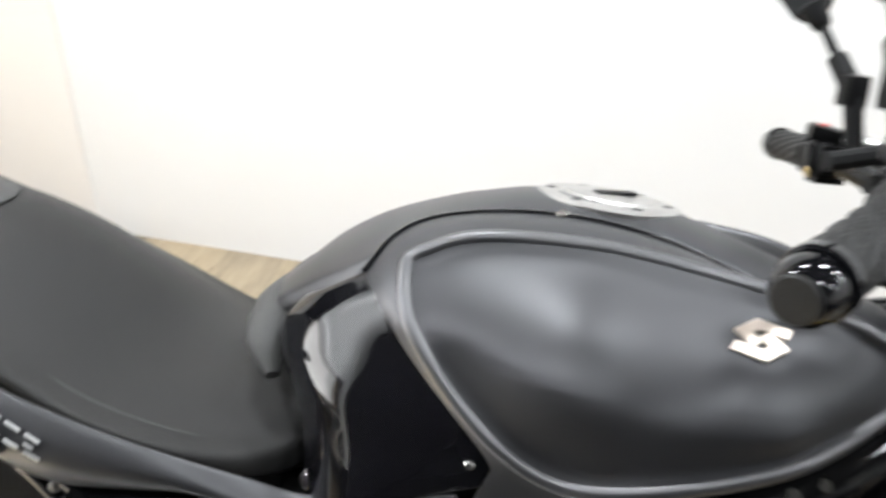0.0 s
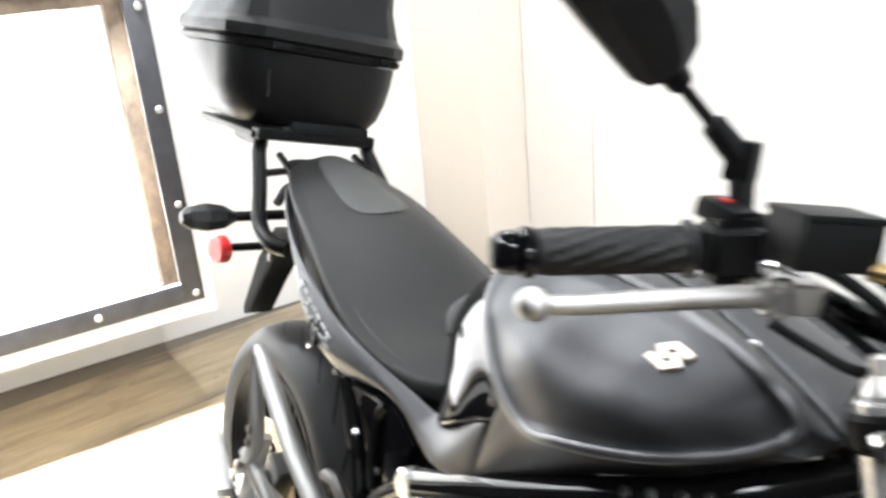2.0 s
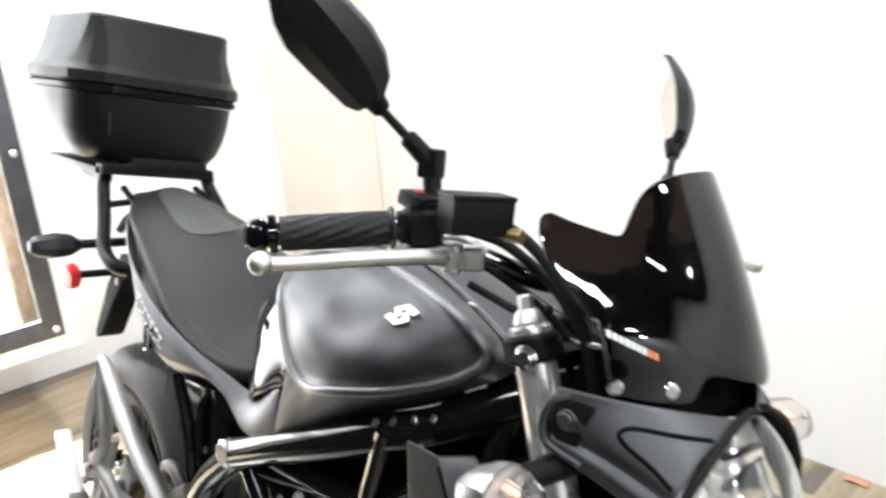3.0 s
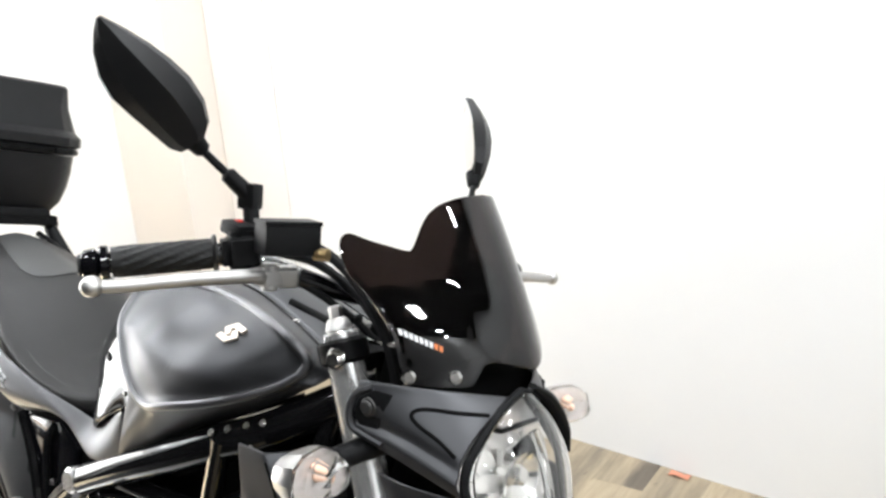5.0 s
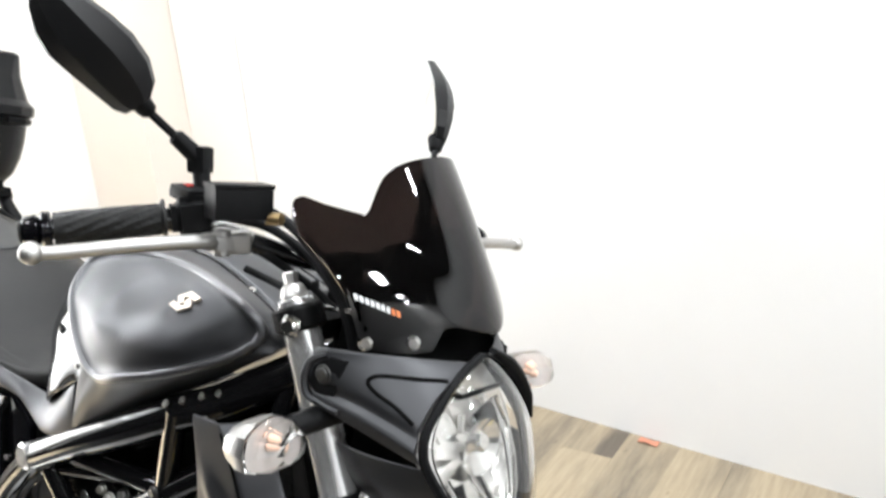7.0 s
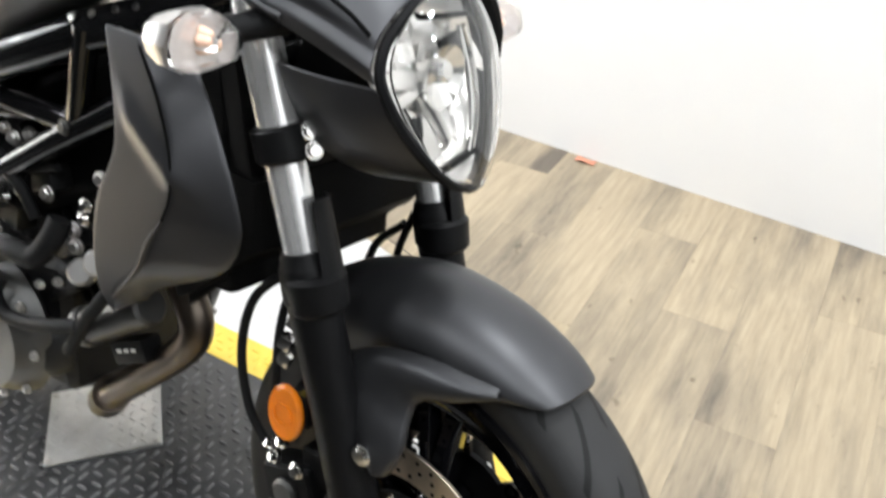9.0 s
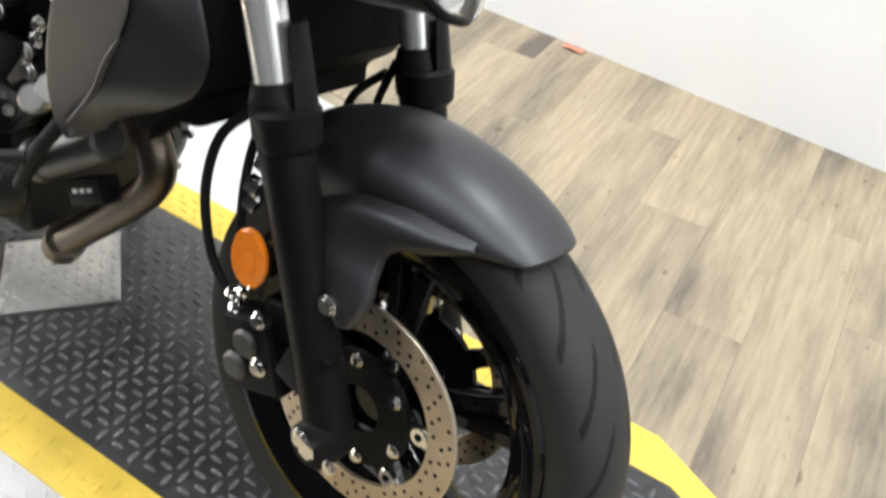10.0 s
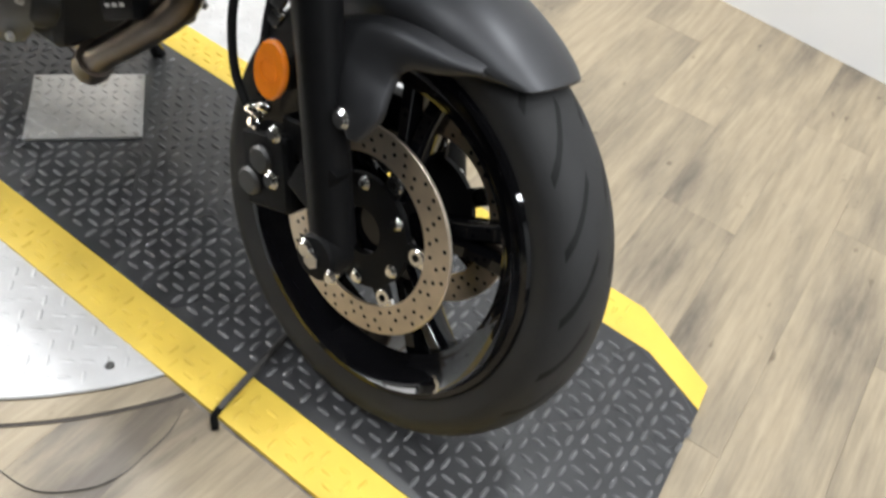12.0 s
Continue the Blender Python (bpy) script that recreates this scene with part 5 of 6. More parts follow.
# ---- frame, engine, exhaust ----
bm = B()
for s in (-1, 1):
    tube(bm, [(-0.2, s * 0.03, 0.925), (-0.265, s * 0.075, 0.902), (-0.36, s * 0.138, 0.846), (-0.42, s * 0.163, 0.82), (-0.51, s * 0.178, 0.78), (-0.61, s * 0.186, 0.737), (-0.712, s * 0.188, 0.69)], 0.0235, 14)
    tube(bm, [(-0.712, s * 0.188, 0.69), (-0.80, s * 0.186, 0.61), (-0.86, s * 0.18, 0.50), (-0.85, s * 0.17, 0.36)], 0.024, 12)
    tube(bm, [(-0.22, s * 0.06, 0.84), (-0.32, s * 0.12, 0.79), (-0.465, s * 0.15, 0.70), (-0.64, s * 0.165, 0.585)], 0.017, 12)
    for p, q, r in (((-0.41, 0.175, 0.83), (-0.47, 0.15, 0.70), 0.014), ((-0.66, 0.182, 0.71), (-0.47, 0.15, 0.705), 0.014), ((-0.7, 0.182, 0.68), (-0.64, 0.165, 0.585), 0.014), ((-0.75, 0.18, 0.66), (-0.44, 0.145, 0.72), 0.011),
                    ((-0.29, 0.1, 0.89), (-0.31, 0.115, 0.795), 0.014), ((-0.64, 0.165, 0.585), (-0.78, 0.17, 0.42), 0.016)):
        cyl(bm, (p[0], s * p[1], p[2]), (q[0], s * q[1], q[2]), r, n=12)
    tube(bm, [(-0.76, s * 0.16, 0.66), (-0.95, s * 0.14, 0.71), (-1.15, s * 0.12, 0.80), (-1.32, s * 0.09, 0.87)], 0.015, 10)
    tube(bm, [(-0.82, s * 0.16, 0.58), (-1.0, s * 0.13, 0.70), (-1.2, s * 0.11, 0.80)], 0.012, 10)
cyl(bm, (-0.245, 0, 0.99), (-0.175, 0, 0.78), 0.034, n=24, bevel=0.004)
frame_part = part("frame", bm, FRAMEP, bike, "gloss black tubular trellis frame")
for s in (-1, 1):
    for x in (-0.357, -0.377, -0.4, -0.42):
        bolt(frame_part, (x, s * float(np.interp(x, [-0.42, -0.357], [0.184, 0.157])), float(np.interp(x, [-0.42, -0.357], [0.836, 0.857]))), (0, s, 0.5), 0.0046, 0.0018)
    bm = B()
    cyl(bm, (-0.72, s * 0.182, 0.69), (-0.72, s * 0.212, 0.69), 0.019, n=22, bevel=0.004)
    part("frame_plug", bm, TUBE, frame_part, "bright frame end cap")
    bolt(frame_part, (-0.47, s * 0.165, 0.703), (0, s, 0), 0.008, 0.006, DULLALU)
    bolt(frame_part, (-0.64, s * 0.18, 0.59), (0, s, 0), 0.009, 0.006, DULLALU)
    # gloss side plates behind the frame, under the flank cover
    bm = B()
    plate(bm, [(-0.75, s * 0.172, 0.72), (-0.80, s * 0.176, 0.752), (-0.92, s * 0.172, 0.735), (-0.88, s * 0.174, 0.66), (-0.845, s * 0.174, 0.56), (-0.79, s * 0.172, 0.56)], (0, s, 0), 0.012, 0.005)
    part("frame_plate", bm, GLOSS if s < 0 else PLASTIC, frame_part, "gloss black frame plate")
    bm = B()
    tube(bm, [(-0.93, s * 0.182, 0.735), (-0.885, s * 0.186, 0.68), (-0.858, s * 0.188, 0.62), (-0.845, s * 0.188, 0.55)], 0.009, 8)
    part("plate_edge", bm, FRAMEP, frame_part)
    bolt(frame_part, (-0.818, s * 0.186, 0.654), (0, s, 0), 0.006, 0.005)
    bm = B()
    tube(bm, [(-0.812, s * 0.186, 0.745), (-0.822, s * 0.192, 0.72), (-0.824, s * 0.192, 0.67), (-0.82, s * 0.19, 0.63)], 0.007, 8)
    part("plate_rib", bm, FRAMEP, frame_part)

# engine
bm = B()
block(bm, (-0.68, 0, 0.375), (0.27, 0.25, 0.2), 0.03, (0, -4, 0), 3)
eng = part("engine", bm, CASTING, bike, "dark grey cast two-cylinder engine")
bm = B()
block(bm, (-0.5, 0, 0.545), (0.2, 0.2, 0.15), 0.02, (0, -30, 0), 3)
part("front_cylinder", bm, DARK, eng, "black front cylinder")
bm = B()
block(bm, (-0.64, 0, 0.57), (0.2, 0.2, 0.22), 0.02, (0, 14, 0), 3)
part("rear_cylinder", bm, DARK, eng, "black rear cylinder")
bm = B()
block(bm, (-0.65, -0.01, 0.3), (0.13, 0.2, 0.08), 0.03, (0, -15, 0), 3)
part("sump", bm, DULLALU, eng, "grey cast sump")
for i in range(7):
    bm = B()
    block(bm, (-0.43 - 0.022 * i, 0, 0.565 - 0.014 * i), (0.006, 0.215, 0.13), 0.002, (0, -30, 0), 1)
    part("cooling_fin", bm, PLASTIC, eng)
for s in (-1, 1):
    bm = B()
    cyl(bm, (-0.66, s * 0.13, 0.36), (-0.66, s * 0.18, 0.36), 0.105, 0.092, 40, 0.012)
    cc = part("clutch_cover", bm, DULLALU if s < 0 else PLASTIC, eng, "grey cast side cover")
    for k in range(9):
        a = 2 * math.pi * k / 9
        bolt(cc, (-0.66 + 0.1 * math.cos(a), s * 0.162, 0.36 + 0.1 * math.sin(a)), (0, s, 0), 0.0065, 0.008, ALU)
    bm = B()
    cyl(bm, (-0.7, s * 0.178, 0.375), (-0.7, s * 0.187, 0.375), 0.04, 0.036, 30, 0.004)
    part("cap", bm, ALU, eng, "bright round cap")
    bm = B()
    cyl(bm, (-0.59, s * 0.11, 0.35), (-0.59, s * 0.15, 0.35), 0.05, 0.043, 30, 0.01)
    part("pump_cover", bm, CASTING, eng)
    bm = B()
    cyl(bm, (-0.6, s * 0.08, 0.60), (-0.6, s * 0.15, 0.62), 0.045, 0.04, 24, 0.008)
    part("head_cover", bm, PLASTIC, eng)
    for p in ((-0.575, 0.14, 0.66), (-0.56, 0.14, 0.645), (-0.48, 0.15, 0.57), (-0.475, 0.15, 0.55), (-0.53, 0.15, 0.6), (-0.65, 0.15, 0.64), (-0.69, 0.15, 0.6)):
        bolt(eng, (p[0], s * p[1], p[2]), (0.2, s, 0.1), 0.009, 0.01, ALU)
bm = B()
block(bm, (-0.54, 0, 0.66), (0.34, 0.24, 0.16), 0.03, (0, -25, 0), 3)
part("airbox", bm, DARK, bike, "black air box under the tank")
bm = B()
cyl(bm, (-0.455, -0.15, 0.45), (-0.36, -0.135, 0.512), 0.024, n=26, bevel=0.004)
cyl(bm, (-0.464, -0.152, 0.444), (-0.452, -0.15, 0.452), 0.027, n=26, bevel=0.002)
part("oil_filter", bm, DULLALU, eng, "grey metal cylinder ahead of the engine")
HOSES = (("coolant_hose", [(-0.585, -0.186, 0.513), (-0.55, -0.188, 0.528), (-0.515, -0.185, 0.53), (-0.492, -0.178, 0.555), (-0.485, -0.165, 0.585)], 0.0145, RUBBER),
         ("coolant_hose", [(-0.6, -0.18, 0.465), (-0.596, -0.19, 0.448), (-0.575, -0.192, 0.43), (-0.534, -0.19, 0.433), (-0.48, -0.188, 0.452), (-0.435, -0.18, 0.469)], 0.009, RUBBER),
         ("breather_hose", [(-0.386, -0.17, 0.536), (-0.405, -0.178, 0.505), (-0.421, -0.18, 0.483), (-0.465, -0.175, 0.418)], 0.0085, RUBBER),
         ("breather_hose", [(-0.655, -0.16, 0.62), (-0.63, -0.172, 0.63), (-0.6, -0.172, 0.625), (-0.565, -0.165, 0.6), (-0.545, -0.16, 0.565)], 0.0075, RUBBER),
         ("cable", [(-0.62, -0.14, 0.66), (-0.56, -0.15, 0.69), (-0.5, -0.14, 0.70), (-0.43, -0.12, 0.74)], 0.005, RUBBER),
         ("cable", [(-0.70, -0.15, 0.62), (-0.63, -0.16, 0.63), (-0.57, -0.155, 0.62), (-0.51, -0.15, 0.64)], 0.0055, RUBBER))
for nm, pts, r, mt in HOSES:
    bm = B()
    tube(bm, pts, r, 10)
    part(nm, bm, mt, bike, "black rubber engine hose" if mt is RUBBER else "")
bm = B()
cyl(bm, (-0.7, -0.19, 0.462), (-0.572, -0.189, 0.519), 0.0118, n=20, bevel=0.002)
part("hose_pipe", bm, TUBE, bike, "bright coolant pipe")
for p in ((-0.43, -0.15, 0.545), (-0.405, -0.14, 0.57), (-0.455, -0.155, 0.525)):
    bm = B()
    cyl(bm, (p[0], p[1], p[2]), (p[0] + 0.008, p[1] - 0.014, p[2] + 0.008), 0.017, n=18, bevel=0.003)
    part("hose_clamp", bm, BRASS if p[0] > -0.42 else ALU, eng)

# cast water pump cover with its screws, a sensor box and bright fasteners on the engine's side
bm = B()
plate(bm, [(-0.74, -0.165, 0.43), (-0.7, -0.165, 0.452), (-0.645, -0.165, 0.457), (-0.622, -0.165, 0.43), (-0.622, -0.165, 0.4), (-0.645, -0.165, 0.352), (-0.68, -0.165, 0.32), (-0.73, -0.165, 0.3), (-0.76, -0.165, 0.33)], (0, -1, 0), 0.028, 0.007)
pump = part("water_pump_cover", bm, DULLALU, eng, "grey cast water pump cover")
for x, z in ((-0.7, 0.435), (-0.64, 0.44), (-0.635, 0.4), (-0.66, 0.35), (-0.72, 0.318)):
    bolt(pump, (x, -0.193, z), (0, -1, 0), 0.006, 0.006, ALU)
for r, d in ((0.03, 0.008), (0.018, 0.014)):
    bm = B()
    cyl(bm, (-0.69, -0.193, 0.385), (-0.69, -0.193 - d, 0.385), r, r * 0.9, 26, 0.003)
    part("pump_boss", bm, DULLALU if r > 0.02 else ALU, pump)
bm = B()
block(bm, (-0.435, -0.098, 0.402), (0.07, 0.03, 0.032), 0.004, (0, -27, 0), 2)
sensor = part("regulator_box", bm, PLASTIC, bike, "small black box with white print")
for k in range(3):
    bm = B()
    block(bm, (-0.45 + 0.014 * k, -0.1145, 0.398 + 0.007 * k), (0.01, 0.001, 0.005), 0.0003, (0, -27, 0), 1)
    part("print_bar", bm, WHITEP, sensor, "white printed mark")
for x, z, r, m in ((-0.448, 0.614, 0.0075, CHROME), (-0.453, 0.595, 0.0075, CHROME), (-0.587, 0.655, 0.008, ALU), (-0.605, 0.663, 0.007, ALU), (-0.62, 0.588, 0.007, CHROME), (-0.615, 0.569, 0.007, CHROME), (-0.419, 0.656, 0.008, ALU), (-0.581, 0.589, 0.006, ALU), (-0.64, 0.515, 0.007, ALU), (-0.55, 0.47, 0.006, ALU), (-0.51, 0.49, 0.006, ALU)):
    bolt(eng, (x, -0.155, z), (0.3, -1, 0.1), r, 0.009, m)
for x, z, w, h, tilt in ((-0.6, 0.66, 0.05, 0.028, 30), (-0.55, 0.61, 0.05, 0.03, -20), (-0.5, 0.54, 0.06, 0.022, -35), (-0.63, 0.54, 0.05, 0.035, 10)):
    bm = B()
    block(bm, (x, -0.135, z), (w, 0.03, h), 0.006, (0, tilt, 0), 2)
    part("engine_bracket", bm, CASTING, eng)
for i in range(5):
    bm = B()
    block(bm, (-0.5 - 0.012 * i, -0.118, 0.5 - 0.014 * i), (0.075, 0.02, 0.004), 0.0015, (0, -35, 0), 1)
    part("cylinder_fin", bm, CASTING, eng)

# exhaust header, sump pipe, muffler
bm = B()
tube(bm, [(-0.41, -0.07, 0.545), (-0.37, -0.078, 0.512), (-0.345, -0.08, 0.471), (-0.362, -0.08, 0.43), (-0.431, -0.08, 0.36), (-0.49, -0.08, 0.305), (-0.53, -0.075, 0.265), (-0.57, -0.04, 0.235), (-0.66, 0.01, 0.205), (-0.8, 0.02, 0.19), (-0.95, -0.06, 0.2)], 0.0218, 16)
ex = part("exhaust_pipe", bm, PIPE, bike, "stained steel exhaust header")
bm = B()
tube(bm, [(-0.515, -0.08, 0.282), (-0.54, -0.07, 0.254), (-0.565, -0.048, 0.238)], 0.0275, 14)
part("exhaust_joint", bm, PIPE, ex, "brown heat-stained pipe joint")
bm = B()
cyl(bm, (-0.405, -0.07, 0.545), (-0.38, -0.07, 0.528), 0.036, n=20, bevel=0.004)
part("exhaust_flange", bm, PIPE, ex, "brown heat-stained pipe flange")
for p in ((-0.352, -0.1, 0.555), (-0.35, -0.045, 0.56)):
    bolt(ex, p, (1, -0.2, 0.3), 0.008, 0.018, BRASS)
bm = B()
rings = []
for t, w, h in ((0, 0.03, 0.04), (0.06, 0.05, 0.07), (0.3, 0.062, 0.085), (0.8, 0.066, 0.088), (0.95, 0.062, 0.084), (1.0, 0.05, 0.07)):
    c = V((-0.98 - 0.32 * t, -0.165 - 0.015 * t, 0.255 + 0.045 * t))
    rings.append([c + V((0, w * math.copysign(abs(math.cos(a)) ** 0.7, math.cos(a)), h * math.copysign(abs(math.sin(a)) ** 0.7, math.sin(a)))) for a in np.linspace(0, 2 * math.pi, 25)[:-1]])
ring_skin(bm, rings)
mf = part("muffler", bm, TUBE, bike, "short silver muffler")
bm = B()
grid = [[(x, -0.175 - 0.066 * math.cos(a) - 0.006, 0.29 + 0.09 * math.sin(a)) for a in np.linspace(-0.7, 1.0, 9)] for x in np.linspace(-1.26, -1.0, 6)]
shell(bm, grid, 0.004)
part("heat_shield", bm, ALU, mf, "satin silver heat shield")

# radiator with its satin side shrouds
bm = B()
block(bm, (-0.275, 0.0, 0.7), (0.06, 0.27, 0.25), 0.01, (0, -8, 0))
rad = part("radiator", bm, DARK, bike, "black radiator core")
for s in (-1, 1):
    bm = B()
    # rows from top to bottom: z, front x, rear x
    SH = [(0.845, -0.287, -0.35), (0.8, -0.25, -0.342), (0.76, -0.23, -0.338), (0.727, -0.214, -0.338), (0.7, -0.203, -0.35), (0.672, -0.195, -0.367), (0.645, -0.2, -0.374), (0.619, -0.216, -0.378), (0.59, -0.26, -0.378), (0.566, -0.31, -0.374), (0.545, -0.333, -0.362), (0.535, -0.338, -0.346)]

    def shroud_at(z, q, out=0.0):
        xf, xr = table(SH, z)
        ridge = float(np.interp(z, [0.535, 0.566, 0.6, 0.64, 0.688, 0.742, 0.845], [0.55, 0.55, 0.46, 0.49, 0.38, 0.3, 0.3]))
        x = xf + (xr - xf) * q
        y = 0.196 - 0.038 * max(0, ridge - q) / max(ridge, 0.1) + 0.002 * max(0, q - ridge) / (1 - ridge) + out
        y += 0.007 * math.exp(-((z - 0.725 + (x + 0.26) * 0.75) / 0.012) ** 2) * min(1, max(0, (-0.225 - x) / 0.03)) * min(1, max(0, (x + 0.335) / 0.02))
        return V((x, s * y, z))

    grid = [[shroud_at(float(z), float(q)) for q in np.linspace(0, 1, 25)] for z in np.linspace(0.845, 0.535, 26)]
    shell(bm, grid, 0.004 * s)
    shd = part("radiator_shroud", bm, PAINT, rad, "satin graphite radiator shroud", subsurf=1)
    bm = B()
    tube(bm, [shroud_at(z, q, 0.0005) for z, q in ((0.55, 0.55), (0.6, 0.46), (0.64, 0.49), (0.67, 0.42))], [0.001, 0.003, 0.0035, 0.003, 0.001], 10, 5)
    part("ridge", bm, PAINT, rad)
    bm = B()
    tube(bm, [shroud_at(z, q, 0.0012) for z, q in ((0.67, 0.42), (0.7, 0.36), (0.742, 0.3), (0.79, 0.3), (0.835, 0.3))], 0.0014, 8, 5)
    part("seam", bm, DARK, rad, "dark seam line")
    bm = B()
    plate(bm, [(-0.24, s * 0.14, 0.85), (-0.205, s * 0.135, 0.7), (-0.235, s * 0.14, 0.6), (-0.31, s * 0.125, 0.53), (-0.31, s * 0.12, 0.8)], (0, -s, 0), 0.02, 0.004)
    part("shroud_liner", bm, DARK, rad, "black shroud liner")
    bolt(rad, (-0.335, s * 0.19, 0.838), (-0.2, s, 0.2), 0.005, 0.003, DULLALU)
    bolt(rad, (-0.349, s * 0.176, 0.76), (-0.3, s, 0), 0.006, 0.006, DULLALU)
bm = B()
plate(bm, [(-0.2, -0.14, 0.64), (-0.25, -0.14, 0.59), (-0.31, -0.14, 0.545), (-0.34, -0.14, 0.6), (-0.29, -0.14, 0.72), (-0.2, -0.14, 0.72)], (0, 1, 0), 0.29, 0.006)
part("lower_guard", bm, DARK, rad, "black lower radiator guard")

# swinging arm and the cast hanger of the pillion footrest
bm = B()
for y in (-1, 1):
    tube(bm, [(-0.86, y * 0.135, 0.38), (-1.1, y * 0.14, 0.36), (-1.43, y * 0.13, 0.32)], 0.034, 12)
cyl(bm, (-0.86, -0.16, 0.39), (-0.86, 0.16, 0.39), 0.036, n=24, bevel=0.004)
cyl(bm, (-1.43, -0.152, 0.315), (-1.43, 0.152, 0.315), 0.024, n=22, bevel=0.003)
part("swingarm", bm, ALU, bike, "silver swingarm", subsurf=1)
HANGER = (([(-0.86, 0.2, 0.49), (-0.93, 0.212, 0.555), (-1.0, 0.222, 0.61), (-1.07, 0.226, 0.668), (-1.115, 0.227, 0.703), (-1.134, 0.227, 0.714)], [0.021, 0.021, 0.02, 0.018, 0.013, 0.007]),
          ([(-1.134, 0.227, 0.712), (-1.137, 0.227, 0.68), (-1.128, 0.227, 0.63), (-1.12, 0.227, 0.585), (-1.135, 0.226, 0.53), (-1.19, 0.224, 0.475)], [0.006, 0.011, 0.014, 0.016, 0.017, 0.016]))
for s in (-1, 1):
    bm = B()
    for pts, rad_ in HANGER:
        tube(bm, [(x, s * y, z) for x, y, z in pts], [r * 0.86 for r in rad_], 14, 6, flat=0.55)
    hg = part("footrest_hanger", bm, CASTSILVER, bike, "cast silver pillion footrest hanger")
    for p in ((-1.118, 0.238, 0.583), (-1.122, 0.238, 0.56), (-1.15, 0.236, 0.51)):
        bolt(hg, (p[0], s * p[1], p[2]), (0, s, 0), 0.007, 0.005, DULLALU)
bm = B()
tube(bm, [(-1.13, -0.205, 0.56), (-1.14, -0.212, 0.52), (-1.16, -0.215, 0.47), (-1.2, -0.21, 0.40), (-1.25, -0.2, 0.34)], [0.01, 0.013, 0.014, 0.013, 0.012], 10)
tube(bm, [(-1.17, -0.225, 0.52), (-1.12, -0.222, 0.5), (-1.06, -0.21, 0.45), (-0.98, -0.2, 0.4), (-0.9, -0.19, 0.36)], [0.009, 0.012, 0.013, 0.013, 0.012], 10)
pg = part("pillion_bracket", bm, CASTSILVER, bike, "cast aluminium pillion footrest bracket")
for p in ((-1.172, -0.238, 0.475), (-1.16, -0.238, 0.5), (-1.2, -0.23, 0.42)):
    bolt(pg, p, (0, -1, 0), 0.009, 0.006, ALU)
bm = B()
block(bm, (-1.27, -0.235, 0.465), (0.17, 0.03, 0.022), 0.006, (0, 20, -8), 2)
part("pillion_footrest", bm, CASTSILVER, bike, "folded pillion footrest")
bm = B()
block(bm, (-1.2, -0.225, 0.385), (0.1, 0.02, 0.04), 0.008, (0, 30, 0), 2)
part("hanger_lug", bm, DULLALU, bike)
bm = B()
tube(bm, [(-0.99, -0.17, 0.53), (-0.975, -0.175, 0.565), (-0.93, -0.178, 0.57), (-0.89, -0.178, 0.54), (-0.87, -0.18, 0.5)], 0.010, 10)
part("brake_line", bm, DULLALU, bike, "grey rear brake pipe")
bm = B()
tube(bm, [(-0.94, -0.19, 0.50), (-0.9, -0.195, 0.545), (-0.84, -0.198, 0.585)], 0.011, 10)
part("master_rod", bm, DULLALU, bike)
bm = B()
block(bm, (-1.335, -0.085, 0.36), (0.06, 0.05, 0.085), 0.012, (0, 25, 0), 3)
cyl(bm, (-1.345, -0.11, 0.35), (-1.345, -0.125, 0.35), 0.022, n=20, bevel=0.004)
part("rear_caliper", bm, DULLALU, bike, "grey rear brake caliper")
bm = B()
block(bm, (-1.0, 0, 0.64), (0.2, 0.2, 0.14), 0.03, (0, -20, 0), 2)
part("battery_box", bm, DARK, bike, "black inner tail box")
bm = B()
block(bm, (-0.76, -0.03, 0.7), (0.3, 0.26, 0.1), 0.02, (0, 6, 0), 2)
part("inner_fairing", bm, DARK, bike, "black plastic body under seat and tank")
bm = B()
cyl(bm, (-0.99, 0.02, 0.4), (-0.93, 0.02, 0.62), 0.045, n=24, bevel=0.004)
part("rear_shock", bm, DARK, bike, "dark rear spring unit")

# tail: tray, plate bracket, signals
bm = B()
rings = []
for x, w, z0, z1 in ((-1.1, 0.12, 0.80, 0.86), (-1.25, 0.1, 0.85, 0.925), (-1.4, 0.075, 0.885, 0.95), (-1.5, 0.05, 0.905, 0.95), (-1.53, 0.03, 0.92, 0.94)):
    rings.append([V((x, w * u, z0 + (z1 - z0) * v)) for u, v in ((-1, 0.3), (-0.9, 0.9), (-0.5, 1), (0.5, 1), (0.9, 0.9), (1, 0.3), (0.6, 0), (-0.6, 0))])
ring_skin(bm, rings)
tail = part("tail_unit", bm, PLASTIC, bike, "black plastic tail unit", subsurf=1)
bm = B()
plate(bm, [(-1.32, -0.1, 0.85), (-1.4, -0.1, 0.835), (-1.47, -0.1, 0.76), (-1.535, -0.1, 0.64), (-1.53, -0.1, 0.625), (-1.505, -0.1, 0.635), (-1.44, -0.1, 0.72), (-1.38, -0.1, 0.79), (-1.33, -0.1, 0.81)], (0, 1, 0), 0.05, 0.004)
pb = part("plate_bracket", bm, DARK, bike, "black number plate bracket")
for p in ((-1.56, 0.03), (-1.51, 0.0)):
    bm = B()
    block(bm, (p[0] + 0.1, -0.102, 0.775 + p[1]), (0.012, 0.003, 0.014), 0.001)
    part("mount_hole", bm, DULLALU, pb)
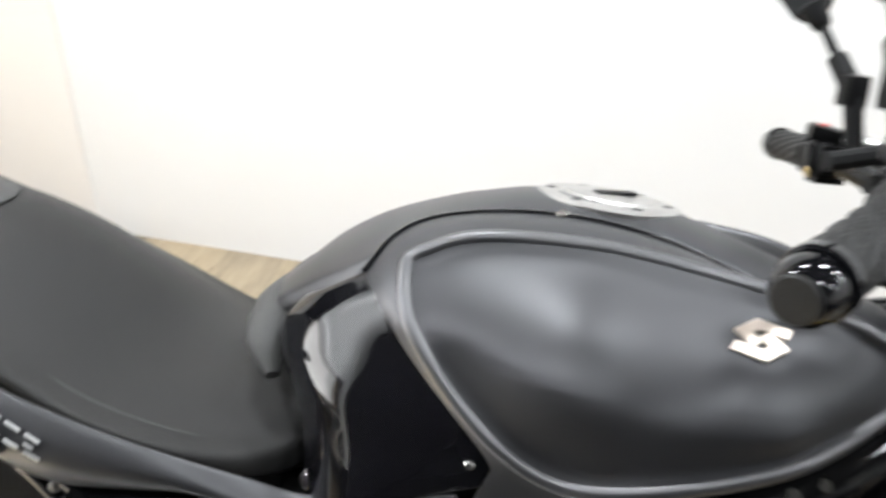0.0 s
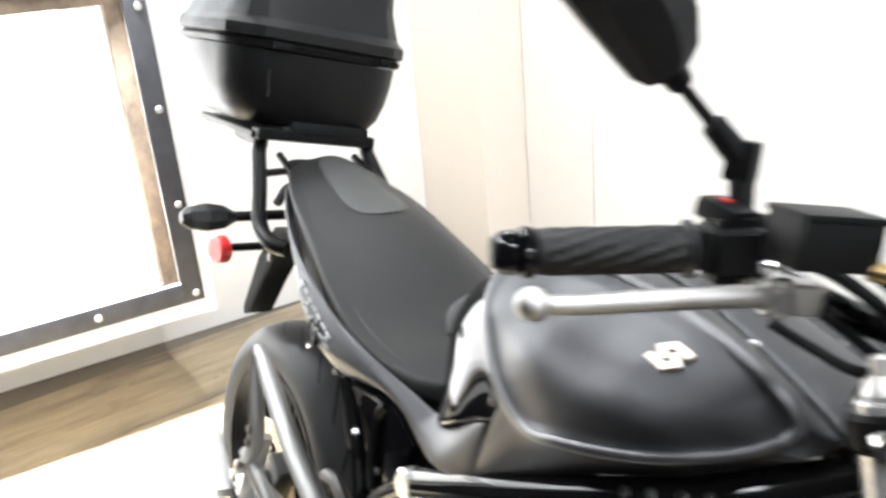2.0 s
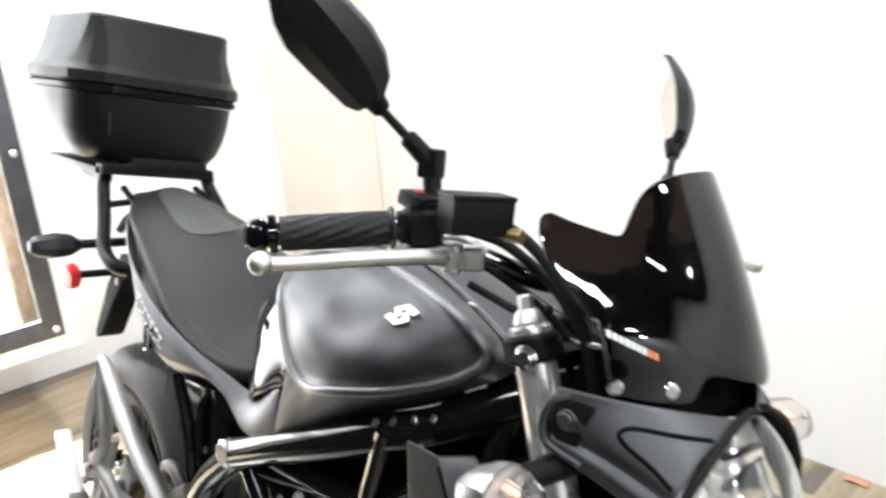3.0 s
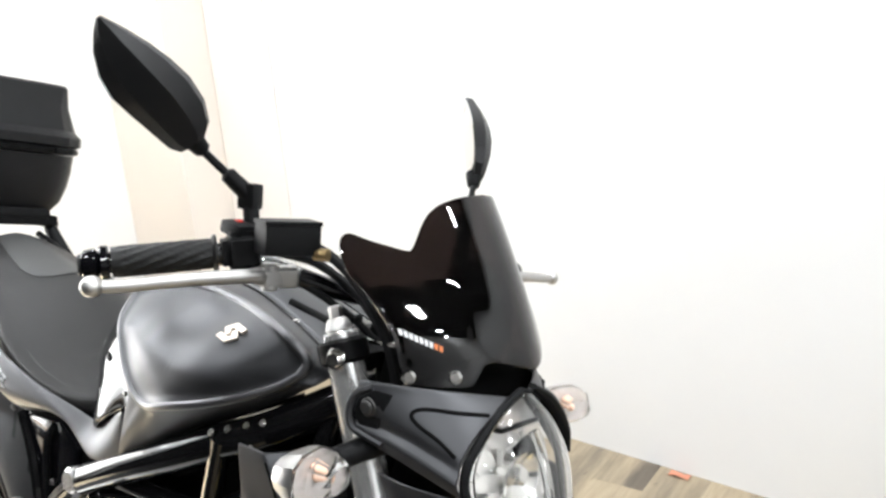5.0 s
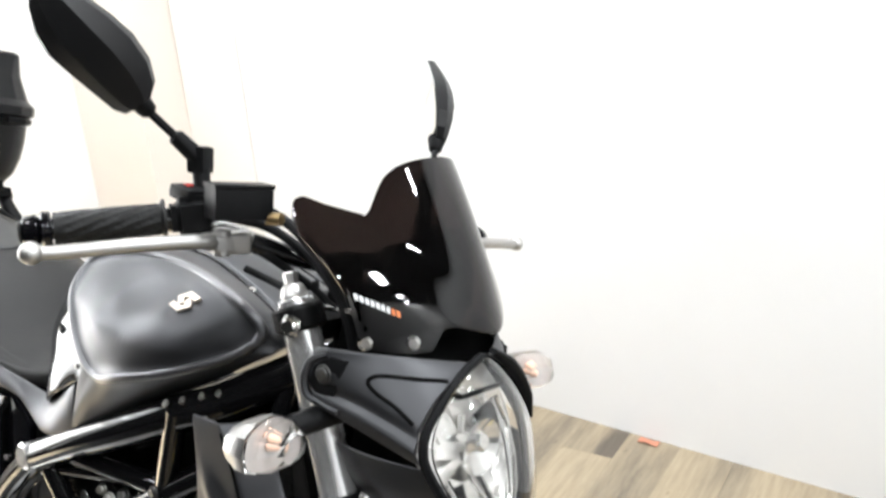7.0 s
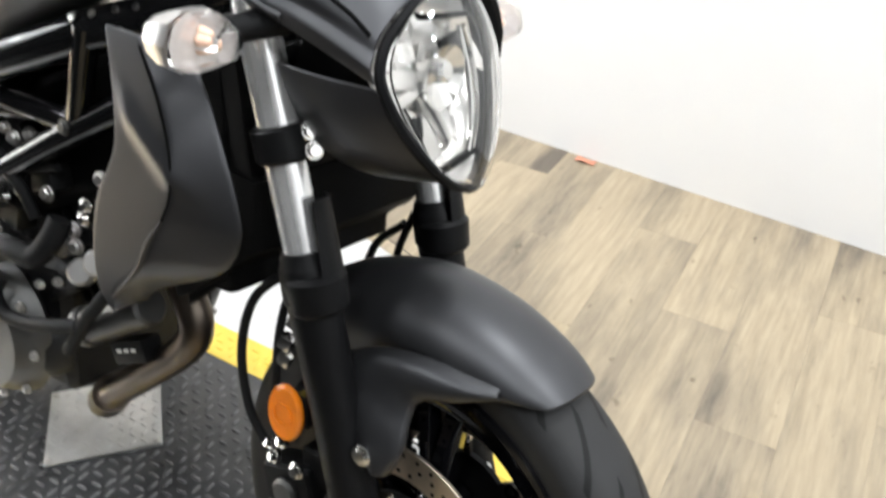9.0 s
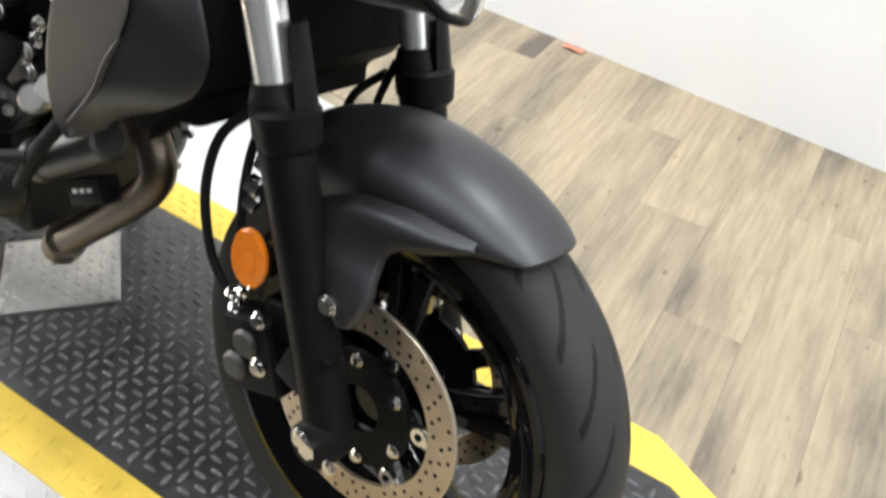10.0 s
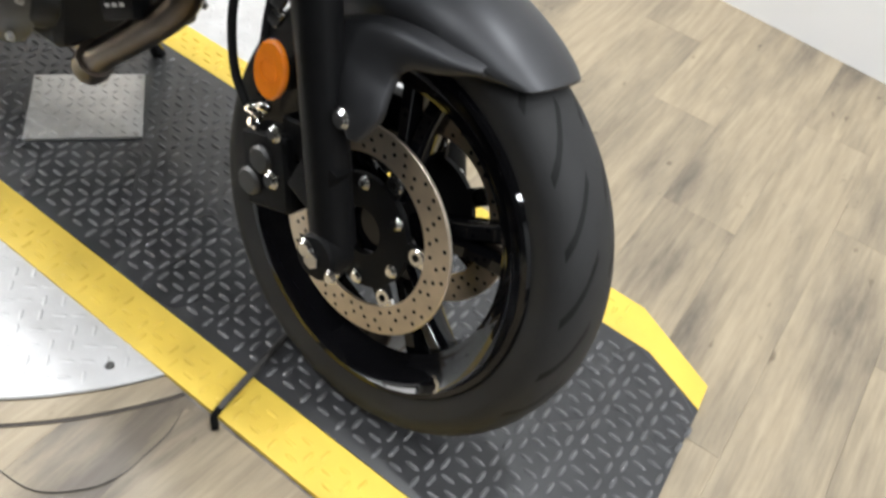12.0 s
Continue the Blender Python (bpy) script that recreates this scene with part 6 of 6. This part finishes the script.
for s in (-1, 1):
    bm = B()
    wy = 1.0 if s < 0 else 0.55
    cyl(bm, (-1.36, s * 0.06, 0.868), (-1.37, s * 0.19 * wy, 0.863), 0.009, n=12)
    rs = part("rear_signal", bm, PLASTIC, bike, "black rear turn signal on a stalk")
    bm = B()
    c = V((-1.372, s * 0.238 * wy, 0.862))
    ring_skin(bm, [[c + V((a * math.cos(q), s * d, b * math.sin(q))) for q in np.linspace(0, 2 * math.pi, 9)[:-1]] for d, a, b in ((-0.05, 0.012, 0.01), (-0.03, 0.028, 0.021), (0.0, 0.034, 0.025), (0.03, 0.026, 0.02), (0.042, 0.012, 0.01))])
    part("signal_shell", bm, CASE, rs, angle=0.3)
    bm = B()
    cyl(bm, (-1.462, s * 0.06, 0.784), (-1.468, s * 0.165, 0.781), 0.008, n=10)
    rb_ = part("rear_reflector", bm, PLASTIC, bike, "round red rear side reflector on a black stalk")
    bm = B()
    cyl(bm, (-1.468, s * 0.165, 0.78), (-1.463, s * 0.188, 0.779), 0.027, n=30, bevel=0.004)
    part("reflector_lens", bm, RED, rb_, "round red reflector lens")

# luggage rack and grab rails
for s, k in ((1, 0.7), (-1, 1.0)):
    bm = B()
    tube(bm, [(-1.22, s * 0.15 * k, 0.84), (-1.25, s * 0.168 * k, 0.845), (-1.31, s * 0.165 * k, 0.865), (-1.37, s * 0.145 * k, 0.92), (-1.42, s * 0.13 * k, 0.972), (-1.47, s * 0.11, 0.985), (-1.6, s * 0.1, 0.985)], 0.0135, 12)
    tube(bm, [(-1.18, s * 0.11 * k, 0.88), (-1.28, s * 0.1 * k, 0.925), (-1.42, s * 0.09 * k, 0.965)], 0.007, 10)
    cyl(bm, (-1.395, s * 0.13 * k, 0.935), (-1.37, s * 0.05, 0.95), 0.007, n=10)
    if s < 0:
        tube(bm, [(-1.3, -0.14, 0.90), (-1.32, -0.11, 0.925), (-1.34, -0.05, 0.93)], 0.008, 8)
    rack = part("grab_rail", bm, PLASTIC, bike, "black tubular grab rail")
bm = B()
block(bm, (-1.565, -0.022, 0.996), (0.3, 0.25, 0.014), 0.006, (-3, 0, 0), 3)
block(bm, (-1.418, -0.022, 1.0), (0.035, 0.24, 0.022), 0.008, (-3, 0, 2), 3)
block(bm, (-1.42, -0.0, 1.012), (0.04, 0.16, 0.022), 0.006, (-3, -8, 2), 2)
part("rack_plate", bm, PLASTIC, rack, "grey-black rack plate")

# ---- handlebar and controls ----
bm = B()
tube(bm, [(-0.424, -0.325, 1.049), (-0.368, -0.222, 1.062), (-0.342, -0.165, 1.046), (-0.288, -0.085, 1.016), (-0.27, 0, 1.01), (-0.285, 0.08, 1.01), (-0.315, 0.14, 1.02), (-0.34, 0.22, 1.018), (-0.357, 0.32, 1.01)], 0.0115, 12)
bar = part("handlebar", bm, FRAMEP, bike, "black tubular handlebar")
for s in (-1, 1):
    bm = B()
    cyl(bm, (-0.268, s * 0.045, 0.975), (-0.272, s * 0.045, 1.025), 0.019, n=20, bevel=0.004)
    part("bar_clamp", bm, PLASTIC, bar, "black bar clamp")


def control_end(a, b, s):
    """Grip, weight, switch block and lever of one end, from inner a to outer b."""
    a, b = V(a), V(b)
    d = (b - a).normalized()
    bm = B()
    rings = []
    L = (b - a).length
    u = d.orthogonal().normalized()
    w = d.cross(u)
    steps = 40
    for i in range(steps + 1):
        t = i / steps
        r = 0.0165
        if t < 0.05:
            r = 0.021
        rings.append([a + d * L * t + (u * math.cos(q) + w * math.sin(q)) * (r + 0.0007 * math.copysign(1, math.cos(12 * q + 26 * t)) * (0.06 < t < 0.94)) for q in np.linspace(0, 2 * math.pi, 49)[:-1]])
    ring_skin(bm, rings)
    gr = part("grip", bm, GRIPR, bar, "black ribbed rubber grip")
    bm = B()
    cyl(bm, b + d * 0.002, b + d * 0.012, 0.0185, n=24, bevel=0.002)
    cyl(bm, b + d * 0.012, b + d * 0.03, 0.0165, 0.015, 24, 0.004)
    part("bar_weight", bm, GLOSS, bar, "black bar end weight")
    bm = B()
    cyl(bm, b + d * 0.0295, b + d * 0.033, 0.0115, n=20, bevel=0.0015)
    part("bar_weight_end", bm, CASTING, bar, "dark bar end face")
    bm = B()
    c = a - d * 0.028
    m = Matrix.Translation(c) @ d.to_track_quat("Z", "Y").to_matrix().to_4x4()
    g = bmesh.ops.create_cube(bm, size=1, matrix=m @ Matrix.Diagonal((0.046, 0.046, 0.045, 1)))
    bmesh.ops.bevel(bm, geom=bm.edges[:], offset=0.009, segments=3, affect="EDGES")
    block(bm, c + V((-0.006, 0, 0.024)), (0.036, 0.03, 0.016), 0.006, (0, 10, 0), 2)
    sw = part("switch_block", bm, PLASTIC, bar, "black switch block")
    bm = B()
    block(bm, c + V((-0.01, 0, 0.031)), (0.01, 0.008, 0.006), 0.002)
    part("switch_button", bm, REDP, sw, "red switch")
    for k in (-0.014, 0.016):
        bolt(sw, c + V((-0.018, k, -0.012)), (-1, 0, -0.3), 0.0055, 0.004, BRASS)
    return d, c


RA, RB = (-0.368, -0.222, 1.062), (-0.421, -0.316, 1.05)
dR, cR = control_end(RA, RB, -1)
LA, LB = (-0.335, 0.215, 1.018), (-0.355, 0.32, 1.01)
dL, cL = control_end(LA, LB, 1)

for s, tip, root, c in ((-1, V((-0.352, -0.374, 1.038)), V((-0.318, -0.19, 1.04)), cR), (1, V((-0.292, 0.352, 1.006)), V((-0.285, 0.19, 1.015)), cL)):
    bm = B()
    d = tip - root
    tube(bm, [root, root + d * 0.15 + V((0.012, 0, 0.004)), root + d * 0.5 + V((0.012, 0, 0.004)), root + d * 0.85 + V((0.004, 0, 0)), tip], [0.0095, 0.007, 0.0066, 0.006, 0.0052], 12, 6, flat=1.15)
    bmesh.ops.create_uvsphere(bm, u_segments=20, v_segments=12, radius=0.0108, matrix=Matrix.Translation(tip))
    lv = part("control_lever", bm, ALU, bar, "silver ball-ended lever")
    bm = B()
    block(bm, root + V((-0.008, -s * 0.004, 0.0)), (0.045, 0.03, 0.02), 0.007, (0, 0, 8 * s), 3)
    block(bm, root + V((0.004, -s * 0.022, 0.002)), (0.034, 0.026, 0.024), 0.007, (0, 8, 30 * s), 3)
    cyl(bm, root + V((0.004, 0, -0.014)), root + V((0.004, 0, 0.016)), 0.0095, n=16, bevel=0.002)
    part("lever_perch", bm, ALU, bar, "silver lever perch")
    bm = B()
    tube(bm, [c + V((-0.004, 0, 0.02 if s > 0 else -0.008)), c + V((0.026, -s * 0.02, 0.022 if s > 0 else -0.01)), c + V((0.05, -s * 0.042, 0.01 if s > 0 else -0.022))], 0.007, 10)
    part("perch_clamp", bm, TUBE, bar, "silver clamp")

# brake fluid reservoir on the right
bm = B()
block(bm, (-0.292, -0.186, 1.085), (0.062, 0.04, 0.034), 0.003, (0, 0, 70), 2)
rv = part("brake_reservoir", bm, PLASTIC, bar, "square black brake fluid reservoir")
bm = B()
block(bm, (-0.292, -0.186, 1.103), (0.064, 0.042, 0.005), 0.0015, (0, 0, 70), 2)
part("reservoir_lid", bm, PLASTIC, bar, "black reservoir lid")
bm = B()
cyl(bm, (-0.27, -0.165, 1.07), (-0.255, -0.16, 1.07), 0.007, n=14)
part("reservoir_fitting", bm, BRASS, bar, "brassy fitting")

# mirrors
for s, base, foot, neck, tipp, wide in ((-1, (-0.355, -0.182, 1.06), (-0.37, -0.178, 1.125), (-0.402, -0.232, 1.182), (-0.432, -0.33, 1.304), 0.036), (1, (-0.315, 0.15, 1.03), (-0.325, 0.165, 1.09), (-0.36, 0.225, 1.155), (-0.443, 0.3, 1.281), 0.036)):
    base, foot, neck, tipp = V(base), V(foot), V(neck), V(tipp)
    bm = B()
    tube(bm, [base, base.lerp(foot, 0.5), foot], [0.0095, 0.009, 0.01], 12, 3)
    block(bm, foot, (0.022, 0.022, 0.03), 0.005, (0, 0, 20), 2)
    k = foot.lerp(neck, 0.45)
    cyl(bm, foot, k, 0.0105, 0.0095, 16, 0.003)
    cyl(bm, k, neck, 0.0048, n=12)
    cyl(bm, foot.lerp(neck, 0.82), neck + (tipp - neck) * 0.06, 0.0095, 0.013, 16, 0.003)
    mi = part("mirror", bm, PLASTIC, bar, "black bar mirror on a jointed stem")
    L = tipp - neck
    ax = L.normalized()
    face = V((-1, -0.9 * s, -0.05)) if s < 0 else V((-0.755, -0.93, 0))
    face = (face - ax * face.dot(ax)).normalized()
    cr = ax.cross(face)
    OUT = [(0.0, -0.016, 0.016), (0.06, -0.03, 0.022), (0.2, -0.041, 0.026), (0.38, -0.043, 0.031), (0.55, -0.037, 0.035), (0.7, -0.028, 0.032), (0.84, -0.017, 0.023), (0.94, -0.008, 0.012), (1.0, -0.002, 0.003)]
    bm = B()
    rings = []
    for t, lo, hi in OUT:
        c = neck + L * t
        dep = 0.026 * math.sin(math.pi * (0.12 + 0.82 * t)) + 0.003
        lo, hi = lo * wide / 0.04 * -s, hi * wide / 0.04 * -s * (1.35 if s < 0 else 1)
        rings.append([c + cr * lo + face * 0.004, c + cr * (lo * 0.9) - face * dep * 0.5, c + cr * (lo * 0.45 + hi * 0.1) - face * dep, c + cr * (hi * 0.5) - face * dep * 0.85, c + cr * (hi * 0.92) - face * dep * 0.4, c + cr * hi + face * 0.004, c + cr * (lo + hi) * 0.5 + face * 0.004])
    ring_skin(bm, rings)
    part("mirror_back", bm, CASE, mi, "black angular mirror shell", angle=0.3)
    bm = B()
    up_, dn = [], []
    for t, lo, hi in OUT[1:-1]:
        c = neck + L * t + face * 0.0048
        up_.append(c + cr * hi * (1.1 if s < 0 else 0.88) * -s)
        dn.append(c + cr * lo * 0.88 * -s)
    plate(bm, up_ + dn[::-1], face, 0.0015)
    part("mirror_glass", bm, MIRROR, mi, "mirror glass")

# cables from the bar to the frame head
CABLES = (([(-0.4, -0.16, 1.075), (-0.35, -0.14, 1.08), (-0.28, -0.125, 1.06), (-0.22, -0.12, 1.01), (-0.19, -0.115, 0.95), (-0.19, -0.1, 0.86)], 0.0062), ([(-0.37, -0.14, 1.06), (-0.31, -0.12, 1.05), (-0.24, -0.11, 1.01), (-0.205, -0.1, 0.95), (-0.21, -0.09, 0.88)], 0.0055),
          ([(-0.34, -0.15, 1.04), (-0.29, -0.12, 1.01), (-0.25, -0.09, 0.97), (-0.24, -0.08, 0.9)], 0.0045), ([(-0.32, 0.17, 1.03), (-0.28, 0.14, 1.04), (-0.23, 0.11, 1.0), (-0.21, 0.09, 0.92)], 0.0055),
          ([(-0.36, -0.12, 1.0), (-0.33, -0.11, 0.99), (-0.29, -0.11, 0.985), (-0.26, -0.1, 0.995)], 0.0045))
for pts, r in CABLES:
    bm = B()
    tube(bm, pts, r, 9)
    part("control_cable", bm, RUBBER, bike, "black control cable")
bm = B()
tube(bm, [(-0.235, -0.115, 0.975), (-0.2, -0.12, 0.978), (-0.165, -0.115, 0.98)], 0.0028, 7)
part("cable_guide", bm, CHROME, bike, "bright wire cable guide")
bm = B()
block(bm, (-0.2, -0.06, 0.93), (0.04, 0.1, 0.1), 0.01, (0, 15, 0))
block(bm, (-0.17, 0.0, 0.86), (0.08, 0.16, 0.16), 0.02, (0, 15, 0))
part("lamp_bracket", bm, DARK, bike, "black lamp bracket and wiring")

# side stand on the far side
bm = B()
tube(bm, [(-0.78, 0.15, 0.25), (-0.8, 0.22, 0.14), (-0.82, 0.292, 0.04)], 0.014, 10)
block(bm, (-0.823, 0.297, 0.048), (0.07, 0.045, 0.01), 0.003, (9, 0, 0))
part("side_stand", bm, FRAMEP, bike, "black side stand")
# rider's footrests
for s in (-1, 1):
    bm = B()
    cyl(bm, (-0.86, s * 0.19, 0.36), (-0.86, s * 0.28, 0.365), 0.014, 0.012, 14, 0.003)
    part("footrest", bm, RUBBER, bike, "rubber-topped footrest")
    bm = B()
    plate(bm, [(-0.8, s * 0.186, 0.42), (-0.88, s * 0.186, 0.4), (-0.9, s * 0.186, 0.34), (-0.83, s * 0.186, 0.33), (-0.78, s * 0.186, 0.3), (-0.74, s * 0.186, 0.28), (-0.72, s * 0.186, 0.3), (-0.77, s * 0.186, 0.35)], (0, s, 0), 0.012, 0.004)
    part("heel_plate", bm, ALU, bike, "silver heel plate")

# ---- top case ----
box = thing("top_case", ROOT @ Matrix.Translation((0, -0.022, 0.028)) @ Matrix.Translation((0, 0, 1.0)) @ Matrix.Rotation(math.radians(-3.5), 4, "X") @ Matrix.Translation((0, 0, -1.0)), "black grained plastic motorcycle top case on the rear rack", "luggage case")


def rr(x0, x1, hw, z, r, n=5):
    """A rounded rectangle at the height z."""
    pts = []
    for cx, cy, a0 in ((x1 - r, hw - r, 0), (x0 + r, hw - r, 90), (x0 + r, -hw + r, 180), (x1 - r, -hw + r, 270)):
        for k in range(n):
            a = math.radians(a0 + 90 * k / (n - 1))
            pts.append(V((cx + r * math.cos(a), cy + r * math.sin(a), z)))
    return pts


bm = B()
ring_skin(bm, [rr(-1.7, -1.44, 0.12, 0.984, 0.06), rr(-1.715, -1.425, 0.138, 0.989, 0.075), rr(-1.735, -1.412, 0.158, 1.012, 0.088), rr(-1.75, -1.404, 0.17, 1.045, 0.094), rr(-1.76, -1.398, 0.175, 1.08, 0.096), rr(-1.763, -1.396, 0.177, 1.116, 0.096)])
part("case_body", bm, CASE, box, "black lower shell")
bm = B()
ring_skin(bm, [rr(-1.765, -1.397, 0.175, 1.117, 0.094), rr(-1.772, -1.389, 0.182, 1.119, 0.096), rr(-1.774, -1.387, 0.184, 1.128, 0.096), rr(-1.77, -1.391, 0.18, 1.133, 0.096)])
part("case_seal", bm, PLASTIC, box, "black seam band")
bm = B()
ring_skin(bm, [rr(-1.77, -1.391, 0.18, 1.1335, 0.096), rr(-1.778, -1.385, 0.188, 1.138, 0.098), rr(-1.778, -1.385, 0.188, 1.156, 0.098), rr(-1.768, -1.394, 0.179, 1.166, 0.094), rr(-1.764, -1.398, 0.176, 1.17, 0.09), rr(-1.748, -1.418, 0.158, 1.22, 0.066), rr(-1.735, -1.432, 0.146, 1.264, 0.03), rr(-1.732, -1.438, 0.143, 1.269, 0.028), rr(-1.7, -1.475, 0.115, 1.273, 0.026)])
part("case_lid", bm, CASE, box, "black domed lid", angle=0.35)
for y in (-0.1, 0.11):
    bm = B()
    block(bm, (-1.378, y, 1.126), (0.01, 0.035, 0.012), 0.002)
    part("lid_catch", bm, PLASTIC, box, "small black lid catch")
bm = B()
block(bm, (-1.398, -0.11, 1.06), (0.006, 0.004, 0.045), 0.001, (0, -10, 0))
part("mould_line", bm, CASE, box)

# ---- floor planks, one by one ----
LAY = math.radians(6.0)
floor = tagged(new("floor"), label="tan and grey wood-look vinyl plank floor", kind="structure")
PW, PL = 0.152, 0.915
PLANKS = {}


def plank_mesh(length):
    key = round(length, 3)
    if key not in PLANKS:
        bm = B()
        b, top = 0.0004, 0.0
        rings = [[(b, b, top), (PW - b, b, top), (PW - b, length - b, top), (b, length - b, top)],
                 [(0.0001, 0.0001, top - 0.0004), (PW - 0.0001, 0.0001, top - 0.0004), (PW - 0.0001, length - 0.0001, top - 0.0004), (0.0001, length - 0.0001, top - 0.0004)],
                 [(0.0001, 0.0001, -0.005), (PW - 0.0001, 0.0001, -0.005), (PW - 0.0001, length - 0.0001, -0.005), (0.0001, length - 0.0001, -0.005)]]
        ring_skin(bm, rings)
        bmesh.ops.recalc_face_normals(bm, faces=bm.faces)
        me = bpy.data.meshes.new("plank")
        bm.to_mesh(me)
        bm.free()
        me.materials.append(WOOD)
        PLANKS[key] = me
    return PLANKS[key]


rng = random.Random(4)
far = []
floor.rotation_euler = (0, 0, LAY)
cols = int((X1 - X0 + 1.0) / PW) + 1
for i in range(cols):
    x = X0 - 0.5 + i * PW
    y_top, y_low = [(w - x * math.sin(LAY)) / math.cos(LAY) for w in (Y1 + 0.04, Y0 - 0.04)]
    y = y_top - PL * (0.2 + 0.8 * ((i * 0.37) % 1.0))
    ends = [y_top]
    while ends[-1] > y_low:
        ends.append(y)
        y -= PL
    ends[-1] = y_low
    # planks stop here; the unseen floor beyond is near-black to darken the bike's reflections
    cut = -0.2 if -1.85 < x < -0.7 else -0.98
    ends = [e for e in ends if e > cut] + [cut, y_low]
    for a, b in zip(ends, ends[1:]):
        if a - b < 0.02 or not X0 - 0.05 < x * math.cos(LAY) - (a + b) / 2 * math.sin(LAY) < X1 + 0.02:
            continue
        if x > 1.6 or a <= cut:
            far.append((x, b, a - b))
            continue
        ob = new("plank", plank_mesh(a - b))
        ob.location, ob.parent = (x, b, 0), floor
# added near-black floor, out of view, that keeps bounce light and reflections low
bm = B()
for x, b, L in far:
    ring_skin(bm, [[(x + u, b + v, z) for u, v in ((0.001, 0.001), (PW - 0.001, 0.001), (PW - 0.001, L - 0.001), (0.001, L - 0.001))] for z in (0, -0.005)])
part("planks_behind", bm, material("reflection_dark_floor", (0.012, 0.0118, 0.0115), 0.5, 0.0, 0.3, 3, 0.3, 60), floor, "unseen near-black floor beyond the planks, added to darken reflections", kind="stuff")
